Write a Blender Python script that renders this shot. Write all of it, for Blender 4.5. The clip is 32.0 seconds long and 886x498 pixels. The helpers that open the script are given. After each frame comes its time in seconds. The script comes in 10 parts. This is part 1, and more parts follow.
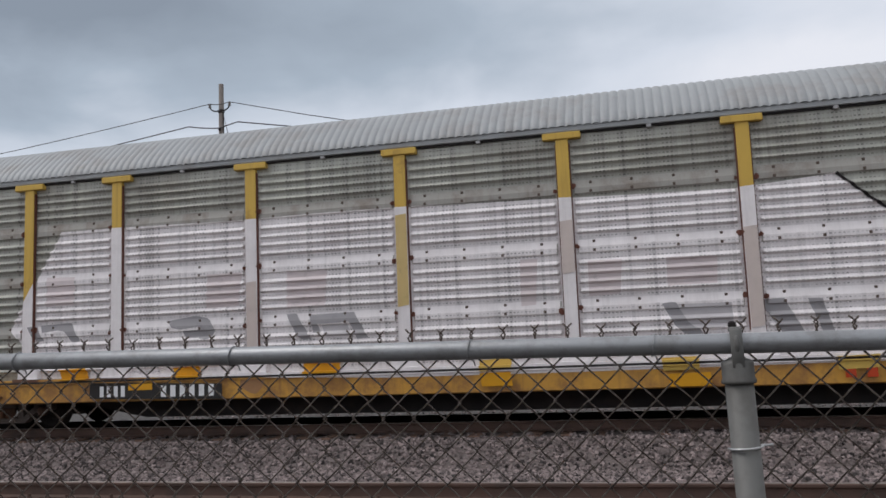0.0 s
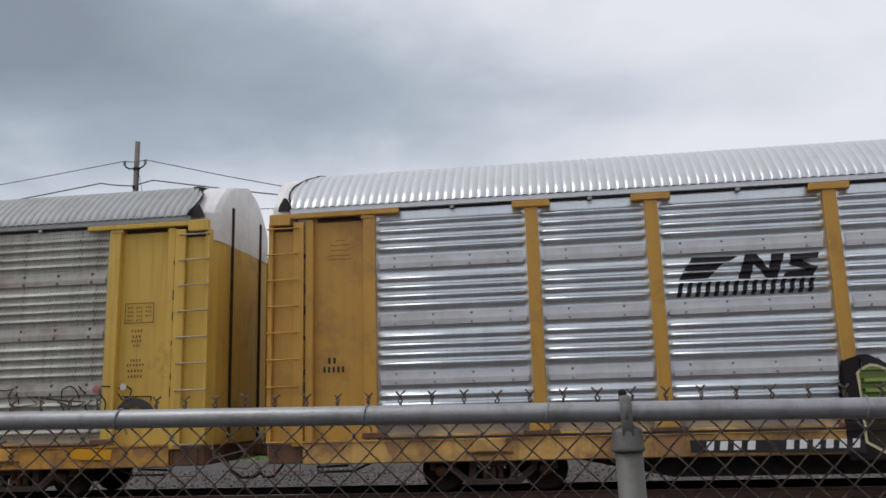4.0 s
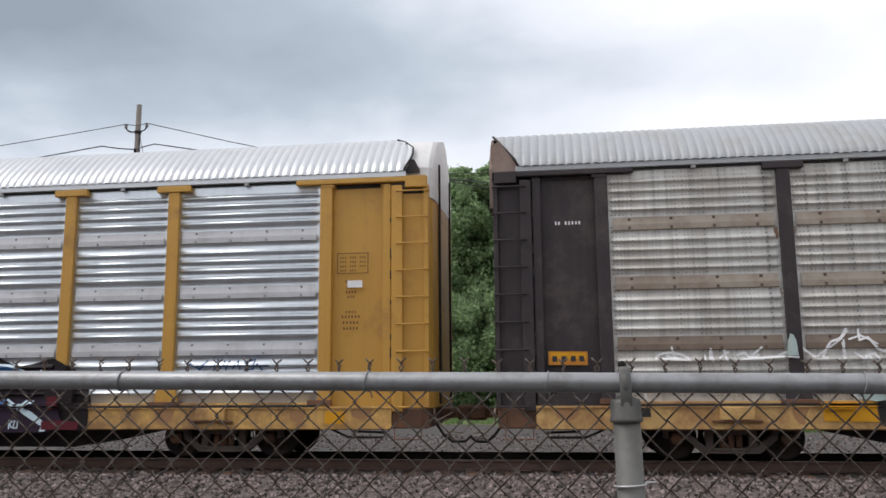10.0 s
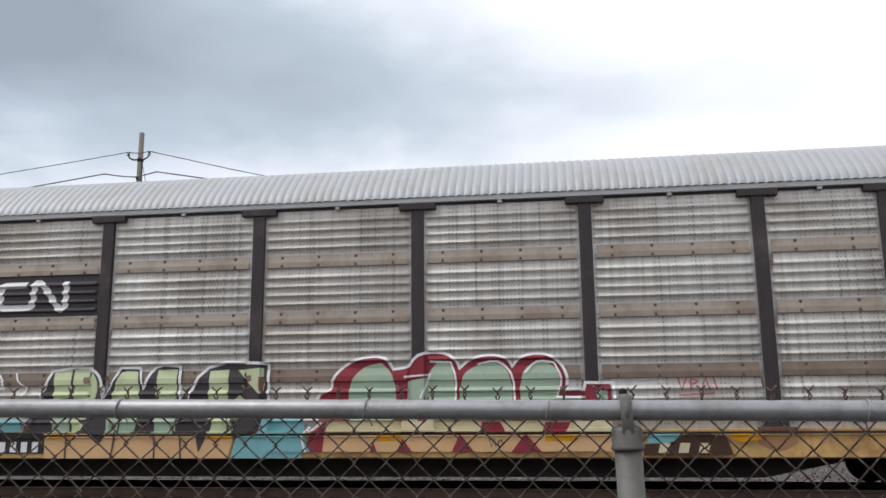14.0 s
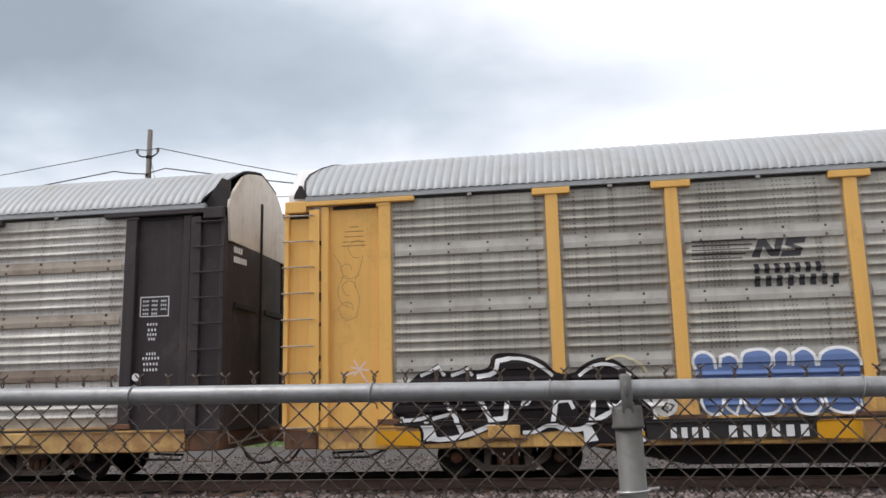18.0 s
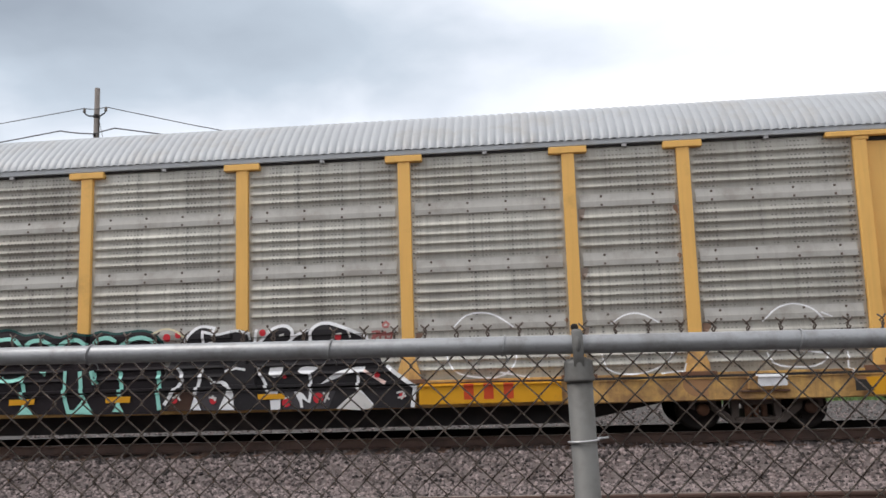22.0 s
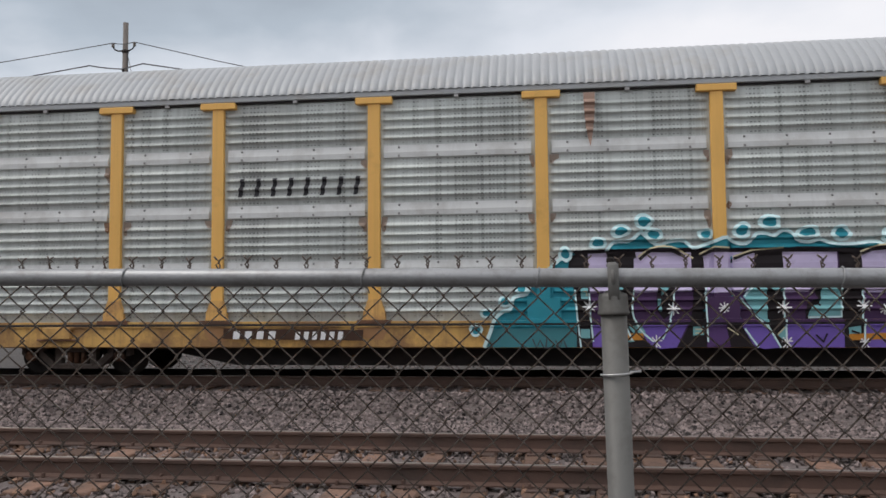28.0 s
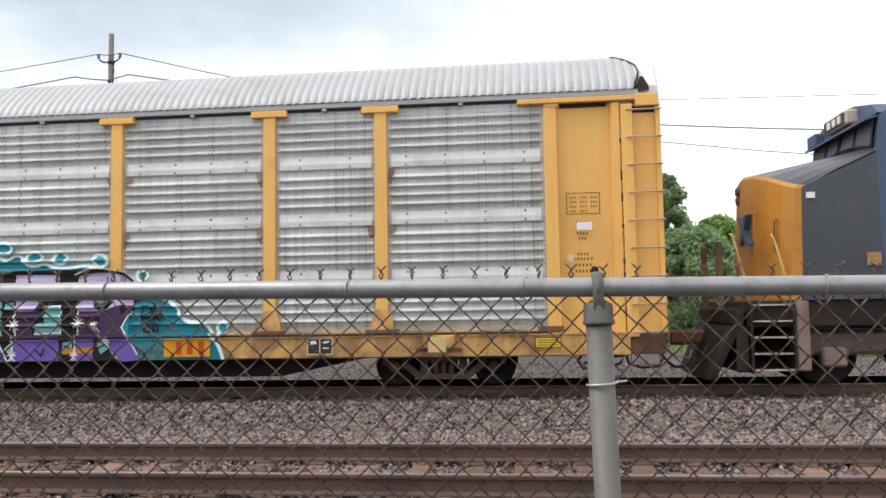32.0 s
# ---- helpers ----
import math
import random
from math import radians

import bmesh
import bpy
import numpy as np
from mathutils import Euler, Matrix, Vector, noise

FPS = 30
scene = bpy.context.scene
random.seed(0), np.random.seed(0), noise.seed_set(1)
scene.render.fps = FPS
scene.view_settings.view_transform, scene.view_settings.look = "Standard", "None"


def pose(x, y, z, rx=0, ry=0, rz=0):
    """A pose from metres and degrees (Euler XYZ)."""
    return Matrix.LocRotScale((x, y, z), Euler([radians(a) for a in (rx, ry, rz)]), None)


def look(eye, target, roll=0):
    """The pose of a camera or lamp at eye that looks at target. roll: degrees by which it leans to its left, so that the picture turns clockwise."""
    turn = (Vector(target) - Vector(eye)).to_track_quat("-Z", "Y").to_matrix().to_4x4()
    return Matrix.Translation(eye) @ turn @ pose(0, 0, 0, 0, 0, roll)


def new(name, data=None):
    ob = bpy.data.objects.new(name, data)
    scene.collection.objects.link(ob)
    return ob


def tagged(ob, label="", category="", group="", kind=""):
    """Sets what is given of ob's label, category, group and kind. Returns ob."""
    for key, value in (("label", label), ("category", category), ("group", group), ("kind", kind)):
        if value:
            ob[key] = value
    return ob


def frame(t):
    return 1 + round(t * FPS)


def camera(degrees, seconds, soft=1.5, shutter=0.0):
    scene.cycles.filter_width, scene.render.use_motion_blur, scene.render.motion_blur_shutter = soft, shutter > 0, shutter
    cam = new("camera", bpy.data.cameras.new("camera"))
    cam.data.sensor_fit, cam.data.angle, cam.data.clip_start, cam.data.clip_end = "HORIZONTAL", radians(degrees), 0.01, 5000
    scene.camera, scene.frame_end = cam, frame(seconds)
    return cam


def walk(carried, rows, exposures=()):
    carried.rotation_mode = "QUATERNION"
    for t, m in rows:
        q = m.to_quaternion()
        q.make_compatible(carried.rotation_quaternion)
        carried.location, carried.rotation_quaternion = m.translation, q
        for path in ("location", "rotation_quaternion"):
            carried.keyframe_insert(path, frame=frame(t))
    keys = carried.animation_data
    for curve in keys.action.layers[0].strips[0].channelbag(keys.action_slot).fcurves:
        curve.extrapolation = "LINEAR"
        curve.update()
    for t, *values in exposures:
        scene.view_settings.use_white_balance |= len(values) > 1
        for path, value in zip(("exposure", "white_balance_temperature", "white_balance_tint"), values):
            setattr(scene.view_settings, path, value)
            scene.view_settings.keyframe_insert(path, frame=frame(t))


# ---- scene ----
from mathutils import geometry

LENS = 57.5
cam = camera(LENS, 32.0, soft=1.6)
# seconds, x, y, z, yaw, pitch, roll of the hand-held camera
PATH = [
    (0.0, -0.042, 0.031, 1.492, 13.56, 6.47, -2.32),
    (0.5, -0.011, 0.033, 1.493, 8.91, 8.29, -1.23),
    (1.0, -0.007, 0.032, 1.495, 7.56, 8.75, -1.77),
    (1.5, 0.001, 0.034, 1.494, 8.20, 8.68, -1.68),
    (2.0, -0.001, 0.029, 1.491, 7.55, 9.13, -2.32),
    (2.5, 0.015, 0.027, 1.493, 7.54, 9.69, -2.73),
    (3.0, 0.003, 0.024, 1.486, 7.00, 9.09, -2.59),
    (3.5, 0.000, 0.026, 1.482, 7.41, 11.08, -1.74),
    (5.5, -0.002, 0.025, 1.486, 7.76, 10.99, -1.61),
    (6.0, 0.000, 0.021, 1.484, 7.45, 11.33, -1.56),
    (6.5, -0.001, 0.022, 1.484, 7.38, 10.98, -1.34),
    (7.0, -0.006, 0.023, 1.488, 7.90, 11.00, -0.74),
    (7.5, -0.006, 0.021, 1.491, 7.31, 13.39, -1.19),
    (8.0, -0.002, 0.019, 1.488, 7.41, 11.09, -0.70),
    (8.5, -0.001, 0.018, 1.484, 7.38, 11.12, -0.95),
    (9.0, -0.009, 0.019, 1.484, 7.34, 10.91, -0.87),
    (9.5, -0.005, 0.022, 1.479, 7.98, 8.67, -0.43),
    (10.0, -0.006, 0.024, 1.480, 7.65, 8.92, -0.48),
    (10.5, -0.009, 0.026, 1.480, 8.23, 8.98, -0.02),
    (11.0, -0.007, 0.025, 1.478, 8.36, 8.98, -0.24),
    (11.5, -0.006, 0.022, 1.478, 8.21, 9.09, -0.34),
    (12.0, -0.005, 0.018, 1.477, 7.86, 9.06, -0.50),
    (12.5, 0.007, 0.021, 1.478, 8.16, 9.31, -0.51),
    (13.0, 0.002, 0.020, 1.477, 8.02, 10.23, -0.77),
    (13.5, 0.009, 0.023, 1.480, 7.73, 9.81, -0.73),
    (14.0, -0.003, 0.025, 1.480, 7.72, 10.83, -0.56),
    (14.5, -0.000, 0.024, 1.479, 7.59, 11.83, -0.70),
    (15.0, -0.005, 0.022, 1.477, 7.27, 11.43, -0.87),
    (15.5, -0.008, 0.023, 1.472, 7.76, 8.26, -0.91),
    (17.5, 0.001, 0.006, 1.462, 13.77, 11.23, -1.75),
    (18.0, 0.019, -0.003, 1.459, 8.41, 10.28, -1.35),
    (18.5, 0.017, -0.010, 1.455, 8.00, 10.05, -1.04),
    (19.0, 0.018, -0.017, 1.455, 7.62, 9.86, -1.71),
    (19.5, 0.026, -0.022, 1.454, 7.96, 9.41, -1.65),
    (20.0, 0.019, -0.026, 1.453, 7.46, 9.69, -1.54),
    (20.5, 0.024, -0.027, 1.454, 6.36, 8.80, -1.24),
    (21.0, 0.021, -0.030, 1.449, 6.21, 8.71, -1.24),
    (21.5, 0.018, -0.033, 1.446, 6.45, 8.78, -1.48),
    (22.0, 0.020, -0.036, 1.446, 5.34, 7.54, -1.82),
    (22.5, 0.007, -0.042, 1.440, 7.26, 6.78, -1.53),
    (23.0, -0.016, -0.049, 1.435, 9.432, 6.238, -0.524),
    (23.5, -0.017, -0.042, 1.438, 10.49, 5.69, -0.19),
    (24.0, -0.017, -0.033, 1.430, 8.146, 3.605, 1.663),
    (24.5, -0.008, -0.028, 1.419, 7.15, 3.63, -0.97),
    (25.0, -0.009, -0.026, 1.417, 7.30, 4.37, -0.57),
    (25.5, -0.003, -0.022, 1.419, 7.12, 4.83, -1.24),
    (26.0, 0.001, -0.020, 1.427, 6.25, 4.75, -0.97),
    (26.5, -0.004, -0.023, 1.427, 7.18, 4.66, -1.01),
    (28.5, -0.004, -0.013, 1.415, 7.12, 3.36, -0.21),
    (29.0, -0.009, -0.012, 1.413, 7.09, 3.52, 0.03),
    (29.5, -0.005, -0.010, 1.416, 7.12, 3.98, 0.03),
    (30.0, 0.000, -0.008, 1.417, 6.62, 3.79, -0.34),
    (30.5, -0.004, -0.007, 1.415, 6.89, 3.77, -0.22),
    (31.0, -0.004, -0.007, 1.417, 6.83, 3.77, -0.29),
    (31.5, 0.004, -0.003, 1.422, 6.82, 4.11, -0.69),
    (32.0, 0.005, -0.005, 1.423, 6.41, 4.16, -0.98),
]
# seconds and metres that the train has rolled towards -x
TRAVEL = [
    (0.0, -0.000),
    (0.5, 2.131),
    (1.0, 4.282),
    (1.5, 6.438),
    (2.0, 8.612),
    (2.5, 10.764),
    (3.0, 12.914),
    (3.5, 15.036),
    (5.5, 23.318),
    (6.0, 25.411),
    (6.5, 27.475),
    (7.0, 29.532),
    (7.5, 31.572),
    (8.0, 33.621),
    (8.5, 35.654),
    (9.0, 37.693),
    (9.5, 39.730),
    (10.0, 41.784),
    (10.5, 43.835),
    (11.0, 45.904),
    (11.5, 47.988),
    (12.0, 50.076),
    (12.5, 52.129),
    (13.0, 54.181),
    (13.5, 56.220),
    (14.0, 58.264),
    (14.5, 60.282),
    (15.0, 62.312),
    (15.5, 64.326),
    (17.5, 72.268),
    (18.0, 74.220),
    (18.5, 76.160),
    (19.0, 78.095),
    (19.5, 80.005),
    (20.0, 81.903),
    (20.5, 83.762),
    (21.0, 85.629),
    (21.5, 87.483),
    (22.0, 89.328),
    (22.5, 91.162),
    (23.0, 93.006),
    (23.5, 94.796),
    (24.0, 96.584),
    (24.5, 98.351),
    (25.0, 100.105),
    (25.5, 101.839),
    (26.0, 103.585),
    (26.5, 105.293),
    (28.5, 112.075),
    (29.0, 113.721),
    (29.5, 115.345),
    (30.0, 116.967),
    (30.5, 118.582),
    (31.0, 120.194),
    (31.5, 121.759),
    (32.0, 123.350),
]


def view(x, y, z, yaw, pitch, roll):
    return pose(x, y, z, 90 + pitch, 0, yaw) @ pose(0, 0, 0, 0, 0, roll)


EXPOSURE = [(0.0, 0.16, 6400, 14), (1.0, 0.32, 6480, 14), (2.0, 0.47, 6760, 14), (2.5, 0.5, 6720, 14), (3.0, 0.24, 6600, 14), (6.0, 0.06, 6430, 14), (7.0, 0.09, 6360, 14), (8.0, 0.07, 6350, 14), (9.0, 0.06, 6400, 14), (10.0, 0.5, 6580, 14), (11.0, 0.77, 6630, 14), (12.0, 0.85, 6650, 14), (13.0, 0.8, 6650, 14), (14.0, 0.6, 6560, 14), (15.0, 0.42, 6600, 14), (18.0, 0.66, 6640, 14), (19.0, 0.58, 6550, 14), (20.0, 0.59, 6600, 14), (21.0, 0.69, 6580, 14), (22.0, 0.67, 6610, 14), (23.0, 0.87, 6720, 14), (24.0, 0.82, 6880, 14), (25.0, 1.11, 6900, 14), (25.5, 0.55, 6800, 14), (26.0, 0.34, 6690, 14), (29.0, 0.31, 6640, 14), (30.0, 0.63, 6660, 14), (31.0, 1.04, 6720, 14), (32.0, 1.02, 6780, 14)]
walk(cam, [(r[0], view(*r[1:])) for r in PATH], EXPOSURE)

# ---- world: an overcast sky with darker cloud to the left ----
SUN_EL, SUN_AZ = 52.0, 250.0
world = bpy.data.worlds.new("sky")
scene.world = world
world.use_nodes = True


class Nodes:
    """Short helper to wire shader nodes."""

    def __init__(self, tree):
        self.t = tree
        tree.nodes.clear()

    def n(self, kind, **kw):
        node = self.t.nodes.new(kind)
        for k, v in kw.items():
            if k in node.inputs.keys():
                node.inputs[k].default_value = v
            elif k == "operation":
                node.operation = v
            elif k == "data_type":
                node.data_type = v
            elif k == "blend_type":
                node.blend_type = v
            elif k == "sky_type":
                node.sky_type = v
            elif k == "feature":
                node.feature = v
            elif k == "noise_dimensions":
                node.noise_dimensions = v
            elif k == "wave_type":
                node.wave_type = v
            elif k == "bands_direction":
                node.bands_direction = v
        return node

    def l(self, a, b):
        self.t.links.new(a, b)

    def m(self, op, a, b=None, c=None):
        node = self.t.nodes.new("ShaderNodeMath")
        node.operation = op
        for i, v in enumerate((a, b, c)):
            if v is None:
                continue
            if isinstance(v, (int, float)):
                node.inputs[i].default_value = v
            else:
                self.l(v, node.inputs[i])
        return node.outputs[0]

    def ramp(self, fac, stops):
        node = self.t.nodes.new("ShaderNodeValToRGB")
        e = node.color_ramp.elements
        while len(e) < len(stops):
            e.new(0.5)
        for el, (p, c) in zip(e, stops):
            el.position = p
            el.color = c if len(c) == 4 else (*c, 1)
        self.l(fac, node.inputs[0])
        return node.outputs[0]

    def mix(self, fac, a, b, blend="MIX"):
        node = self.t.nodes.new("ShaderNodeMix")
        node.data_type = "RGBA"
        node.blend_type = blend
        for sock, v in ((node.inputs[0], fac), (node.inputs[6], a), (node.inputs[7], b)):
            if isinstance(v, (int, float)):
                sock.default_value = v
            elif isinstance(v, tuple):
                sock.default_value = v if len(v) == 4 else (*v, 1)
            else:
                self.l(v, sock)
        return node.outputs[2]


def build_sky():
    s = Nodes(world.node_tree)
    tc = s.n("ShaderNodeTexCoord")
    sep = s.n("ShaderNodeSeparateXYZ")
    s.l(tc.outputs["Generated"], sep.inputs[0])
    x, y, z = sep.outputs
    az = s.m("MULTIPLY", s.m("ARCTAN2", x, y), 57.2958)
    el = s.m("MULTIPLY", s.m("ARCSINE", z), 57.2958)
    comb = s.n("ShaderNodeCombineXYZ")
    s.l(s.m("MULTIPLY", az, 0.055), comb.inputs[0])
    s.l(s.m("MULTIPLY", el, 0.11), comb.inputs[1])
    big = s.n("ShaderNodeTexNoise", Scale=1.0, Detail=5.0, Roughness=0.5, Distortion=0.3)
    s.l(comb.outputs[0], big.inputs["Vector"])
    nz = s.m("SUBTRACT", big.outputs[0], 0.5)
    small = s.n("ShaderNodeTexNoise", Scale=2.6, Detail=5.0, Roughness=0.5, Distortion=0.2)
    s.l(comb.outputs[0], small.inputs["Vector"])
    sm = s.m("SUBTRACT", small.outputs[0], 0.5)

    def bank(a0, e0, wa, we, slope, gain):
        # one cloud bank: a soft ellipse of azimuth and elevation, torn by the noise
        da = s.m("ADD", s.m("SUBTRACT", az, a0), s.m("MULTIPLY", nz, 14.0))
        de = s.m("ADD", s.m("SUBTRACT", el, e0), s.m("ADD", s.m("MULTIPLY", da, slope), s.m("MULTIPLY", nz, 9.0)))
        qa, qe = s.m("DIVIDE", da, wa), s.m("DIVIDE", de, we)
        r = s.m("SQRT", s.m("ADD", s.m("MULTIPLY", qa, qa), s.m("MULTIPLY", qe, qe)))
        f = s.n("ShaderNodeMapRange")
        f.interpolation_type = "SMOOTHSTEP"
        s.l(r, f.inputs[0])
        f.inputs[1].default_value, f.inputs[2].default_value = 1.25, 0.15
        f.inputs[3].default_value, f.inputs[4].default_value = 0.0, gain
        return f.outputs[0]

    dark = s.m("ADD", bank(-26, 23.5, 34, 9.5, 0.10, 0.62), bank(9, 20.5, 16, 3.2, 0.05, 0.16))
    dark = s.m("ADD", dark, bank(-52, 26, 26, 14, 0.0, 0.58))
    dark = s.m("ADD", dark, bank(-36, 14, 20, 8, 0.0, 0.2))
    dark = s.m("ADD", dark, s.m("MULTIPLY", sm, 0.24))
    dark = s.m("ADD", dark, s.m("MULTIPLY", nz, 0.25))
    col = s.ramp(dark, [(0.0, (0.84, 0.87, 0.90)), (0.22, (0.68, 0.74, 0.80)), (0.5, (0.42, 0.495, 0.56)), (0.85, (0.265, 0.315, 0.365))])
    sky = s.n("ShaderNodeTexSky", sky_type="NISHITA")
    sky.sun_disc = False
    sky.sun_elevation, sky.sun_rotation = radians(SUN_EL), radians(SUN_AZ)
    b1, b2 = s.n("ShaderNodeBackground", Strength=0.94), s.n("ShaderNodeBackground", Strength=0.05)
    s.l(col, b1.inputs[0])
    s.l(sky.outputs[0], b2.inputs[0])
    mixs = s.n("ShaderNodeMixShader", Fac=0.12)
    s.l(b1.outputs[0], mixs.inputs[1])
    s.l(b2.outputs[0], mixs.inputs[2])
    out = s.n("ShaderNodeOutputWorld")
    s.l(mixs.outputs[0], out.inputs[0])


build_sky()
sun = new("sun", bpy.data.lights.new("sun", "SUN"))
sun.data.energy, sun.data.angle, sun.data.color = 1.0, radians(22), (1.0, 0.97, 0.92)
sun.matrix_world = look((60 * math.sin(radians(SUN_AZ)) * math.cos(radians(SUN_EL)), 60 * math.cos(radians(SUN_AZ)) * math.cos(radians(SUN_EL)), 60 * math.sin(radians(SUN_EL))), (0, 0, 0))


# ---- mesh building ----
class Geo:
    """Collects vertices and faces of one mesh."""

    def __init__(self):
        self.v, self.f = [], []

    def add(self, verts, faces):
        k = len(self.v)
        self.v += [tuple(p) for p in verts]
        self.f += [tuple(i + k for i in f) for f in faces]
        return self

    def box(self, x0, x1, y0, y1, z0, z1, c=0.006):
        """A box with chamfered edges."""
        c = min(c, (x1 - x0) * 0.3, (y1 - y0) * 0.3, (z1 - z0) * 0.3)
        xs, ys, zs = (x0, x0 + c, x1 - c, x1), (y0, y0 + c, y1 - c, y1), (z0, z0 + c, z1 - c, z1)
        v, idx = [], {}
        for sx in (0, 1):
            for sy in (0, 1):
                for sz in (0, 1):
                    X, Y, Z = (xs[0], xs[3])[sx], (ys[0], ys[3])[sy], (zs[0], zs[3])[sz]
                    x, y, z = (xs[1], xs[2])[sx], (ys[1], ys[2])[sy], (zs[1], zs[2])[sz]
                    idx[sx, sy, sz] = (len(v), len(v) + 1, len(v) + 2)
                    v += [(X, y, z), (x, Y, z), (x, y, Z)]
        i = idx
        f = []
        for s in (0, 1):
            f.append([i[s, 0, 0][0], i[s, 1, 0][0], i[s, 1, 1][0], i[s, 0, 1][0]][:: 1 if s else -1])
            f.append([i[0, s, 0][1], i[1, s, 0][1], i[1, s, 1][1], i[0, s, 1][1]][:: -1 if s else 1])
            f.append([i[0, 0, s][2], i[1, 0, s][2], i[1, 1, s][2], i[0, 1, s][2]][:: 1 if s else -1])
        for a in (0, 1):
            for b in (0, 1):
                f.append([i[0, a, b][1], i[1, a, b][1], i[1, a, b][2], i[0, a, b][2]][:: 1 if (a ^ b) else -1][:: 1])
                f.append([i[a, 0, b][0], i[a, 1, b][0], i[a, 1, b][2], i[a, 0, b][2]][:: -1 if (a ^ b) else 1])
                f.append([i[a, b, 0][0], i[a, b, 1][0], i[a, b, 1][1], i[a, b, 0][1]][:: 1 if (a ^ b) else -1])
                for d in (0, 1):
                    f.append(list(i[a, b, d])[:: 1 if (a + b + d) % 2 else -1])
        return self.add(v, f)

    def tube(self, p, q, r, n=8, r2=None, caps=True):
        p, q = Vector(p), Vector(q)
        d = (q - p).normalized()
        a = d.orthogonal().normalized()
        b = d.cross(a)
        r2 = r if r2 is None else r2
        v = []
        for o, rr in ((p, r), (q, r2)):
            for k in range(n):
                t = 2 * math.pi * k / n
                v.append(o + (a * math.cos(t) + b * math.sin(t)) * rr)
        f = [(k, (k + 1) % n, n + (k + 1) % n, n + k) for k in range(n)]
        if caps:
            f += [tuple(range(n))[::-1], tuple(range(n, 2 * n))]
        return self.add(v, f)

    def path(self, pts, r, n=6):
        """A round bar along a line of points."""
        pts = [Vector(p) for p in pts]
        v, f = [], []
        ref = None
        for k, p in enumerate(pts):
            d = (pts[min(k + 1, len(pts) - 1)] - pts[max(k - 1, 0)]).normalized()
            ref = d.orthogonal().normalized() if ref is None else (ref - d * ref.dot(d)).normalized()
            b = d.cross(ref)
            v += [p + (ref * math.cos(2 * math.pi * j / n) + b * math.sin(2 * math.pi * j / n)) * r for j in range(n)]
            if k:
                o = (k - 1) * n
                f += [(o + j, o + (j + 1) % n, o + n + (j + 1) % n, o + n + j) for j in range(n)]
        f += [tuple(range(n))[::-1], tuple(range(len(v) - n, len(v)))]
        return self.add(v, f)

    def ext(self, poly, axis, a, b):
        """A polygon of two coordinates drawn out along an axis from a to b."""
        def at(p, w):
            return {"x": (w, p[0], p[1]), "y": (p[0], w, p[1]), "z": (p[0], p[1], w)}[axis]
        n = len(poly)
        area = sum(poly[i][0] * poly[(i + 1) % n][1] - poly[(i + 1) % n][0] * poly[i][1] for i in range(n))
        flip = (area < 0) ^ (axis == "y") ^ (b < a)
        v = [at(p, a) for p in poly] + [at(p, b) for p in poly]
        f = [tuple(range(n))[::-1], tuple(range(n, 2 * n))] + [(i, (i + 1) % n, n + (i + 1) % n, n + i) for i in range(n)]
        return self.add(v, [g[::-1] for g in f] if flip else f)

    def lathe(self, prof, axis_o, axis="y", n=24):
        """Rings of (radius, along) turned about an axis through axis_o."""
        v, f = [], []
        for r, w in prof:
            for k in range(n):
                t = 2 * math.pi * k / n
                c, s = r * math.cos(t), r * math.sin(t)
                d = {"y": (c, w, s), "z": (c, s, w), "x": (w, c, s)}[axis]
                v.append(tuple(axis_o[i] + d[i] for i in range(3)))
        for j in range(len(prof) - 1):
            for k in range(n):
                f.append((j * n + k, j * n + (k + 1) % n, (j + 1) * n + (k + 1) % n, (j + 1) * n + k))
        f += [tuple(range(n))[::-1], tuple(range(len(v) - n, len(v)))]
        return self.add(v, f)

    def mesh(self, name, mat, smooth=False):
        me = bpy.data.meshes.new(name)
        me.from_pydata(self.v, [], self.f)
        me.materials.append(mat)
        if smooth:
            me.polygons.foreach_set("use_smooth", [True] * len(me.polygons))
        return me


def part(name, geo, mat, parent=None, label="", smooth=False):
    """Links a mesh as one object under a thing or a part."""
    me = geo if isinstance(geo, bpy.types.Mesh) else geo.mesh(name, mat, smooth)
    ob = new(name, me)
    ob.parent = parent
    if label:
        ob["label"] = label
    return ob


def clean(ob):
    """Turns all faces outwards."""
    bm = bmesh.new()
    bm.from_mesh(ob.data)
    bmesh.ops.recalc_face_normals(bm, faces=bm.faces)
    bm.to_mesh(ob.data)
    bm.free()
    return ob


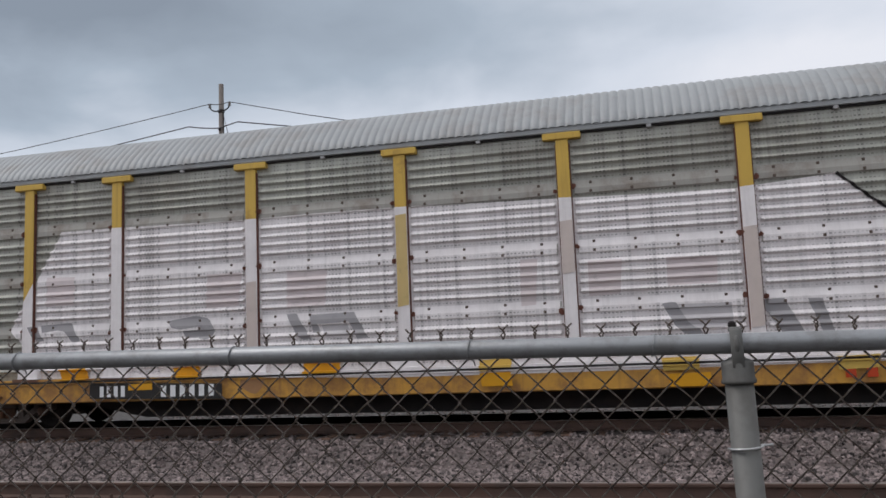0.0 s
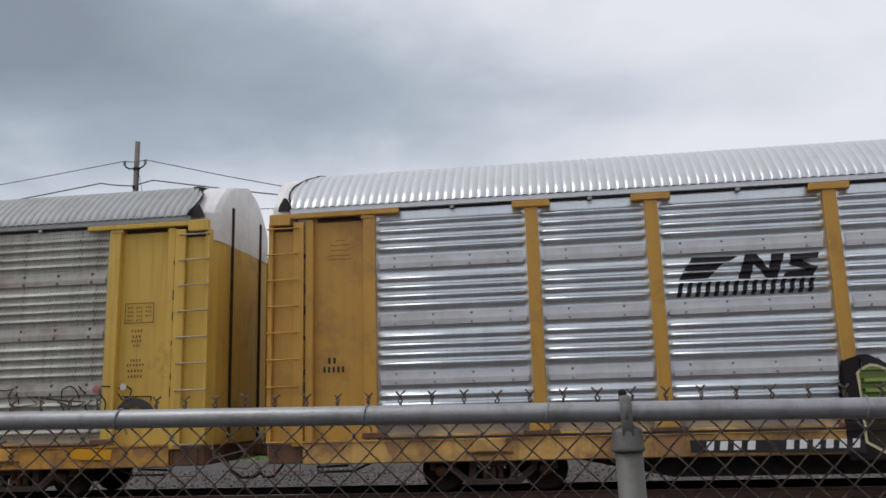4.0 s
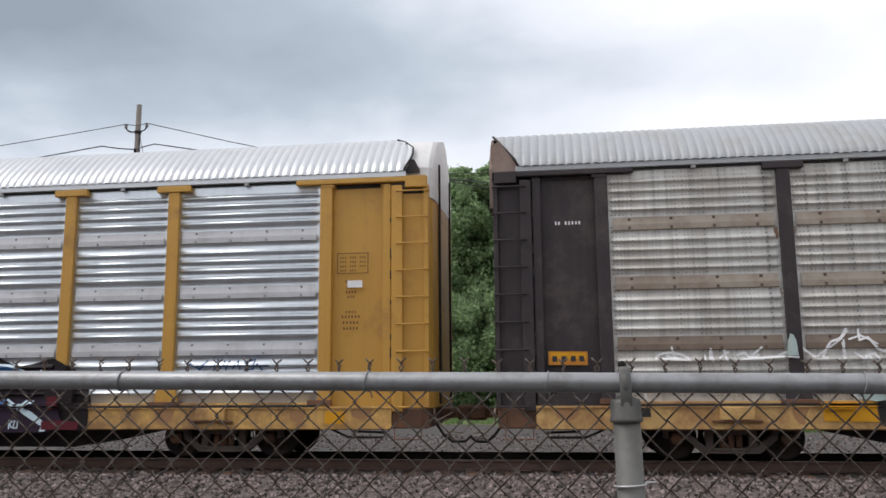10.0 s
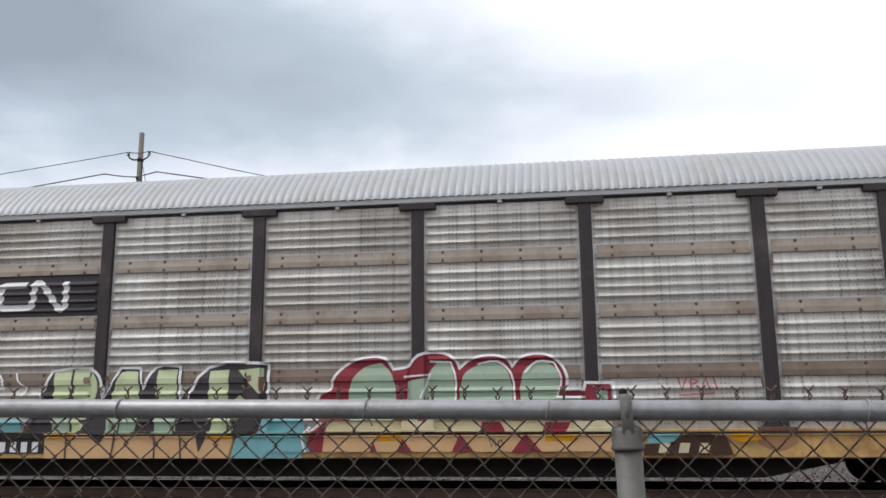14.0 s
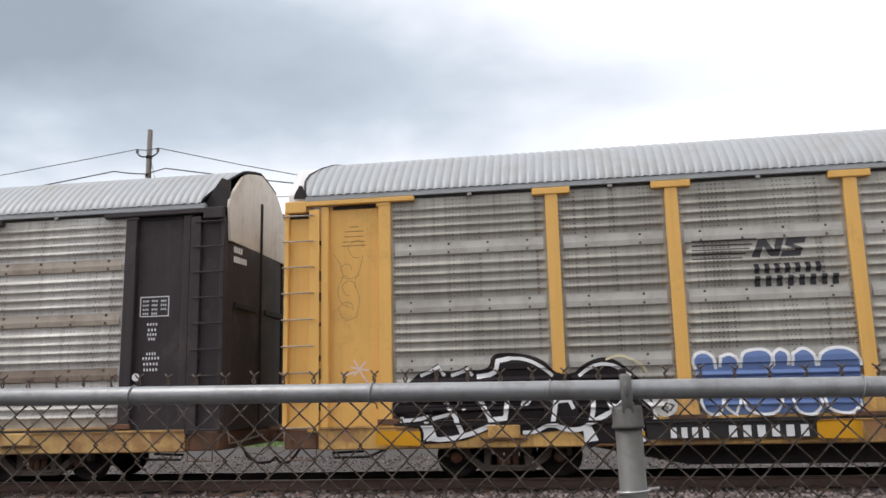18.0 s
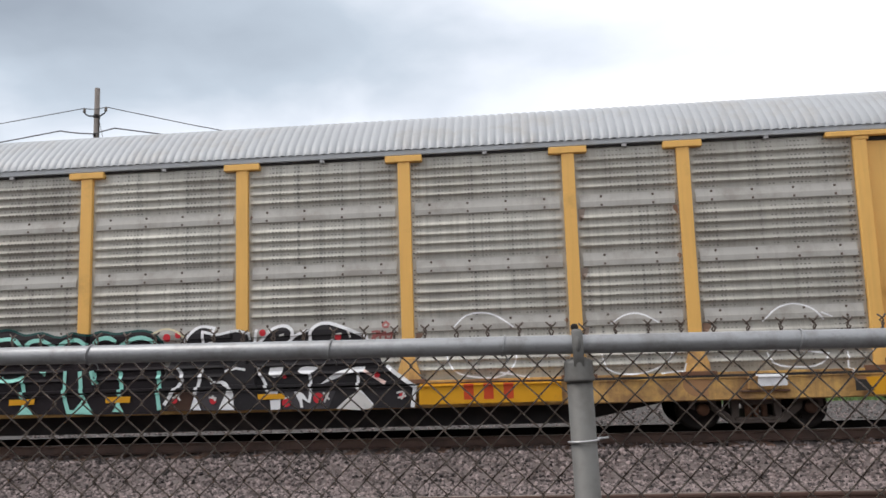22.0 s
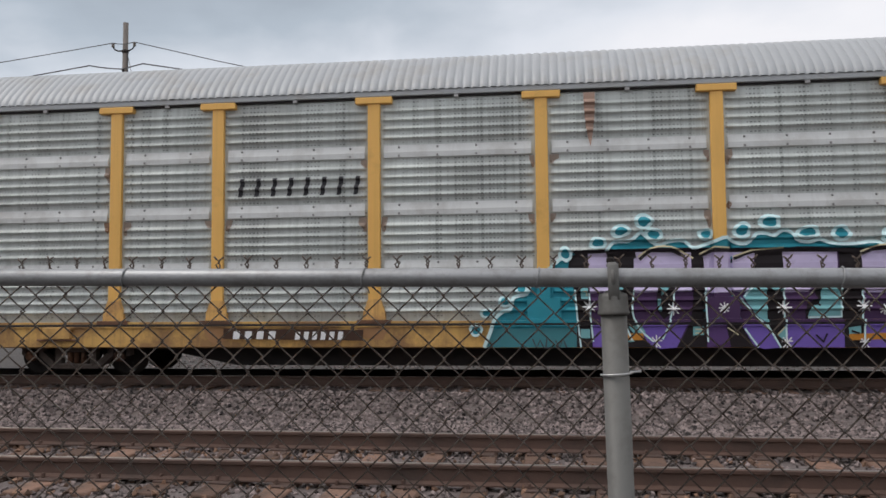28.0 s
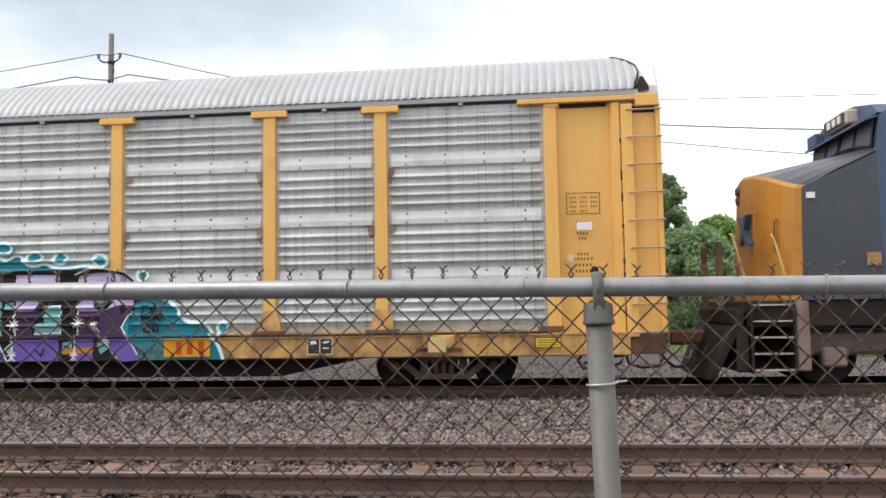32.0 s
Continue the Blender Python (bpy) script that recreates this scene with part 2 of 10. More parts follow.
# ---- materials ----
def material(name, base, rough=0.7, metal=0.0, var=0.25, scale=3.0, dirt=None, dirt_amount=0.35, dirt_scale=1.2, bump=0.15, bump_scale=60.0, streak=0.0, island=0.0, rnd=0.0, spec=0.5, thin=0.0):
    """Colour that varies at two scales, dirt or rust in patches, streaks that run down, fine relief."""
    m = bpy.data.materials.new(name)
    m.use_nodes = True
    s = Nodes(m.node_tree)
    tc = s.n("ShaderNodeTexCoord")
    co = tc.outputs["Object"]
    b = tuple(base)
    n1 = s.n("ShaderNodeTexNoise", Scale=scale, Detail=6.0, Roughness=0.6)
    s.l(co, n1.inputs["Vector"])
    col = s.mix(n1.outputs[0], tuple(c * (1 - var) for c in b), tuple(min(1, c * (1 + var)) for c in b))
    if dirt:
        n2 = s.n("ShaderNodeTexNoise", Scale=dirt_scale, Detail=8.0, Roughness=0.68)
        s.l(co, n2.inputs["Vector"])
        lo = 0.62 - 0.3 * dirt_amount
        f = s.ramp(n2.outputs[0], [(lo, (0, 0, 0)), (lo + 0.16, (1, 1, 1))])
        col = s.mix(s.m("MULTIPLY", f, min(1.0, 0.45 + dirt_amount * 0.5)), col, tuple(dirt))
    if streak:
        mp = s.n("ShaderNodeMapping")
        mp.inputs["Scale"].default_value = (9.0, 9.0, 0.35)
        s.l(co, mp.inputs[0])
        n3 = s.n("ShaderNodeTexNoise", Scale=1.0, Detail=5.0, Roughness=0.65)
        s.l(mp.outputs[0], n3.inputs["Vector"])
        f = s.ramp(n3.outputs[0], [(0.5, (0, 0, 0)), (0.72, (1, 1, 1))])
        col = s.mix(s.m("MULTIPLY", f, streak), col, tuple(dirt or (0.08, 0.06, 0.05)))
    if island or rnd:
        src = s.n("ShaderNodeNewGeometry").outputs["Random Per Island"] if island else s.n("ShaderNodeObjectInfo").outputs["Random"]
        k = island or rnd
        hsv = s.n("ShaderNodeHueSaturation")
        s.l(s.m("ADD", s.m("MULTIPLY", src, 2 * k), 1 - k), hsv.inputs["Value"])
        s.l(col, hsv.inputs["Color"])
        col = hsv.outputs[0]
    p = s.n("ShaderNodeBsdfPrincipled", Metallic=metal)
    p.inputs["Specular IOR Level"].default_value = spec
    s.l(col, p.inputs["Base Color"])
    s.l(s.m("ADD", s.m("MULTIPLY", n1.outputs[0], 0.2), rough - 0.1), p.inputs["Roughness"])
    if bump:
        n4 = s.n("ShaderNodeTexNoise", Scale=bump_scale, Detail=4.0)
        s.l(co, n4.inputs["Vector"])
        bp = s.n("ShaderNodeBump", Strength=bump, Distance=0.02)
        s.l(n4.outputs[0], bp.inputs["Height"])
        s.l(bp.outputs[0], p.inputs["Normal"])
    o = s.n("ShaderNodeOutputMaterial")
    if thin:
        tl, mx = s.n("ShaderNodeBsdfTranslucent"), s.n("ShaderNodeMixShader", Fac=thin)
        s.l(col, tl.inputs[0])
        s.l(p.outputs[0], mx.inputs[1])
        s.l(tl.outputs[0], mx.inputs[2])
        s.l(mx.outputs[0], o.inputs[0])
    else:
        s.l(p.outputs[0], o.inputs[0])
    return m


def sheet_metal(name, base, rough, metal, holes, dirt, dirt_amount, uneven=0.0, blind=0.08):
    """Galvanised side sheets: perforated columns, dust and water stains that run down."""
    m = bpy.data.materials.new(name)
    m.use_nodes = True
    s = Nodes(m.node_tree)
    tc = s.n("ShaderNodeTexCoord")
    co = tc.outputs["Object"]
    sep = s.n("ShaderNodeSeparateXYZ")
    s.l(co, sep.inputs[0])
    x, y, z = sep.outputs
    n1 = s.n("ShaderNodeTexNoise", Scale=2.2, Detail=8.0, Roughness=0.65)
    s.l(co, n1.inputs["Vector"])
    b = tuple(base)
    col = s.mix(n1.outputs[0], tuple(c * 0.75 for c in b), tuple(min(1, c * 1.2) for c in b))
    n2 = s.n("ShaderNodeTexNoise", Scale=0.7, Detail=6.0, Roughness=0.6)
    s.l(co, n2.inputs["Vector"])
    lo = 0.6 - 0.3 * dirt_amount
    f = s.ramp(n2.outputs[0], [(lo, (0, 0, 0)), (lo + 0.22, (1, 1, 1))])
    col = s.mix(s.m("MULTIPLY", f, 0.25 + 0.5 * dirt_amount), col, tuple(dirt))
    if uneven:
        # some panels are grimier than their neighbours
        oi = s.n("ShaderNodeObjectInfo")
        col = s.mix(s.m("MULTIPLY", s.m("POWER", oi.outputs["Random"], 1.5), uneven), col, tuple(dirt))
    mp = s.n("ShaderNodeMapping")
    mp.inputs["Scale"].default_value = (14.0, 1.0, 0.6)
    s.l(co, mp.inputs[0])
    n3 = s.n("ShaderNodeTexNoise", Scale=1.0, Detail=6.0, Roughness=0.7)
    s.l(mp.outputs[0], n3.inputs["Vector"])
    f = s.ramp(n3.outputs[0], [(0.48, (0, 0, 0)), (0.7, (1, 1, 1))])
    col = s.mix(s.m("MULTIPLY", f, 0.75 * dirt_amount), col, tuple(c * 0.5 for c in dirt))
    if holes:
        # punched slots in rows between the ridges, in columns that are open or blind by turns
        zz = s.m("MODULO", s.m("SUBTRACT", z, 0.975), 0.987)
        fz = s.m("ABSOLUTE", s.m("SUBTRACT", s.m("FRACT", s.m("DIVIDE", s.m("SUBTRACT", zz, 0.201), 0.0775)), 0.5))
        fx = s.m("ABSOLUTE", s.m("SUBTRACT", s.m("FRACT", s.m("MULTIPLY", x, 15.5)), 0.5))
        slot = s.m("MULTIPLY", s.m("LESS_THAN", fz, 0.13), s.m("LESS_THAN", fx, 0.27))
        plain = s.m("MULTIPLY", s.m("GREATER_THAN", zz, 0.12), s.m("GREATER_THAN", y, -1.573))
        cell = s.n("ShaderNodeTexWhiteNoise", noise_dimensions="1D")
        s.l(s.m("FLOOR", s.m("MULTIPLY", x, 15.5)), cell.inputs["W"])
        mp2 = s.n("ShaderNodeMapping")
        mp2.inputs["Scale"].default_value = (4.2, 0.0, 0.16)
        s.l(co, mp2.inputs[0])
        n5 = s.n("ShaderNodeTexNoise", Scale=1.0, Detail=2.0, Roughness=0.7)
        s.l(mp2.outputs[0], n5.inputs["Vector"])
        cl = s.ramp(n5.outputs[0], [(0.46, (blind, blind, blind)), (0.56, (1, 1, 1))])
        on = s.m("MULTIPLY", s.m("MULTIPLY", slot, plain), s.m("MULTIPLY", cl, s.m("ADD", 0.55, s.m("MULTIPLY", cell.outputs["Value"], 0.45))))
        tone = s.m("MULTIPLY", s.m("SUBTRACT", cell.outputs["Value"], 0.5), 0.95)
        col = s.mix(s.m("MULTIPLY", s.m("MULTIPLY", s.m("MAXIMUM", tone, 0.0), plain), s.m("ADD", 0.35, s.m("MULTIPLY", cl, 0.65))), col, tuple(c * 0.45 for c in b))
        col = s.mix(s.m("MULTIPLY", on, holes), col, (0.045, 0.042, 0.04))
    p = s.n("ShaderNodeBsdfPrincipled", Metallic=metal)
    s.l(col, p.inputs["Base Color"])
    s.l(s.m("ADD", s.m("MULTIPLY", n1.outputs[0], 0.25), rough - 0.1), p.inputs["Roughness"])
    n4 = s.n("ShaderNodeTexNoise", Scale=35.0, Detail=3.0)
    s.l(co, n4.inputs["Vector"])
    bp = s.n("ShaderNodeBump", Strength=0.012 if metal > 0.5 else 0.06, Distance=0.02)
    s.l(n4.outputs[0], bp.inputs["Height"])
    s.l(bp.outputs[0], p.inputs["Normal"])
    o = s.n("ShaderNodeOutputMaterial")
    s.l(p.outputs[0], o.inputs[0])
    return m


RUST = (0.14, 0.06, 0.03)
YELLOW = material("yellow_paint", (0.77, 0.44, 0.115), 0.55, dirt=(0.45, 0.26, 0.07), dirt_amount=0.15, var=0.1, scale=1.5, streak=0.25, bump=0.05)
YELLOW_OLD = material("old_yellow_paint", (0.60, 0.39, 0.07), 0.6, dirt=RUST, dirt_amount=0.18, var=0.14, scale=1.5, streak=0.3, bump=0.06)
ORANGE = material("orange_yellow_paint", (0.50, 0.27, 0.045), 0.5, dirt=(0.25, 0.12, 0.04), dirt_amount=0.3, var=0.12, scale=1.5, streak=0.2, bump=0.05)
SILL_YELLOW = material("dusty_yellow_paint", (0.62, 0.37, 0.11), 0.65, dirt=(0.17, 0.085, 0.045), dirt_amount=0.62, var=0.25, scale=2.0, streak=0.5, bump=0.08)
SILL_ORANGE = material("worn_orange_yellow_paint", (0.56, 0.29, 0.045), 0.65, dirt=(0.21, 0.095, 0.04), dirt_amount=0.62, dirt_scale=1.6, var=0.25, scale=2.0, streak=0.45, bump=0.08)
STEP_PAINT = material("faded_step_paint", (0.42, 0.37, 0.31), 0.7, dirt=(0.16, 0.11, 0.08), dirt_amount=0.5, dirt_scale=8, bump=0.1)
SILL_CREAM = material("faded_cream_paint", (0.56, 0.36, 0.135), 0.65, dirt=(0.26, 0.12, 0.045), dirt_amount=0.6, dirt_scale=1.6, var=0.25, scale=2.0, streak=0.3, bump=0.08)
BLACK = material("black_paint", (0.040, 0.033, 0.036), 0.65, spec=0.3, dirt=(0.10, 0.08, 0.07), dirt_amount=0.3, var=0.3, streak=0.2, bump=0.06)
WHITE = material("white_paint", (0.72, 0.72, 0.70), 0.5, dirt=(0.35, 0.28, 0.2), dirt_amount=0.3, streak=0.3, bump=0.04)
HOOD_WHITE = material("white_door_paint", (0.70, 0.695, 0.69), 0.5, dirt=(0.45, 0.40, 0.36), dirt_amount=0.2, streak=0.15, bump=0.03)
FOOT_STAINED = material("stained_yellow_paint", (0.68, 0.39, 0.12), 0.65, dirt=(0.24, 0.12, 0.06), dirt_amount=0.5, dirt_scale=2.5, streak=0.5, bump=0.08)
BEIGE = material("dusty_beige_paint", (0.42, 0.36, 0.30), 0.65, dirt=(0.2, 0.14, 0.1), dirt_amount=0.5, streak=0.3)
PALE_SHEET = material("dusty_white_sheet", (0.62, 0.56, 0.49), 0.5, dirt=(0.36, 0.28, 0.21), dirt_amount=0.4, dirt_scale=1.5, streak=0.3, bump=0.04)
BROWN_DUST = material("dusty_brown_paint", (0.27, 0.20, 0.17), 0.75, dirt=(0.12, 0.07, 0.05), dirt_amount=0.5, var=0.25, bump=0.1)
GRIME = material("grimy_steel", (0.017, 0.014, 0.013), 0.8, spec=0.3, dirt=(0.042, 0.027, 0.019), dirt_amount=0.5, var=0.4, bump=0.3)
TRUCK_STEEL = material("dusty_cast_steel", (0.105, 0.085, 0.075), 0.85, dirt=(0.15, 0.115, 0.095), dirt_amount=0.45, dirt_scale=4, var=0.4, bump=0.3)
# Underframe black, also used for strips that stand in for shaded gaps.
UNDER = material("black_underframe_and_gap_shade", (0.02, 0.018, 0.018), 0.8, dirt=(0.05, 0.035, 0.03), dirt_amount=0.4, bump=0.2)
RUSTY = material("rusty_steel", (0.16, 0.075, 0.04), 0.8, dirt=(0.06, 0.035, 0.025), dirt_amount=0.6, var=0.3, bump=0.3)
RAIL_SIDE = material("rusted_rail", (0.10, 0.058, 0.044), 0.75, dirt=(0.05, 0.035, 0.03), dirt_amount=0.5, var=0.25, bump=0.2)
# Near-black copy of the rusted rail, with shade under the train in its colour.
RAIL_SHADED = material("shaded_rail", (0.022, 0.018, 0.017), 0.8, spec=0.2, dirt=(0.04, 0.03, 0.025), dirt_amount=0.4, var=0.3, bump=0.2)
RAIL_TOP = material("worn_rail_head", (0.26, 0.23, 0.21), 0.4, metal=0.7, var=0.2, bump=0.05)
ROOF_GREY = material("galvanised_roof", (0.375, 0.395, 0.41), 0.5, metal=0.15, dirt=(0.33, 0.32, 0.30), dirt_amount=0.4, var=0.1, scale=1.0, bump=0.04)
ROOF_OLD = material("dull_galvanised_roof", (0.315, 0.33, 0.335), 0.55, metal=0.1, dirt=(0.26, 0.25, 0.235), dirt_amount=0.45, var=0.15, scale=1.0, bump=0.04)
ROOF_BRIGHT = material("bright_galvanised_roof", (0.58, 0.60, 0.62), 0.36, metal=0.6, dirt=(0.5, 0.5, 0.5), dirt_amount=0.25, var=0.08, scale=1.0, bump=0.03)
EAVE = material("galvanised_eave", (0.36, 0.36, 0.36), 0.5, metal=0.3, dirt=(0.2, 0.19, 0.18), dirt_amount=0.4, bump=0.05)
GALV = material("galvanised_pipe", (0.32, 0.33, 0.34), 0.46, metal=0.5, dirt=(0.22, 0.22, 0.215), dirt_amount=0.55, dirt_scale=20, var=0.12, scale=9, bump=0.06, bump_scale=90)
WIRE = material("dull_fence_wire", (0.40, 0.36, 0.325), 0.24, metal=0.95, dirt=(0.05, 0.028, 0.022), dirt_amount=0.62, dirt_scale=25, var=0.3, scale=12, bump=0)
WIRE_END = material("rusted_wire_ends", (0.10, 0.075, 0.06), 0.6, metal=0.4, var=0.3, scale=20, bump=0)
TIE_WIRE = material("aluminium_tie_wire", (0.6, 0.6, 0.6), 0.4, metal=0.8, bump=0)
BALLAST = material("ballast_stone", (0.168, 0.136, 0.130), 0.85, var=0.25, scale=9, bump=0.4, bump_scale=40, island=0.95)
RUSTY_STONE = material("rust_stained_stone", (0.15, 0.088, 0.058), 0.9, var=0.3, scale=9, bump=0.4, bump_scale=40, island=0.8)
BALLAST_BED = material("fine_ballast", (0.12, 0.098, 0.093), 0.9, dirt=(0.19, 0.162, 0.153), dirt_amount=0.55, dirt_scale=22.0, var=0.35, scale=14, bump=1.0, bump_scale=30)
GROUND = material("gravel_ground", (0.078, 0.070, 0.066), 0.95, dirt=(0.034, 0.029, 0.027), dirt_amount=0.6, dirt_scale=11.0, var=0.5, scale=6, bump=1.0, bump_scale=14)
GRASS_BED = material("grass_soil", (0.10, 0.13, 0.04), 0.95, dirt=(0.16, 0.17, 0.08), dirt_amount=0.5, dirt_scale=0.5, var=0.3, bump=0.5, bump_scale=10)
TIMBER = material("weathered_tie_timber", (0.17, 0.098, 0.068), 0.9, dirt=(0.045, 0.035, 0.03), dirt_amount=0.5, dirt_scale=5.0, var=0.35, scale=8, bump=0.6, bump_scale=25, rnd=0.45)
POLE_WOOD = material("weathered_pole_wood", (0.17, 0.15, 0.135), 0.9, var=0.3, scale=6, bump=0.4)
CABLE = material("black_cable", (0.05, 0.05, 0.053), 0.6, bump=0)
BARK = material("tree_bark", (0.07, 0.055, 0.045), 0.9, var=0.3, scale=6, bump=0.6)
LEAF = material("green_leaves", (0.27, 0.38, 0.195), 0.6, thin=0.6, var=0.3, scale=1.2, bump=0, island=0.45)
LEAF_LIGHT = material("light_green_leaves", (0.28, 0.44, 0.14), 0.6, thin=0.6, var=0.3, scale=1.2, bump=0, island=0.45)
GRASS = material("grass_blades", (0.12, 0.20, 0.06), 0.7, var=0.3, bump=0, island=0.4)
LOCO_BLUE = material("dark_blue_paint", (0.045, 0.080, 0.145), 0.4, dirt=(0.10, 0.11, 0.13), dirt_amount=0.3, var=0.15, scale=1.0, bump=0.03)
LOCO_GREY = material("blue_grey_paint", (0.050, 0.059, 0.072), 0.45, dirt=(0.13, 0.12, 0.11), dirt_amount=0.3, var=0.12, bump=0.03)
LOCO_YELLOW = material("dark_gold_paint", (0.42, 0.185, 0.022), 0.5, dirt=(0.22, 0.09, 0.03), dirt_amount=0.4, var=0.15, bump=0.05)
GLASS_DARK = material("dark_cab_glass", (0.03, 0.036, 0.046), 0.4, var=0.1, bump=0)
BOLT_PALE = material("grey_bolts", (0.25, 0.25, 0.25), 0.6, metal=0.3, bump=0)
BOLT = material("dark_bolts", (0.10, 0.07, 0.055), 0.7, bump=0)
PAINT = {}


def paint(name, rgb, rough=0.6, dirt_amount=0.18):
    """A spray paint or lettering colour, a little worn."""
    if name not in PAINT:
        PAINT[name] = material(name + "_spray", rgb, rough, dirt=tuple(c * 0.55 + 0.03 for c in rgb), dirt_amount=dirt_amount, dirt_scale=5, var=0.12, bump=0.03, spec=0.22)
    return PAINT[name]


SHEETS = {
    "A": sheet_metal("old_side_sheet", (0.46, 0.465, 0.415), 0.5, 0.25, 0.85, (0.21, 0.185, 0.155), 0.45, 0.25, 0.25),
    "B": sheet_metal("bright_side_sheet", (0.62, 0.67, 0.71), 0.32, 0.85, 0.0, (0.5, 0.5, 0.5), 0.15),
    "C": sheet_metal("dusty_side_sheet", (0.65, 0.65, 0.62), 0.5, 0.25, 0.75, (0.27, 0.215, 0.165), 0.5, 0.3),
    "D": sheet_metal("grey_side_sheet", (0.56, 0.55, 0.495), 0.55, 0.2, 0.85, (0.20, 0.18, 0.15), 0.46, 0.55),
    "E": sheet_metal("blue_grey_side_sheet", (0.57, 0.615, 0.60), 0.55, 0.2, 0.75, (0.25, 0.25, 0.235), 0.38, 0.2),
}

def band_paint(name, rgb, dirt):
    return material(name, rgb, 0.6, metal=0.1, dirt=dirt, dirt_amount=0.45, dirt_scale=1.5, var=0.15, scale=1.2, streak=0.35, bump=0.05)


BAND = {
    "A": band_paint("old_splice_band", (0.34, 0.33, 0.30), (0.18, 0.14, 0.11)),
    "B": band_paint("bright_splice_band", (0.50, 0.51, 0.53), (0.38, 0.38, 0.39)),
    "C": band_paint("dusty_splice_band", (0.32, 0.28, 0.23), (0.20, 0.145, 0.11)),
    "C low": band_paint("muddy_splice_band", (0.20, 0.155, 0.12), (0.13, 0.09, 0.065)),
    "D": band_paint("grey_splice_band", (0.42, 0.41, 0.38), (0.27, 0.25, 0.22)),
    "E": band_paint("pale_splice_band", (0.58, 0.60, 0.60), (0.42, 0.42, 0.41)),
}
POST_STEEL = material("weathered_post_steel", (0.15, 0.15, 0.142), 0.6, metal=0.2, dirt=(0.10, 0.095, 0.085), dirt_amount=0.4, dirt_scale=9, var=0.15, scale=7, bump=0.08, bump_scale=70)

# ---- ground ----
TRACK_Y, NEAR_Y, NEAR_Z, RAIL_TOP_Z = 15.0, 7.50, 0.05, 0.045


def lerp_rows(rows, x):
    for (a, p), (b, q) in zip(rows, rows[1:]):
        if x <= b:
            return p + (q - p) * (x - a) / (b - a)
    return rows[-1][1]


# height of the ground across the tracks: ballast shoulders, the trough between them, the verge behind
PROFILE = [(-400, -0.55), (2.2, -0.5), (4.2, -0.42), (5.4, -0.165), (9.4, -0.165), (10.6, -0.28), (11.9, -0.42), (13.2, -0.16), (16.9, -0.16), (18.2, -0.40), (20.5, -0.5), (24, -0.4), (60, 0.2), (900, 1.0), (4000, 2.0)]


def ground_z(x, y):
    h = lerp_rows(PROFILE, y)
    return h + 0.03 * noise.noise((x * 0.4, y * 0.4, 0)) if y > 2 else h


def make_ground():
    ys = [-3000, -600, -150, -40, -10, 0, 2.2, 3.2, 4.2, 4.8, 5.4, 7.5, 9.6, 10.1, 10.6, 11.2, 11.9, 12.5, 13.2, 15, 16.9, 17.5, 18.2, 19.3, 20.5, 22, 24, 27, 30, 33, 36, 40, 60, 120, 300, 900, 4000]
    xs = [-3000, -600, -200, -90, -60] + [-45 + 1.5 * i for i in range(61)] + [60, 90, 200, 600, 3000]
    g = Geo()
    v = [(x, y, ground_z(x, y)) for y in ys for x in xs]
    n = len(xs)
    f = [(j * n + i, j * n + i + 1, (j + 1) * n + i + 1, (j + 1) * n + i) for j in range(len(ys) - 1) for i in range(n - 1)]
    g.add(v, f)
    ob = part("ground", g, GROUND, smooth=True)
    me = ob.data
    me.materials.append(BALLAST_BED)
    me.materials.append(GRASS_BED)
    for p in me.polygons:
        y = p.center.y
        p.material_index = 1 if 4.0 < y < 18 else (2 if y > 30 or (y > 27 and p.center.x > 7) else 0)
    return tagged(ob, "grey gravel ground with ballast beds and a grassy verge", "ground", kind="structure")


make_ground()
# Unseen wall, added behind the camera to hold back low sky light.
tagged(part("wall_back", Geo().box(-70, 70, -14.6, -14.0, -0.6, 5.6, 0.05), POLE_WOOD), "plain dark wall added out of view to block low sky light", "wall", kind="structure")


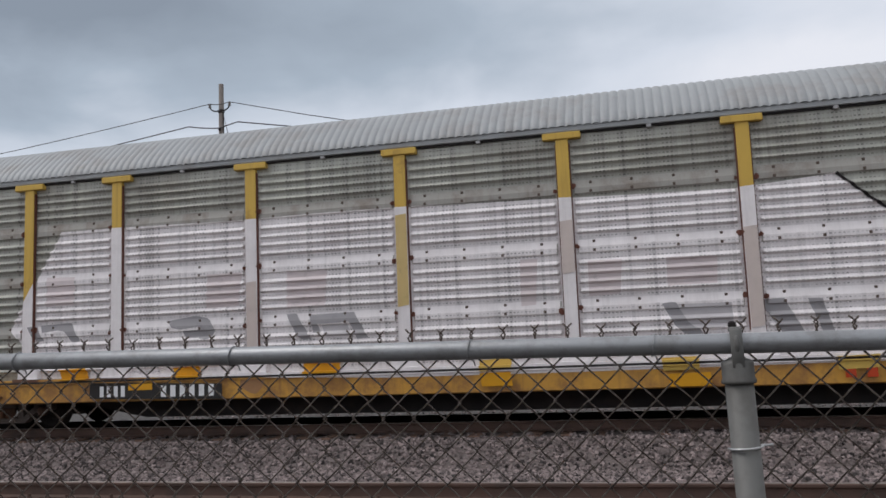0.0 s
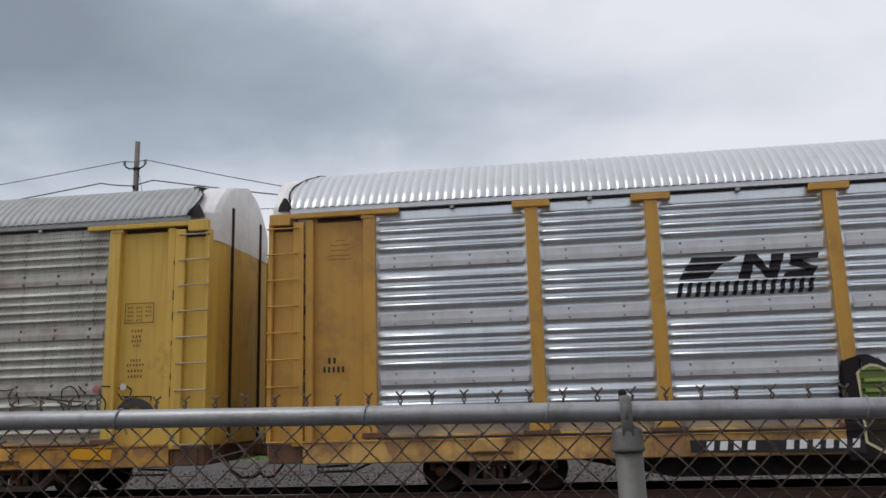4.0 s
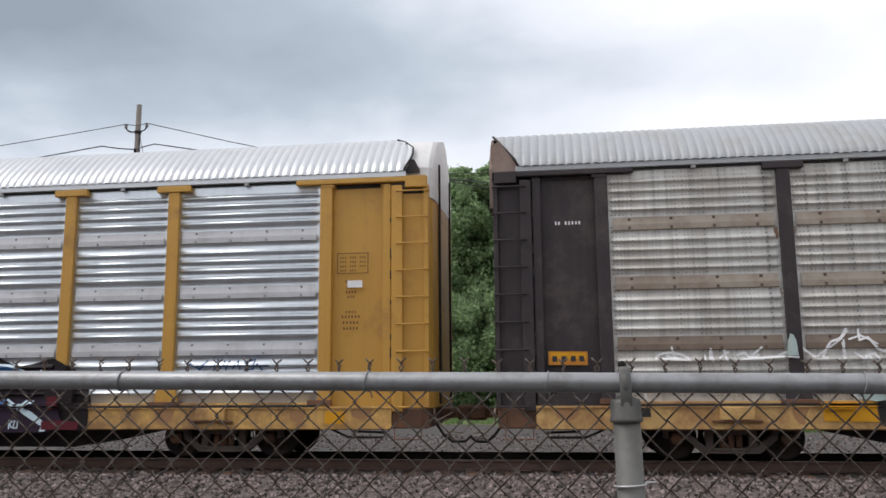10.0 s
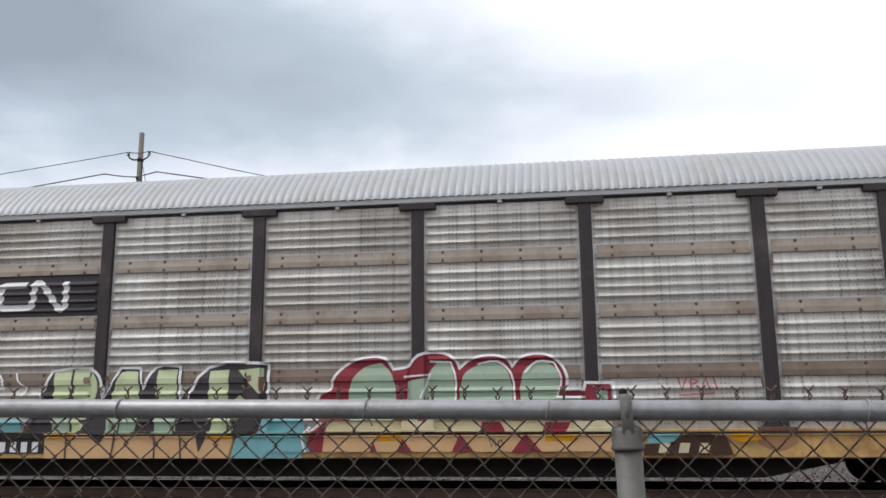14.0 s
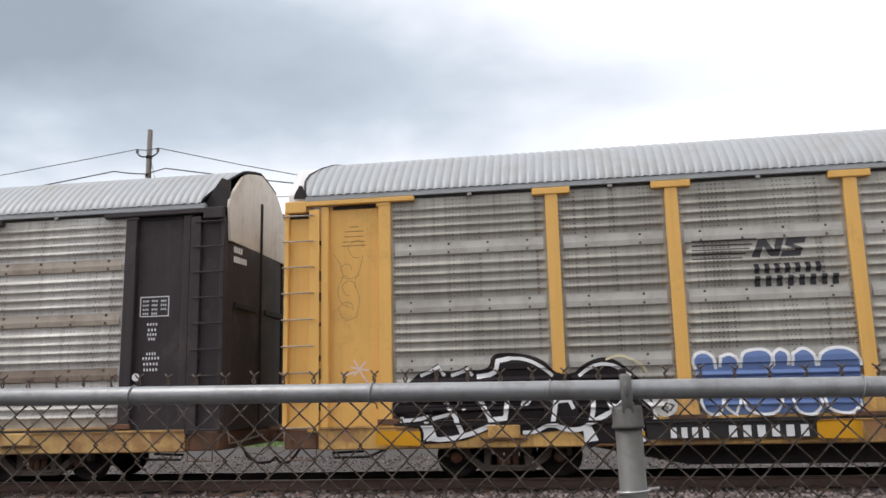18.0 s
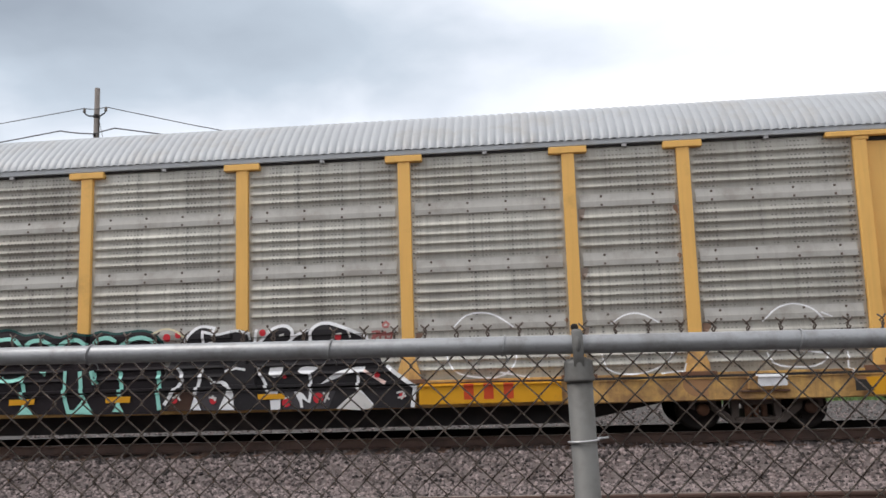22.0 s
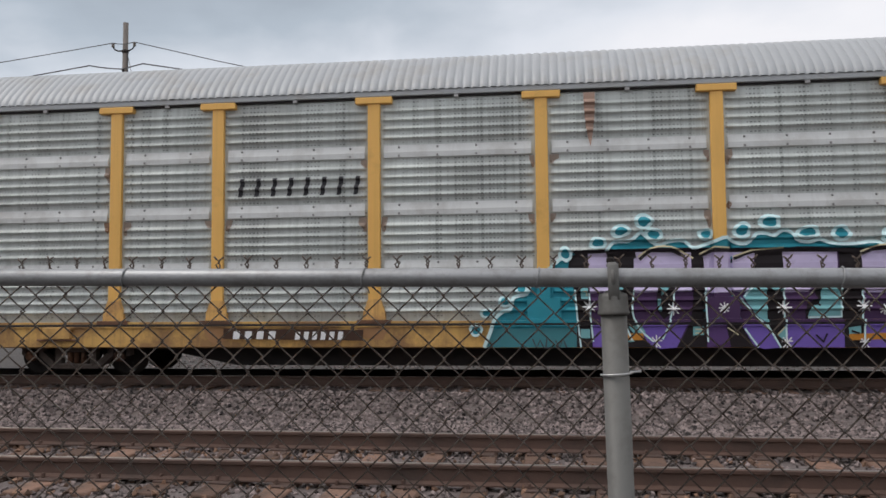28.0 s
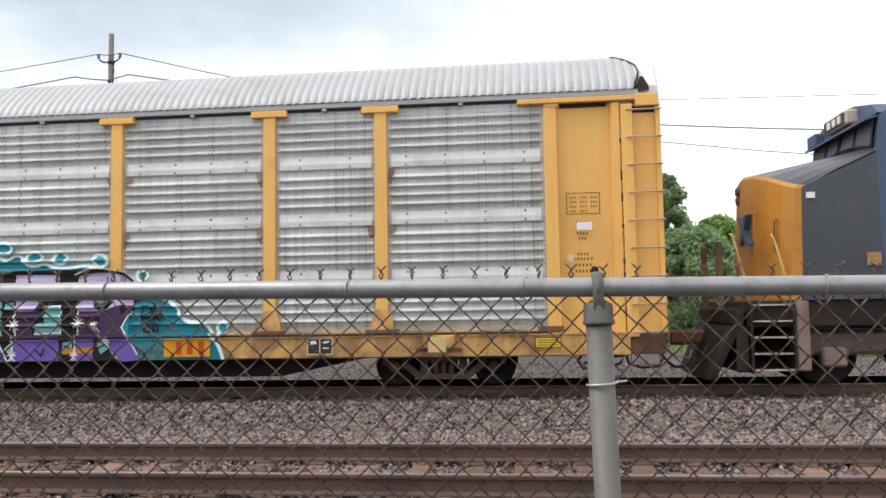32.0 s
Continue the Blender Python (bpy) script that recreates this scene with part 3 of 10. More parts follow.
def make_stones():
    """Loose ballast: many small broken stones in one object, thickest between the two tracks."""
    rnd = random.Random(4)
    base = []
    for k in range(6):
        pts = []
        for a in ((1, 0, 0), (-1, 0, 0), (0, 1, 0), (0, -1, 0), (0, 0, 1), (0, 0, -1)):
            r = rnd.uniform(0.6, 1.15)
            pts.append(Vector(a) * r + Vector((rnd.uniform(-.25, .25), rnd.uniform(-.25, .25), rnd.uniform(-.25, .25))))
        base.append(pts)
    faces = [(0, 2, 4), (2, 1, 4), (1, 3, 4), (3, 0, 4), (2, 0, 5), (1, 2, 5), (3, 1, 5), (0, 3, 5)]
    V, F = [], []
    zones = [(-13, 9, 9.0, 13.5, 24000, 0.026, 0.05), (-9, 6, 4.6, 9.2, 12000, 0.018, 0.036), (-18, 14, 13.5, 18.5, 6000, 0.03, 0.055), (-20, 16, 17.0, 18.6, 2500, 0.025, 0.05), (-14, 14, 18.6, 26.0, 7000, 0.02, 0.05)]
    for x0, x1, y0, y1, count, r0, r1 in zones:
        for _ in range(count):
            x, y = rnd.uniform(x0, x1), rnd.uniform(y0, y1)
            r = rnd.uniform(r0, r1)
            c = Vector((x, y, ground_z(x, y) + r * 0.35))
            e = Euler((rnd.uniform(0, 6.3), rnd.uniform(0, 6.3), rnd.uniform(0, 6.3))).to_matrix() * r
            k = len(V)
            V += [tuple(c + e @ p) for p in base[rnd.randrange(6)]]
            F += [tuple(i + k for i in f) for f in faces]
    g = Geo()
    g.v, g.f = V, F
    tagged(part("ballast_stones", g, BALLAST), "loose grey and brown crushed ballast stones", "gravel", kind="stuff")
    # rust-stained stones and dirt thrown over the ties of the near track
    V, F = [], []
    for _ in range(2600):
        x, y = rnd.uniform(-9.5, 7.0), NEAR_Y + rnd.uniform(-1.5, 1.5)
        r = rnd.uniform(0.018, 0.045)
        if noise.noise((x * 1.6, y * 1.6, 3.0)) < rnd.uniform(-0.5, 0.25):
            continue
        c = Vector((x, y, NEAR_Z - 0.185 + rnd.uniform(-0.02, 0.016)))
        e = Euler((rnd.uniform(0, 6.3), rnd.uniform(0, 6.3), rnd.uniform(0, 6.3))).to_matrix() * r
        k = len(V)
        V += [tuple(c + e @ p) for p in base[rnd.randrange(6)]]
        F += [tuple(i + k for i in f) for f in faces]
    g = Geo()
    g.v, g.f = V, F
    tagged(part("rusty_stones", g, RUSTY_STONE), "rust-brown stones scattered over the ties of the unused track", "gravel", kind="stuff")


make_stones()

RAIL_POLY = [(-0.07, -0.17), (0.07, -0.17), (0.07, -0.158), (0.012, -0.14), (0.009, -0.045), (0.034, -0.034), (0.036, -0.008), (0.026, 0.0), (-0.026, 0.0), (-0.036, -0.008), (-0.034, -0.034), (-0.009, -0.045), (-0.012, -0.14), (-0.07, -0.158)]


def make_track(name, cy, z, x0, x1, label, steel):
    tr = tagged(new(name), label, "railway track", kind="structure")
    for side in (-1, 1):
        y = cy + side * 0.7525
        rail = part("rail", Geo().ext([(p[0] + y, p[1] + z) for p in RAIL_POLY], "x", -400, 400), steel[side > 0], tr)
        part("rail_head", Geo().box(-400, 400, y - 0.024, y + 0.024, z - 0.002, z + 0.003, 0.002), RAIL_TOP, rail, "bright worn running surface")
    tie = Geo().box(-0.11, 0.11, -1.3, 1.3, -0.16, 0.0, 0.012).mesh("tie", TIMBER)
    plate = Geo().box(-0.09, 0.09, -0.17, 0.17, 0.0, 0.015, 0.004).mesh("tie_plate", RAIL_SIDE)
    spike = Geo().box(-0.012, 0.012, -0.018, 0.018, 0.0, 0.045, 0.004).mesh("spike", RAIL_SIDE)
    rnd = random.Random(int(cy * 10))
    n = int((x1 - x0) / 0.53)
    near = cy < 10
    for i in range(n):
        x = x0 + i * 0.53 + rnd.uniform(-0.03, 0.03)
        t = new("tie", tie)
        t.parent = tr
        t.matrix_local = pose(x, cy + rnd.uniform(-0.06, 0.06), z - 0.178 + rnd.uniform(-0.012, 0.004), 0, rnd.uniform(-2, 2), rnd.uniform(-1.5, 1.5))
        if near and abs(x) < 9:
            for side in (-1, 1):
                pl = new("tie_plate", plate)
                pl.parent = t
                pl.location = (0, side * 0.7525, 0)
                for k in (-1, 1):
                    sp = new("spike", spike)
                    sp.parent = t
                    sp.location = (k * 0.05, side * 0.7525 + k * 0.085, 0.012)
    return tr


make_track("track_near", NEAR_Y, NEAR_Z, -16, 16, "unused railway track with rusty rails on dark timber ties", (RAIL_SIDE, RAIL_SIDE))
# The rear rail takes the copy darkened for the train's shade.
make_track("track_far", TRACK_Y, RAIL_TOP_Z, -30, 30, "railway track under the train with brown rails and ties", (RAIL_SIDE, RAIL_SHADED))

# ---- fence ----
FENCE_Y, RAIL_Z, POST_X = 1.80, 1.464, 0.142
SAG = math.tan(radians(0.66))
DW, DH = 0.0718, 0.0718


def make_fence():
    fence = tagged(new("chain_link_fence"), "galvanised chain-link fence with a round top rail and barbed wire ends", "fence")
    fence.location = (0, FENCE_Y, 0)
    half = 5.2
    # the rail drops a little to the right, and the posts lean
    part("top_rail", Geo().tube((-half, 0, RAIL_Z + half * SAG), (half, 0, RAIL_Z - half * SAG), 0.0211, 24), GALV, fence, "round galvanised top rail", True)
    # a sleeve joint on the rail
    part("rail_sleeve", Geo().tube((-2.02, 0, RAIL_Z + 2.02 * SAG), (-1.86, 0, RAIL_Z + 1.86 * SAG), 0.0226, 24), GALV, fence, smooth=True)
    for px in (POST_X - 3.0, POST_X, POST_X + 3.0):
        post = part("post", Geo().lathe([(0.0285, -0.55), (0.0285, RAIL_Z - 0.075)], (px, 0.004, 0), "z", 28), POST_STEEL, fence, "round weathered steel line post", True)
        post.matrix_local = pose(px, 0, -px * SAG) @ pose(0, 0, RAIL_Z, 0, -1.2, 0) @ pose(-px, 0, -RAIL_Z)
        part("post_cap", Geo().lathe([(0.0330, RAIL_Z - 0.082), (0.0350, RAIL_Z - 0.079), (0.0350, RAIL_Z - 0.075), (0.0325, RAIL_Z - 0.070), (0.0322, RAIL_Z - 0.042), (0.0305, RAIL_Z - 0.036), (0.018, RAIL_Z - 0.031), (0.016, RAIL_Z - 0.028)], (px, 0.004, 0), "z", 28), POST_STEEL, post, "cast loop cap", True)
        ring = Geo()
        prof = []
        for k in range(25):
            a = 2 * math.pi * k / 24
            prof.append((px, 0.0265 * math.cos(a), RAIL_Z + 0.0265 * math.sin(a)))
        ring.path(prof, 0.0065, 8)
        ring.box(px - 0.012, px + 0.012, -0.0275, -0.021, RAIL_Z - 0.05, RAIL_Z + 0.03, 0.003)
        ring.box(px - 0.011, px + 0.011, -0.018, 0.018, RAIL_Z + 0.022, RAIL_Z + 0.034, 0.004)
        part("loop", ring, POST_STEEL, post, "loop that holds the rail", True)
        part("bolt", Geo().lathe([(0.008, RAIL_Z + 0.033), (0.009, RAIL_Z + 0.037), (0.008, RAIL_Z + 0.043), (0.004, RAIL_Z + 0.046)], (px - 0.003, 0, 0), "z", 8), GRIME, post)
        for bz in (RAIL_Z - 0.213, RAIL_Z - 0.62, RAIL_Z - 1.05):
            band = [(px + 0.033 * math.cos(a), 0.004 + 0.033 * math.sin(a), bz - 0.004 * math.cos(a * 0.5)) for a in [math.pi * (0.92 + 1.2 * k / 16) for k in range(17)]]
            band += [(px + 0.055, 0.012, bz + 0.006)]
            part("wire_tie", Geo().path(band, 0.0026, 6), TIE_WIRE, post, smooth=True)
    for tx in (-0.996, -0.418, -0.022, -1.6, -2.2, 0.62, 1.02, 1.5, 2.1):
        pts = [(tx + 0.004 * math.sin(a), 0.0232 * math.cos(a), RAIL_Z + 0.0232 * math.sin(a)) for a in [2 * math.pi * k / 16 - 0.6 for k in range(16)]]
        pts += [(tx + 0.005, 0.020, RAIL_Z - 0.024), (tx + 0.008, 0.022, RAIL_Z - 0.036)]
        part("rail_tie", Geo().path([(a, b, c - tx * SAG) for a, b, c in pts], 0.0017, 6), GALV, fence, "bent aluminium tie wire", True)
    # zigzag wires that hook into one another
    n = int(2 * 4.0 / (DW / 2))
    top = RAIL_Z - 0.008
    rows = 46
    r = 0.0027
    meshes = []
    for kind in (0, 1):
        pts = []
        for k in range(rows + 1):
            side = (k + kind) % 2
            x = (DW / 4) * (1 if side else -1)
            z = top - DH / 2 * k
            pts.append((x * 1.04, 0.0045 * (1 if side else -1), z))
        # the twisted barb on top
        s = 1 if kind == 0 else -1
        head = [(-0.009 * s, 0.003, top + 0.058), (-0.002 * s, -0.002, top + 0.051), (0.004 * s, 0.004, top + 0.045), (-0.003 * s, -0.002, top + 0.038), (0.002 * s, 0.003, top + 0.026)]
        lead = [(h[0] + pts[0][0], h[1] + 0.018, h[2]) for h in head]
        pts = [(p[0], p[1] + 0.026, p[2]) for p in pts]
        g = Geo().path(pts, r, 5).path(lead + [pts[0]], 0.0021, 5)
        me = g.mesh("mesh_wire", WIRE, True)
        me.materials.append(WIRE_END)
        for p in me.polygons:
            p.material_index = 1 if p.center.z > top + 0.012 else 0
        meshes.append(me)
    rnd = random.Random(12)
    for i in range(n):
        w = new("mesh_wire", meshes[i % 2])
        w.parent = fence
        x = -4.0 + i * DW / 2 + 0.012
        w.matrix_local = pose(x + rnd.uniform(-0.002, 0.002), rnd.uniform(-0.002, 0.002), -x * SAG + rnd.uniform(-0.003, 0.003)) @ pose(0, 0, top, 0, rnd.uniform(-0.35, 0.35), 0) @ pose(0, 0, -top)
    return fence


make_fence()

# ---- auto carriers ----
W = 1.58
POSTS = (-9.02, -7.06, -4.27, -1.42, 1.42, 4.27, 7.06, 9.02)
DOOR = 11.83
BANDS = (3.94, 2.95, 1.965, 0.98)
RIDGES = [b + o for b in BANDS for o in (0.24, 0.395, 0.55, 0.705)]
BASE = 0.075


def ridge_depth(z):
    """How far the side sheet stands out at height z, towards the camera."""
    d = 0.0
    for r in RIDGES:
        q = (z - r) / (0.060 if z > r else 0.036)
        if abs(q) < 1:
            d = max(d, 0.058 * (0.5 + 0.5 * math.cos(math.pi * q)) ** 0.7)
    for b in BANDS[:3]:
        if b - 0.115 < z < b + 0.115:
            k = (z - b + 0.115) / 0.23
            d = max(d, 0.036 * min(1.0, k / 0.06, (1 - k) / 0.55))
    return d


def z_samples():
    zs = {0.985, 4.86}
    for r in RIDGES:
        for o in (-0.036, -0.028, -0.018, -0.009, 0, 0.016, 0.032, 0.046, 0.060):
            zs.add(round(r + o, 4))
    for b in BANDS[:3]:
        for o in (-0.115, -0.1012, -0.012, 0.115):
            zs.add(round(b + o, 4))
    return sorted(z for z in zs if 0.98 < z < 4.865)


ZS = z_samples()


def side_panel(u0, u1):
    g = Geo()
    us = [u0, u0 + 0.05, u0 + 0.085, u1 - 0.085, u1 - 0.05, u1]
    amp = [0, 0, 1, 1, 0, 0]
    v = [(u, -W + BASE - a * max(0.0, ridge_depth(z) - (0.004 if min(abs(z - b) for b in BANDS) < 0.116 else 0.0)), z) for z in ZS for u, a in zip(us, amp)]
    n = len(us)
    f = [(j * n + i, j * n + i + 1, (j + 1) * n + i + 1, (j + 1) * n + i) for j in range(len(ZS) - 1) for i in range(n - 1)]
    return g.add(v, f)


ROOF_PROFILE = [(-1.605, 4.975), (-1.585, 5.05), (-1.50, 5.165), (-1.36, 5.305), (-1.18, 5.47), (-1.0, 5.62), (-0.84, 5.715), (-0.65, 5.77), (-0.3, 5.85), (0.0, 5.90)]
ROOF_PROFILE += [(-y, z) for y, z in ROOF_PROFILE[-2::-1]]
# how far the roof sheet stops short of 13.55 m at each height
ROOF_CUT = [(4.9, 0.24), (5.0, 0.23), (5.25, 0.11), (5.47, 0.14), (5.62, 0.3), (5.72, 0.49), (5.95, 0.56)]
RIB = (0.0, 0.55, 0.85, 1.0, 1.0, 0.95, 0.8, 0.4)


def roof_end(z, plain):
    """The place of the roof sheet's end at height z."""
    return 13.28 + 0.49 * max(0.0, min(1.0, (z - 4.985) / 0.72)) if plain else 13.55 - lerp_rows(ROOF_CUT, z)


def roof_sheet(rise, plain_left, plain_right, short_left, short_right):
    """The corrugated roof: narrow valleys between rounded ribs, its ends cut to a curve."""
    g = Geo()
    pitch = 0.146
    n = int(27.64 / pitch) * 8
    m = len(ROOF_PROFILE)
    v = []
    for i in range(n + 1):
        u = -13.82 + i * pitch / 8
        rib = 0.026 * RIB[i % 8]
        for y, z in ROOF_PROFILE:
            k = 1.0 - 0.35 * max(0.0, min(1.0, (z - 5.6) / 0.2))
            nrm = Vector((0, y * 0.62, 1.0 if abs(y) < 1.2 else 0.5)).normalized()
            zz = 4.975 + (z - 4.975) * rise
            v.append((max(short_left - roof_end(z, plain_left), min(roof_end(z, plain_right) - short_right, u)), y + nrm.y * rib * k, zz + nrm.z * rib * k))
    f = [(i * m + j, (i + 1) * m + j, (i + 1) * m + j + 1, i * m + j + 1) for i in range(n) for j in range(m - 1)]
    return g.add(v, f)


MESHES = {}


def cached(key, make):
    if key not in MESHES:
        MESHES[key] = make()
    return MESHES[key]


def wheelset():
    g = Geo()
    prof = [(0.06, -0.86), (0.08, -0.80), (0.11, -0.79), (0.13, -0.77), (0.27, -0.74), (0.30, -0.78), (0.352, -0.785), (0.356, -0.69), (0.385, -0.685), (0.385, -0.655), (0.30, -0.655), (0.27, -0.70), (0.12, -0.70), (0.085, -0.66), (0.08, -0.1)]
    g.lathe(prof, (0, 0, 0), "y", 28)
    g.lathe([(r, -y) for r, y in prof][::-1], (0, 0, 0), "y", 28)
    # spoke marks on the disc, so that the turning shows
    for k in range(4):
        a = math.pi / 2 * k
        g.tube((0.19 * math.cos(a), -0.80, 0.19 * math.sin(a)), (0.19 * math.cos(a), -0.72, 0.19 * math.sin(a)), 0.02, 8)
    return g


def truck_frame():
    """Two cast side frames with a spring window, pedestal jaws and the bolster between them."""
    g = Geo()
    for s in (-1, 1):
        y0, y1 = sorted((s * 0.90, s * 1.06))
        # top chord, bottom chord, columns of the spring window
        g.ext([(-1.07, 0.50), (-1.05, 0.57), (-0.74, 0.60), (-0.42, 0.72), (0.42, 0.72), (0.74, 0.60), (1.05, 0.57), (1.07, 0.50), (0.72, 0.49), (0.38, 0.60), (-0.38, 0.60), (-0.72, 0.49)], "y", y0, y1)
        g.ext([(-0.70, 0.36), (-0.44, 0.15), (0.44, 0.15), (0.70, 0.36), (0.62, 0.44), (0.38, 0.235), (-0.38, 0.235), (-0.62, 0.44)], "y", y0, y1)
        for k in (-1, 1):
            g.ext([(k * 0.40, 0.2), (k * 0.29, 0.2), (k * 0.27, 0.62), (k * 0.40, 0.62)], "y", y0 + 0.01, y1 - 0.01)
            g.ext([(k * 0.62, 0.36), (k * 0.72, 0.36), (k * 0.76, 0.56), (k * 0.66, 0.56)], "y", y0 + 0.012, y1 - 0.012)
            g.ext([(k * 1.07, 0.40), (k * 0.99, 0.38), (k * 0.98, 0.56), (k * 1.06, 0.56)], "y", y0 + 0.012, y1 - 0.012)
    g.box(-0.26, 0.26, -1.12, 1.12, 0.45, 0.60, 0.03)
    g.box(-0.2, 0.2, -0.9, 0.9, 0.5, 0.70, 0.03)
    g.box(-0.36, 0.36, -1.08, 1.08, 0.19, 0.245, 0.015)
    return g


SPIN = []


def add_truck(car, u):
    t = part("truck", cached("truck", lambda: truck_frame().mesh("truck", TRUCK_STEEL)), TRUCK_STEEL, car, "grimy cast steel truck")
    t.location = (u, 0, RAIL_TOP_Z)
    for s in (-1, 1):
        part("spring", cached("spring%d" % s, lambda: Geo().tube((-0.13, s * 1.0, 0.24), (-0.13, s * 1.0, 0.46), 0.052, 10).tube((0.0, s * 1.0, 0.24), (0.0, s * 1.0, 0.46), 0.052, 10).tube((0.13, s * 1.0, 0.24), (0.13, s * 1.0, 0.46), 0.052, 10).mesh("spring", RUSTY, True)), RUSTY, t)
        part("brake_hanger", cached("hanger%d" % s, lambda: Geo().path([(-0.5, s * 0.86, 0.25), (-0.48, s * 0.88, 0.5), (0.48, s * 0.88, 0.5), (0.5, s * 0.86, 0.25)], 0.02, 6).mesh("brake_hanger", UNDER, True)), UNDER, t)
        for w in (-0.865, 0.865):
            part("bearing_cap", cached("bearing%d%.1f" % (s, w), lambda: Geo().lathe([(0.10, s * 1.0), (0.10, s * 1.10), (0.07, s * 1.13), (0.03, s * 1.14)], (w, 0, 0.385), "y", 14).mesh("bearing_cap", RUSTY, True)), RUSTY, t)
    for w in (-0.865, 0.865):
        ws = part("wheelset", cached("wheelset", lambda: wheelset().mesh("wheelset", GRIME, True)), GRIME, t, "dark steel wheel pair on its axle")
        SPIN.append((ws, w, 0.385, 0.356))
    return t


def end_door(s, z0, z1, inset=0.0):
    """One leaf pair of the bulged end doors, in plan from the side column round to the middle."""
    plan = [(-1.50, 13.40), (-1.48, 13.58), (-1.40, 13.70), (-1.25, 13.76), (-0.9, 13.79), (-0.06, 13.81), (0.06, 13.81), (0.9, 13.79), (1.25, 13.76), (1.40, 13.70), (1.48, 13.58), (1.50, 13.40)]
    g = Geo()
    top = []
    for y, x in plan:
        zt = z1
        if z1 > 5:
            zt = min(z1, 5.28 + 0.60 * (1 - (abs(y) / 1.5) ** 2.4))
        top.append(zt)
    n = len(plan)
    th = 0.05
    v = [(s * (x - inset), y, z0) for y, x in plan] + [(s * (x - inset), y, t) for (y, x), t in zip(plan, top)]
    v += [(s * (x - inset - th), y * 0.97, z0) for y, x in plan] + [(s * (x - inset - th), y * 0.97, t) for (y, x), t in zip(plan, top)]
    f = []
    for i in range(n - 1):
        f += [(i, i + 1, n + i + 1, n + i), (2 * n + i, 3 * n + i, 3 * n + i + 1, 2 * n + i + 1), (n + i, n + i + 1, 3 * n + i + 1, 3 * n + i), (i, 2 * n + i, 2 * n + i + 1, i + 1)]
    f += [(0, n, 3 * n, 2 * n), (n - 1, 3 * n - 1, 4 * n - 1, 2 * n - 1)]
    return g.add(v, f)


def door_hood(s, z0, rise):
    """The upper door leaf: it leans in with the roof's section and curls round to the side."""
    low = [(-1.43, 13.30), (-1.44, 13.58), (-1.39, 13.72), (-1.25, 13.78), (-0.9, 13.80), (-0.45, 13.81), (0.0, 13.81)]
    low += [(-y, x) for y, x in low[-2::-1]]
    n = len(low)

    def inside(z):
        return -lerp_rows([(a[1], a[0]) for a in ROOF_PROFILE[:10]], z) / 1.605
    tops = [5.69 + 0.20 * (1 - (abs(y) / 1.44)) ** 1.0 if abs(y) < 1.3 else 5.69 for y, x in low]
    rows = []
    for q in (0.0, 0.3, 0.45, 0.6, 0.75, 0.88, 1.0):
        row = []
        for (y, x), top in zip(low, tops):
            z = z0 + (4.975 + (top - 4.975) * rise - z0) * q
            k = 1.0 if z < 5.02 else min(1.0, inside(min(5.72, 4.975 + (z - 4.975) / rise)) * 1.04)
            row.append((s * x, y * k, z))
        rows.append(row)
    inner = [[(x - s * 0.03, y * 0.97, z) for x, y, z in r] for r in rows]
    g = Geo()
    v = [p for r in rows for p in r] + [p for r in inner for p in r]
    m, h = len(rows), len(rows) * n
    f = []
    for j in range(m - 1):
        for i in range(n - 1):
            a = j * n + i
            f += [(a, a + 1, a + n + 1, a + n), (h + a, h + a + n, h + a + n + 1, h + a + 1)]
        for i in (0, n - 1):
            a = j * n + i
            f.append((a, a + n, h + a + n, h + a))
    for i in range(n - 1):
        for a in (i, (m - 1) * n + i):
            f.append((a, a + 1, h + a + 1, h + a))
    return g.add(v, f)


ROOF_RISE = {"A": 0.99, "B": 1.05, "C": 1.01, "D": 1.02, "E": 1.03}
STRETCH = {"A": 1.005, "B": 1.012, "C": 1.0, "D": 1.003, "E": 1.0}


# some carriers are shorter at one end
END_SHIFT = {("D", 1): 0.13, ("E", -1): 0.11, ("E", 1): 0.04}
POST_SHIFT = {("D", 7): -0.07, ("E", 0): 0.06}


def posts_of(key):
    return [p * STRETCH[key] + POST_SHIFT.get((key, i), 0.0) for i, p in enumerate(POSTS)]


def end_moved(key, u):
    """Where a point of an end bay lies on a carrier with a shortened end."""
    s = 1 if u > 0 else -1
    return u - s * END_SHIFT.get((key, s), 0.0) if abs(u) > 11.6 else u


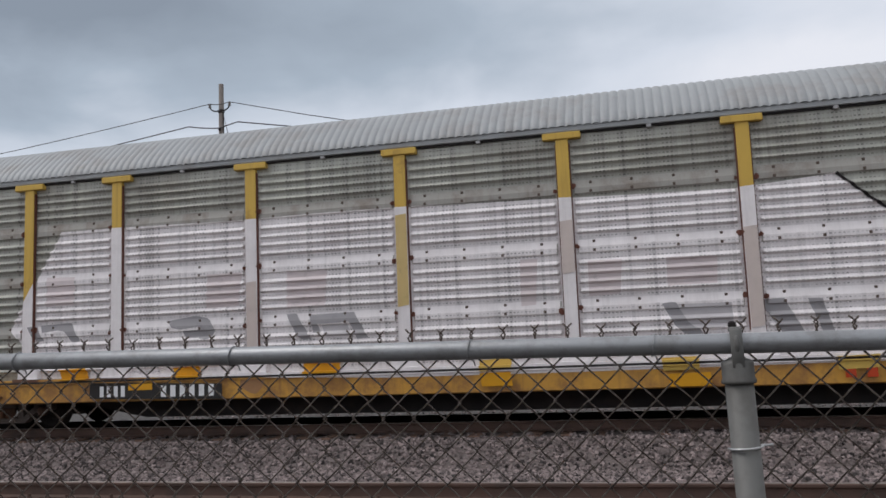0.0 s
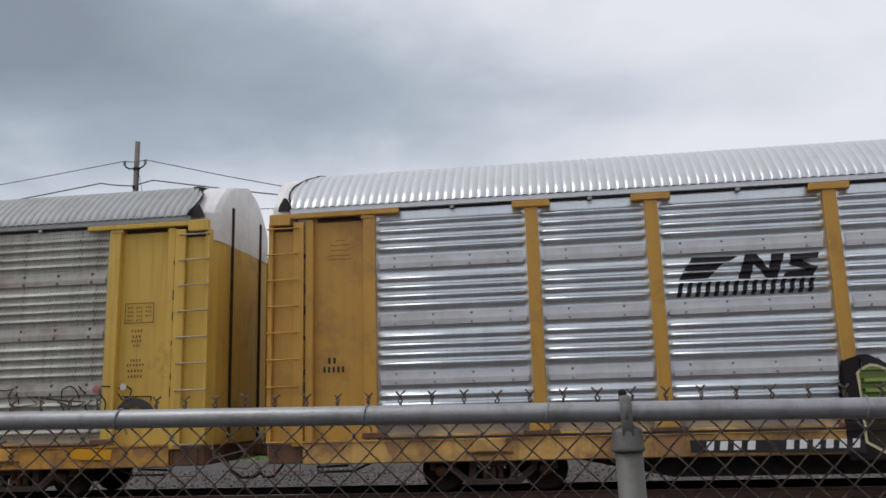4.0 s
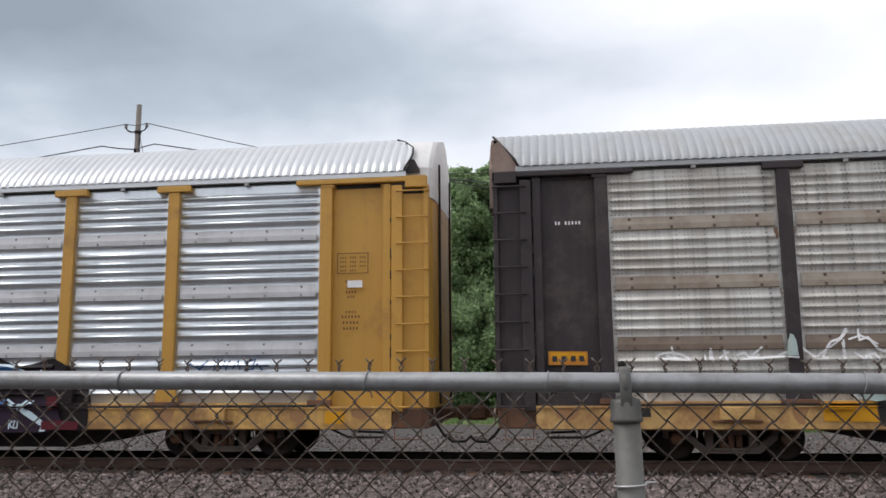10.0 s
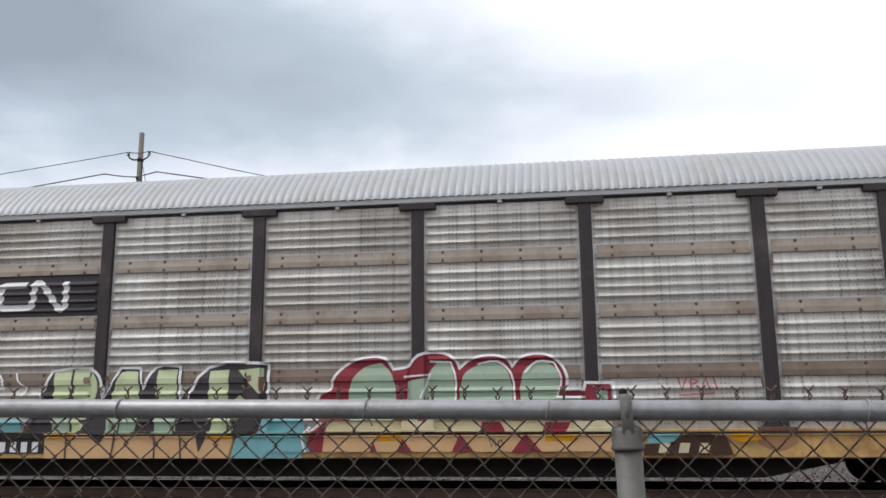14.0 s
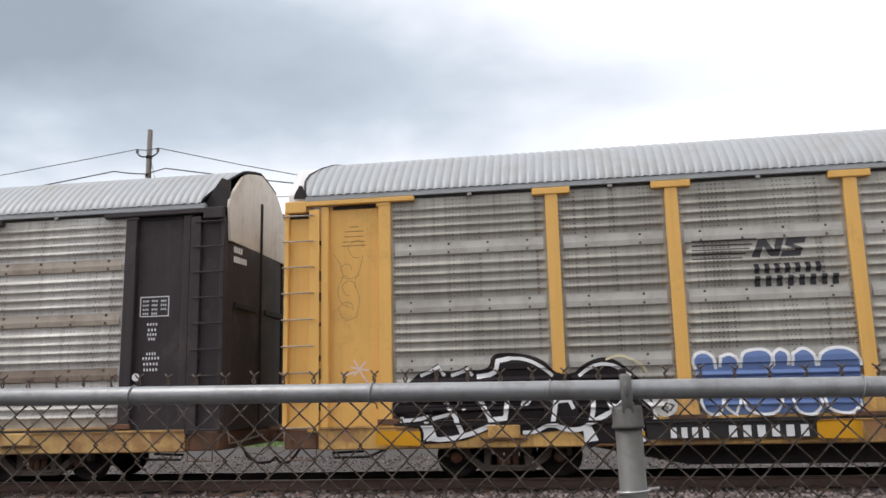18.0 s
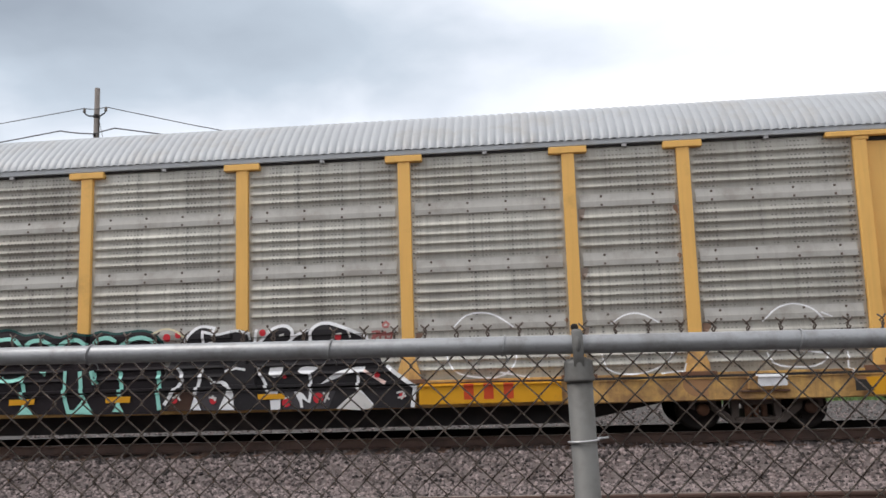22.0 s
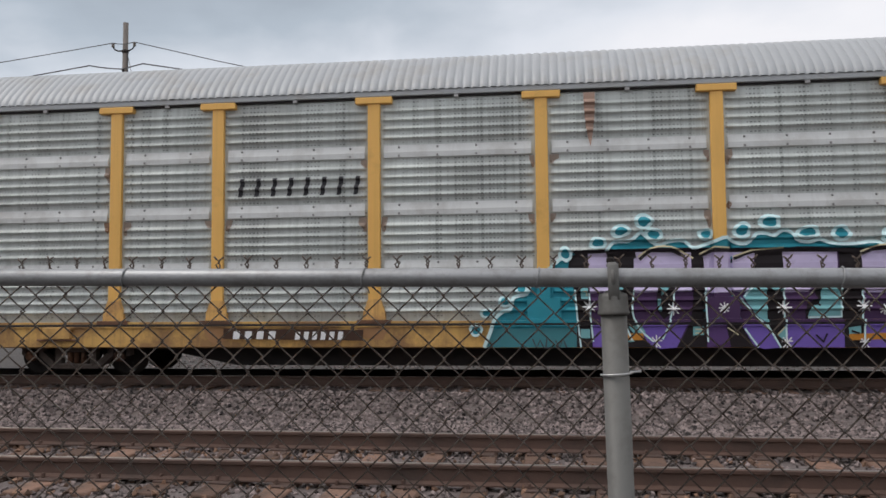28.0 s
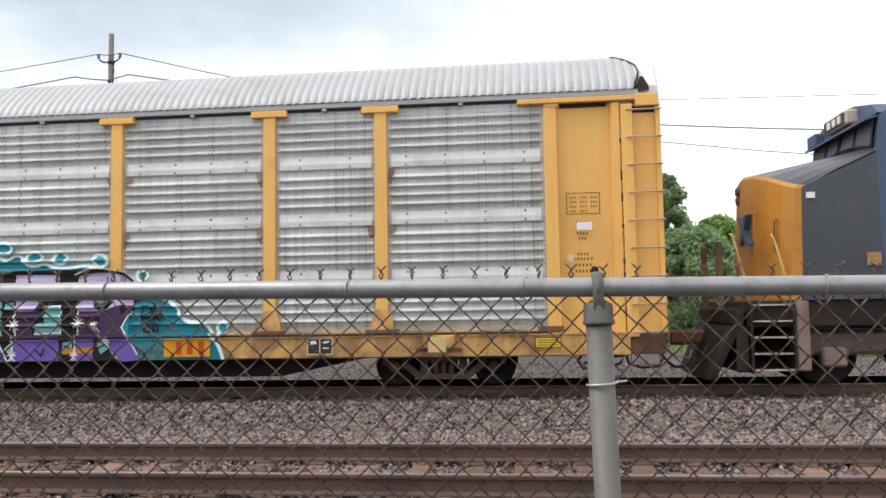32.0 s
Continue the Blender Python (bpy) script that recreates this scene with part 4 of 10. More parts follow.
def autorack(key, label, post_mat, sheet, roof_mat, sill_mat, door_mat, door_top_mat, split=4.55, door_mat_left=None, foot_mat=None):
    car = tagged(new("autorack"), label, "freight car", "auto carriers of the train")
    edges = [end_moved(key, -DOOR)] + posts_of(key) + [end_moved(key, DOOR)]
    for i in range(9):
        a = edges[i] + (0.10 if i else 0.0)
        b = edges[i + 1] - (0.10 if i < 8 else 0.0)
        panel = part("side_panel", side_panel(a, b), SHEETS[sheet], car, smooth=True)
        for z in BANDS[:3]:
            prof = [(-W + BASE - ridge_depth(z + o) - (0.001 if abs(o) < 0.11 else 0), z + o) for o in (-0.115, -0.1012, -0.012, 0.115)]
            prof = [(-W + BASE, z - 0.115)] + prof[1:] + [(-W + BASE + 0.002, z + 0.11)]
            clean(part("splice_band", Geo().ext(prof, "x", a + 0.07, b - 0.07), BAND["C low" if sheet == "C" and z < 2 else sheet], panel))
        g = Geo()
        n = max(2, int((b - a) / 0.62))
        for k in range(n):
            u = a + (b - a) * (k + 0.5) / n
            for z in BANDS[:3]:
                for o in (0.075, -0.07):
                    y = -W + BASE - ridge_depth(z + o) - 0.002
                    r = 0.023 if key in "AC" else 0.018
                    g.box(u - r, u + r, y - 0.012, y + 0.01, z + o - r, z + o + r, 0.006)
        tagged(part("panel_bolts", g, BOLT_PALE if key in "BE" else BOLT, panel, "bolt heads along the bands"), kind="stuff")
    part("far_side", Geo().box(-13.3, 13.3, W - 0.08, W - 0.03, 0.98, 4.9), SHEETS[sheet], car, "far side sheeting")
    part("deck", Geo().box(-13.3, 13.3, -W + 0.12, W - 0.1, 0.9, 0.99), UNDER, car)
    for i, z in enumerate((2.15, 3.35)):
        part("inner_deck", Geo().box(-13.0, 13.0, -W + 0.14, W - 0.1, z, z + 0.07), UNDER, car)
    for p in posts_of(key):
        g = Geo().box(p - 0.105, p + 0.105, -W, -W + 0.1, 1.3, 4.78, 0.008)
        post = part("post", g, post_mat, car)
        part("foot", Geo().ext([(p - 0.2, 1.0), (p + 0.2, 1.0), (p + 0.185, 1.2), (p + 0.105, 1.42), (p - 0.105, 1.42), (p - 0.185, 1.2)], "y", -W - 0.012, -W + 0.09), foot_mat if foot_mat and (p < 5 or key in "BDE") else post_mat, post, "flared foot plate")
        part("top_bracket", Geo().box(p - 0.32, p + 0.32, -W - 0.03, -W + 0.09, 4.77, 4.885, 0.012), post_mat, post, "T-shaped top bracket")
        part("foot_angle", Geo().box(p - 0.29, p + 0.29, -W - 0.04, -W + 0.06, 1.008, 1.075, 0.006), RUSTY, post, "rusty angle at the foot")
    # eave beam, dark gap strip and brackets between the posts
    part("eave", Geo().box(-13.35, 13.35, -W - 0.018, -W + 0.12, 4.89, 4.985, 0.008), roof_mat, car, "smooth galvanised eave plate")
    # Black strip that puts the shade of the slot under the eave into colour.
    part("eave_gap", Geo().box(-11.8, 11.8, -W + 0.03, -W + 0.1, 4.856, 4.892, 0.004), UNDER, car, "black strip for the shaded slot under the eave")
    for k in range(len(edges) - 1):
        a, b = edges[k], edges[k + 1]
        u = (a + b) / 2
        part("eave_clip", Geo().box(u - 0.04, u + 0.04, -W - 0.008, -W + 0.08, 4.835, 4.90, 0.008), EAVE, car)
    part("far_eave", Geo().box(-13.35, 13.35, W - 0.12, W, 4.86, 4.985), EAVE, car)
    plain_end = key == "C"
    rise = ROOF_RISE[key]
    roof = part("roof", roof_sheet(rise, plain_end, plain_end, END_SHIFT.get((key, -1), 0.0), END_SHIFT.get((key, 1), 0.0)), roof_mat, car, smooth=True)
    # side sill
    g = Geo().ext([(-W - 0.0, 0.62), (-W + 0.05, 0.60), (-W + 0.05, 0.985), (-W - 0.03, 0.985), (-W - 0.03, 0.955), (-W, 0.945)], "x", -13.1, 13.1)
    clean(part("side_sill", g, sill_mat, car))
    # Raised black strip: the shaded slot above the sill is drawn by colour.
    part("sill_gap", Geo().box(-11.8, 11.8, -W - 0.034, -W + 0.04, 0.974, 1.012, 0.003), UNDER, car, "black strip for the shaded slot above the sill")
    part("deck_angle", Geo().box(-11.8, 11.8, -W - 0.03, -W + 0.05, 1.013, 1.052, 0.004), sill_mat, car, "painted angle over the slot")
    part("far_sill", Geo().box(-13.1, 13.1, W - 0.05, W, 0.6, 0.985), sill_mat, car)
    part("centre_sill", Geo().ext([(-8.9, 0.9), (-8.9, 0.62), (-7.0, 0.24), (7.0, 0.24), (8.9, 0.62), (8.9, 0.9)], "y", -0.75, 0.75), UNDER, car, "black fish-belly underframe")
    part("underframe", Geo().box(-13.6, 13.6, -0.35, 0.35, 0.62, 0.92), UNDER, car)
    for u in [-12.2 + 2.03 * i for i in range(13)]:
        part("crossbearer", Geo().box(u - 0.06, u + 0.06, -W + 0.08, W - 0.08, 0.7, 0.92), UNDER, car)
    # ends: corner columns, recessed panels, ladders, long top brackets
    for s in (-1, 1):
        before = set(car.children) | set(roof.children)

        def bx(a, b, *r):
            a, b = sorted((s * a, s * b))
            return Geo().box(a, b, *r)
        part("top_bracket", bx(11.4, 13.68, -W - 0.035, -W + 0.08, 4.80, 4.885, 0.012), post_mat, car, "long top bracket of the end bay")
        part("bracket_end", bx(13.34, 13.72, -W - 0.048, -W + 0.06, 4.69, 4.895, 0.012), post_mat, car, "deep end plate of the top bracket")
        # Two black strips paint the shade in the recesses below the top bracket.
        part("bracket_gap", bx(13.27, 13.68, -W + 0.075, -W + 0.11, 4.58, 4.72, 0.004), UNDER, car, "black strip for the shade under the bracket")
        part("panel_gap", bx(12.10, 12.88, -W + 0.088, -W + 0.112, 4.735, 4.80, 0.004), UNDER, car, "black strip for the shaded recess over the end panel")
        # Thin black strips stand for the shade inside the hinge slots.
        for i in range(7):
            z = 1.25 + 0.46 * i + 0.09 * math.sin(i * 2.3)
            part("slot", bx(13.074, 13.104, -W - 0.003, -W + 0.05, z, z + 0.12 + 0.06 * math.sin(i * 1.7), 0.004), UNDER, car, "black strip for a shaded hinge slot")
        part("bracket_web", bx(11.85, 12.08, -W - 0.01, -W + 0.08, 4.74, 4.80, 0.006), post_mat, car)
        part("door_post", bx(DOOR, 12.045, -W, -W + 0.14, 0.98, 4.80, 0.01), post_mat, car)
        part("foot_angle", bx(DOOR - 0.17, 12.08, -W - 0.036, -W + 0.02, 1.008, 1.095, 0.006), RUSTY, car, "rusty angle at the foot")
        part("end_panel", bx(12.045, 12.97, -W + 0.11, -W + 0.15, 0.98, 4.80, 0.004), post_mat, car, "flat recessed end panel")
        part("column", bx(12.94, 13.085, -W + 0.015, -W + 0.12, 0.9, 4.78, 0.012), post_mat, car)
        part("corner_panel", bx(13.28, 13.66, -W + 0.07, -W + 0.12, 0.95, 4.60, 0.006), post_mat, car)
        lad = part("ladder", bx(13.10, 13.29, -W - 0.02, -W + 0.06, 0.9, 4.74, 0.01), post_mat, car, "side ladder with round rungs")
        part("far_ladder", bx(13.10, 13.74, W - 0.14, W - 0.02, 0.95, 4.74, 0.01), post_mat, car, "ladder column of the far corner")
        part("ladder_rail", bx(13.66, 13.74, -W - 0.01, -W + 0.16, 0.95, 4.74, 0.01), post_mat, lad)
        for i in range(9):
            z = 4.63 - 0.457 * i
            part("rung", Geo().tube((s * 13.2, -W - 0.055, z), (s * 13.76, -W - 0.055, z), 0.0135, 8).tube((s * 13.2, -W - 0.055, z), (s * 13.2, -W, z), 0.012, 6).tube((s * 13.74, -W - 0.055, z), (s * 13.74, -W, z), 0.012, 6), BEIGE if post_mat in (YELLOW, YELLOW_OLD) else post_mat, lad, smooth=True)
        dm = door_mat_left if (door_mat_left and s < 0) else door_mat
        d = clean(part("end_door", end_door(s, 0.95, split), dm, car, "bulged end door"))
        if plain_end:
            # a flat upper end sheet under the arch, with gussets at its corners
            part("door_top", Geo().ext([(y * 0.955, z - 0.02) for y, z in ROOF_PROFILE] + [(1.45, split), (-1.45, split)], "x", s * 13.75, s * 13.80), BROWN_DUST if s < 0 else PALE_SHEET, d, "flat upper end sheet")
            for y in (-1.50, 1.44):
                part("gusset", Geo().ext([(s * 13.77, 4.9), (s * 13.30, 4.9), (s * 13.32, 5.02), (s * 13.62, 5.46), (s * 13.77, 5.40)], "y", y, y + 0.06), BROWN_DUST if s < 0 else UNDER, roof, "corner gusset")
            if s > 0:
                for y0, z0 in ((-1.22, 3.10), (0.22, 3.10)):
                    part("door_slot", Geo().box(13.765, 13.835, y0, y0 + 0.95, z0, z0 + 0.11, 0.01), UNDER, d, "dark slot in the end door")
                for r, (n, zz) in enumerate(((4, 4.12), (6, 3.94))):
                    for k in range(n):
                        y = -1.22 + 0.085 * k
                        x = 13.762 + (y + 1.25) * 0.086
                        part("lettering_bar", Geo().ext([(x, y), (x + 0.008, y), (x + 0.013, y + 0.055), (x + 0.005, y + 0.055)], "z", zz, zz + 0.11), paint("letter_white", (0.74, 0.75, 0.76)), d)
        else:
            clean(part("door_top", door_hood(s, split + 0.004, rise), door_top_mat, d, "upper part of the end door"))
        for y in (0.0,) if plain_end else (-0.72, 0.72):
            part("door_bar", Geo().box(*sorted((s * 13.79, s * 13.835)), y - 0.03, y + 0.03, 1.0, 5.3, 0.01), GRIME, d, "vertical locking bar")
        # roof end trim
        plain = plain_end
        trim = [(s * roof_end(z, plain), y, 4.975 + (z - 4.975) * rise + 0.016) for y, z in ROOF_PROFILE]
        part("roof_edge", Geo().path(trim, 0.02, 6), UNDER, roof, "black seal at the roof end", True)
        if not plain:
            for y in (-1.55, 1.50):
                part("gusset", Geo().ext([(s * 13.32, 4.97), (s * 13.59, 4.97), (s * 13.57, 5.05), (s * 13.49, 5.20), (s * 13.44, 5.20)], "y", y, y + 0.05), UNDER, roof, "black corner gusset")
        part("gable", Geo().ext([(y * 0.98, z - 0.03) for y, z in ROOF_PROFILE], "x", s * 12.96, s * 12.9), UNDER, roof)
        # end sill, coupler, hoses
        part("end_sill", Geo().box(*sorted((s * 13.0, s * 13.72)), -W + 0.05, W - 0.05, 0.62, 0.95, 0.02), RUSTY, car, "rusty end sill")
        cp = part("coupler", Geo().box(*sorted((s * 13.5, s * 14.06)), -0.1, 0.1, 0.72, 0.9, 0.03), RUSTY, car, "rusty knuckle coupler")
        part("knuckle", Geo().box(*sorted((s * 14.0, s * 14.36)), -0.02 if s > 0 else -0.19, 0.19 if s > 0 else 0.02, 0.68, 0.95, 0.05), RUSTY, cp)
        hose = [(s * 13.7, -0.55, 0.66), (s * 13.85, -0.6, 0.45), (s * 14.0, -0.5, 0.33), (s * 14.2, -0.4, 0.33), (s * 14.3, -0.35, 0.42)]
        part("air_hose", Geo().path(hose, 0.025, 8), UNDER, car, "black rubber air hose", True)
        part("uncoupling_lever", Geo().path([(s * 13.78, -1.35, 0.95), (s * 13.8, -1.3, 0.72), (s * 13.84, -0.5, 0.76), (s * 13.95, -0.12, 0.82)], 0.014, 6), BEIGE, car, "thin uncoupling lever", True)
        part("brake_cable", Geo().path([(s * 13.7, -0.9, 0.8), (s * 13.95, -0.95, 0.55), (s * 14.2, -0.8, 0.5), (s * 14.28, -0.6, 0.62)], 0.013, 6), BEIGE, car, "pale looped cable", True)
        if key == "E" and s > 0:
            part("brake_hose", Geo().path([(12.42, -1.2, 0.66), (12.3, -1.3, 0.5), (12.38, -1.32, 0.38), (12.7, -1.32, 0.37), (13.0, -1.3, 0.46), (13.06, -1.28, 0.58), (12.85, -1.25, 0.56), (12.6, -1.28, 0.46), (12.4, -1.25, 0.47)], 0.024, 8), UNDER, car, "black hose hung in a loop", True)
            part("brake_hose", Geo().path([(13.1, -1.2, 0.62), (13.14, -1.25, 0.45), (13.35, -1.28, 0.38), (13.62, -1.25, 0.4), (13.72, -1.2, 0.55), (13.6, -1.15, 0.64)], 0.024, 8), UNDER, car, "black hose hung in a loop", True)
        else:
            part("brake_rod", Geo().path([(s * 12.0, -1.3, 0.60), (s * 12.3, -1.32, 0.47), (s * 12.9, -1.3, 0.46), (s * 12.95, -1.28, 0.54), (s * 12.4, -1.28, 0.56)], 0.022, 6), UNDER, car, "black looped brake rod", True)
        part("stirrup", Geo().path([(s * 13.15, -W + 0.03, 0.9), (s * 13.15, -W + 0.03, 0.45), (s * 13.6, -W + 0.03, 0.45), (s * 13.6, -W + 0.03, 0.9)], 0.014, 6), RUSTY, car, "sill step")
        short = END_SHIFT.get((key, s), 0.0)
        if short:
            for ob in (set(car.children) | set(roof.children)) - before:
                ob.location.x -= s * short
        add_truck(car, s * 9.98)
        pad = part("jacking_pad", bx(9.72, 10.24, -W - 0.09, -W + 0.02, 0.76, 0.965, 0.012), sill_mat, car, "box-shaped jacking pad on the sill")
        part("pad_ledge", bx(9.60, 10.36, -W - 0.07, -W + 0.02, 0.725, 0.758, 0.006), RUSTY, pad, "rusty ledge under the pad")
    return car


CENTRE = {"A": -2.58, "B": 25.99, "C": 54.58, "D": 83.17, "E": 111.78}
CARS = {
    "A": autorack("A", "old yellow auto carrier with grey sides partly painted white", YELLOW_OLD, "A", ROOF_OLD, SILL_ORANGE, YELLOW_OLD, HOOD_WHITE, foot_mat=paint("white_foot", (0.72, 0.69, 0.69))),
    "B": autorack("B", "auto carrier with bright galvanised sides, orange posts and sprayed lettering", ORANGE, "B", ROOF_BRIGHT, SILL_YELLOW, ORANGE, HOOD_WHITE),
    "C": autorack("C", "auto carrier with dusty sides and black posts and ends", BLACK, "C", ROOF_GREY, SILL_CREAM, BLACK, BEIGE, 4.3),
    "D": autorack("D", "auto carrier with grey perforated sides, yellow posts and sprayed lettering", YELLOW, "D", ROOF_GREY, SILL_YELLOW, YELLOW, HOOD_WHITE, foot_mat=FOOT_STAINED),
    "E": autorack("E", "auto carrier with blue-grey sides and a teal and purple painting", YELLOW, "E", ROOF_GREY, SILL_YELLOW, YELLOW, HOOD_WHITE, foot_mat=FOOT_STAINED),
}

# brake gear beside the end panel of one carrier
GEAR = part("brake_gear", Geo().box(11.95, 12.25, -W - 0.10, -W + 0.1, 1.36, 1.62, 0.02), YELLOW, CARS["D"], "small yellow box with rusty brake gear")
part("bell_crank", Geo().box(12.28, 12.62, -W - 0.02, -W + 0.1, 1.28, 1.52, 0.03).box(12.2, 12.75, -W - 0.03, -W + 0.06, 1.18, 1.25, 0.01), RUSTY, GEAR, "rusty crank and bracket")
part("bracket", Geo().box(11.86, 12.1, -W - 0.06, -W + 0.04, 0.98, 1.2, 0.01), RUSTY, GEAR, "rusty bracket")

# ---- locomotive at the end of the train ----
def locomotive():
    lo = tagged(new("locomotive"), "diesel locomotive with a dark gold nose and a dark blue cab", "locomotive")
    # measured along u from the middle of the last carrier
    part("frame", Geo().box(14.9, 36.0, -1.45, 1.45, 1.02, 1.45, 0.02), GRIME, lo)
    # nose: front face with rounded corners, its top crowned towards the middle
    plan = [(15.95, -1.5), (15.80, -1.46), (15.66, -1.3), (15.50, -0.95), (15.38, -0.5), (15.33, 0), (15.38, 0.5), (15.50, 0.95), (15.66, 1.3), (15.80, 1.46), (15.95, 1.5)]

    def brow(y):
        return 3.68 - 0.38 * (abs(y) / 1.5) ** 2

    def ledge(y):
        return 4.0 - 0.18 * (abs(y) / 1.5) ** 2

    def loft(rows):
        n = len(rows[0])
        return Geo().add([p for r in rows for p in r], [(j * n + i, j * n + i + 1, (j + 1) * n + i + 1, (j + 1) * n + i) for j in range(len(rows) - 1) for i in range(n - 1)])
    clean(part("nose", loft([[(x - 0.13, y, 1.45) for x, y in plan], [(x, y, brow(y) - 0.06) for x, y in plan], [(x + 0.05, y * 0.99, brow(y)) for x, y in plan]]), LOCO_YELLOW, lo, "dark gold nose front"))
    clean(part("nose_top", loft([[(x + 0.05, y * 0.99, brow(y) - 0.002) for x, y in plan], [(x * 0.5 + 8.4, y, brow(y) * 0.6 + ledge(y) * 0.4) for x, y in plan], [(17.06, y, ledge(y)) for x, y in plan]]), LOCO_GREY, lo, "sloping anti-glare nose top"))
    for sd in (-1, 1):
        part("nose_side", Geo().ext([(15.84, 1.45), (15.90, 3.27), (17.07, 3.80), (17.07, 1.45)], "y", *sorted((sd * 1.46, sd * 1.505))), LOCO_GREY, lo, "blue-grey nose side")
    cab = part("cab", Geo().ext([(17.07, 3.80), (17.16, 4.42), (17.3, 4.50), (20.2, 4.50), (20.2, 1.45), (17.07, 1.45)], "y", -1.5, 1.5), LOCO_BLUE, lo, "dark blue cab")
    part("cab_roof", Geo().ext([(-1.5, 4.44), (-1.3, 4.62), (-0.6, 4.76), (0, 4.80), (0.6, 4.76), (1.3, 4.62), (1.5, 4.44)], "x", 17.12, 20.3), LOCO_BLUE, lo)
    for y0, y1 in ((-1.38, -0.72), (-0.66, -0.06), (0.06, 0.66), (0.72, 1.38)):
        v = [(17.055, y0, ledge(y0) + 0.07), (17.055, y1, ledge(y1) + 0.07), (17.11, y1, 4.34), (17.11, y0, 4.34)]
        w = part("windscreen", Geo().add([(x - 0.012, y, z) for x, y, z in v], [(0, 1, 2, 3)]), GLASS_DARK, cab, "dark windscreen pane")
        rim = [(x - 0.014, y, z) for x, y, z in v]
        part("window_frame", Geo().path(rim + rim[:1], 0.02, 6), UNDER, w)
    part("visor", Geo().ext([(16.94, 4.33), (17.14, 4.38), (17.14, 4.42), (16.94, 4.37)], "y", -1.45, 1.45), LOCO_BLUE, cab, "projecting window visor")
    nb = part("number_board", Geo().box(16.93, 17.2, -0.72, 0.36, 4.44, 4.69, 0.03), STEP_PAINT, cab, "white-framed number board")
    part("board_face", Geo().box(16.918, 16.93, -0.66, 0.30, 4.47, 4.66, 0.004), BLACK, nb)
    for k in range(3):
        part("digit_bar", Geo().box(16.91, 16.918, -0.52 + 0.25 * k, -0.36 + 0.25 * k, 4.50, 4.63, 0.003), WHITE, nb)
    part("roof_box", Geo().box(16.95, 17.25, 0.9, 1.35, 4.36, 4.62, 0.03), LOCO_BLUE, cab, "dark blue fitting beside the windscreen")
    # lamps, door and plates on the nose front
    for z in (3.08, 2.92):
        lamp = part("headlight", Geo().lathe([(0.07, 15.27), (0.09, 15.29), (0.09, 15.40)], (0, 0.15, z + 0.35), "x", 14), RUSTY, lo, "round headlight with a red-brown rim", True)
    part("nose_door", Geo().box(15.33, 15.52, -0.7, -0.1, 1.75, 3.0, 0.02), LOCO_YELLOW, lo, "nose door")
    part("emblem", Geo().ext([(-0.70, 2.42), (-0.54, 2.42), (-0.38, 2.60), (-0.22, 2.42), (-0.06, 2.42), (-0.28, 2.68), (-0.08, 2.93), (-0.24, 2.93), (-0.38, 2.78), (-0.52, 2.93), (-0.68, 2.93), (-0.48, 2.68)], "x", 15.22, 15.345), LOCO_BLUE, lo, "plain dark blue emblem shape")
    part("grab_iron", Geo().path([(15.6, -1.2, 2.2), (15.5, -1.25, 2.25), (15.52, -1.25, 2.75), (15.62, -1.2, 2.8)], 0.014, 6), RUSTY, lo)
    part("sticker", Geo().box(15.96, 16.09, -1.535, -1.50, 3.08, 3.18, 0.003), WHITE, lo, "small white plate")
    part("sticker", Geo().box(16.84, 17.05, -1.535, -1.50, 1.98, 2.19, 0.003), SILL_CREAM, lo, "small cream plate")
    # pilot, plough, steps, handrails
    part("anticlimber", Geo().box(14.75, 15.1, -1.35, 1.35, 1.05, 1.35, 0.04), GRIME, lo)
    plough = [(14.35, -1.35, 0.18), (14.75, -1.45, 1.05), (14.3, 0, 0.15), (14.6, 0, 1.05), (14.35, 1.35, 0.18), (14.75, 1.45, 1.05)]
    g = Geo().add(plough + [(x + 0.12, y, z) for x, y, z in plough], [(0, 1, 3, 2), (2, 3, 5, 4), (6, 8, 9, 7), (8, 10, 11, 9), (0, 2, 8, 6), (2, 4, 10, 8), (0, 6, 7, 1), (4, 5, 11, 10), (1, 7, 9, 3), (3, 9, 11, 5)])
    clean(part("snow_plough", g, GRIME, lo, "grimy plough plate"))
    part("pilot", Geo().box(14.8, 15.0, -1.45, 1.45, 0.3, 1.3, 0.03), GRIME, lo)
    well = part("step_well", Geo().box(15.02, 15.66, -0.98, -0.94, 0.3, 1.35, 0.01), GRIME, lo)
    for s in (15.02, 15.68):
        part("step_side", Geo().box(s, s + 0.03, -1.52, -0.95, 0.28, 1.4, 0.006), GRIME, well)
    for i in range(5):
        z = 0.32 + 0.26 * i
        st = part("step", Geo().box(15.04, 15.67, -1.5, -1.12, z, z + 0.03, 0.006), GRIME, well)
        part("step_edge", Geo().box(15.05, 15.66, -1.515, -1.5, z + 0.004, z + 0.032, 0.003), STEP_PAINT, st, "faded step edge")
    part("side_plate", Geo().box(15.72, 15.93, -1.5, -1.3, 0.32, 1.45, 0.02), BROWN_DUST, lo)
    part("handrail", Geo().path([(15.02, -1.46, 1.4), (14.94, -1.46, 1.9), (14.8, -1.46, 2.5), (14.78, -1.4, 2.55)], 0.019, 8), SILL_CREAM, lo, "bent handrail", True)
    part("handrail", Geo().path([(15.66, -1.46, 1.4), (15.58, -1.46, 1.9), (15.44, -1.46, 2.45), (15.42, -1.4, 2.52), (15.5, -1.2, 2.52)], 0.019, 8), SILL_CREAM, lo, "bent handrail", True)
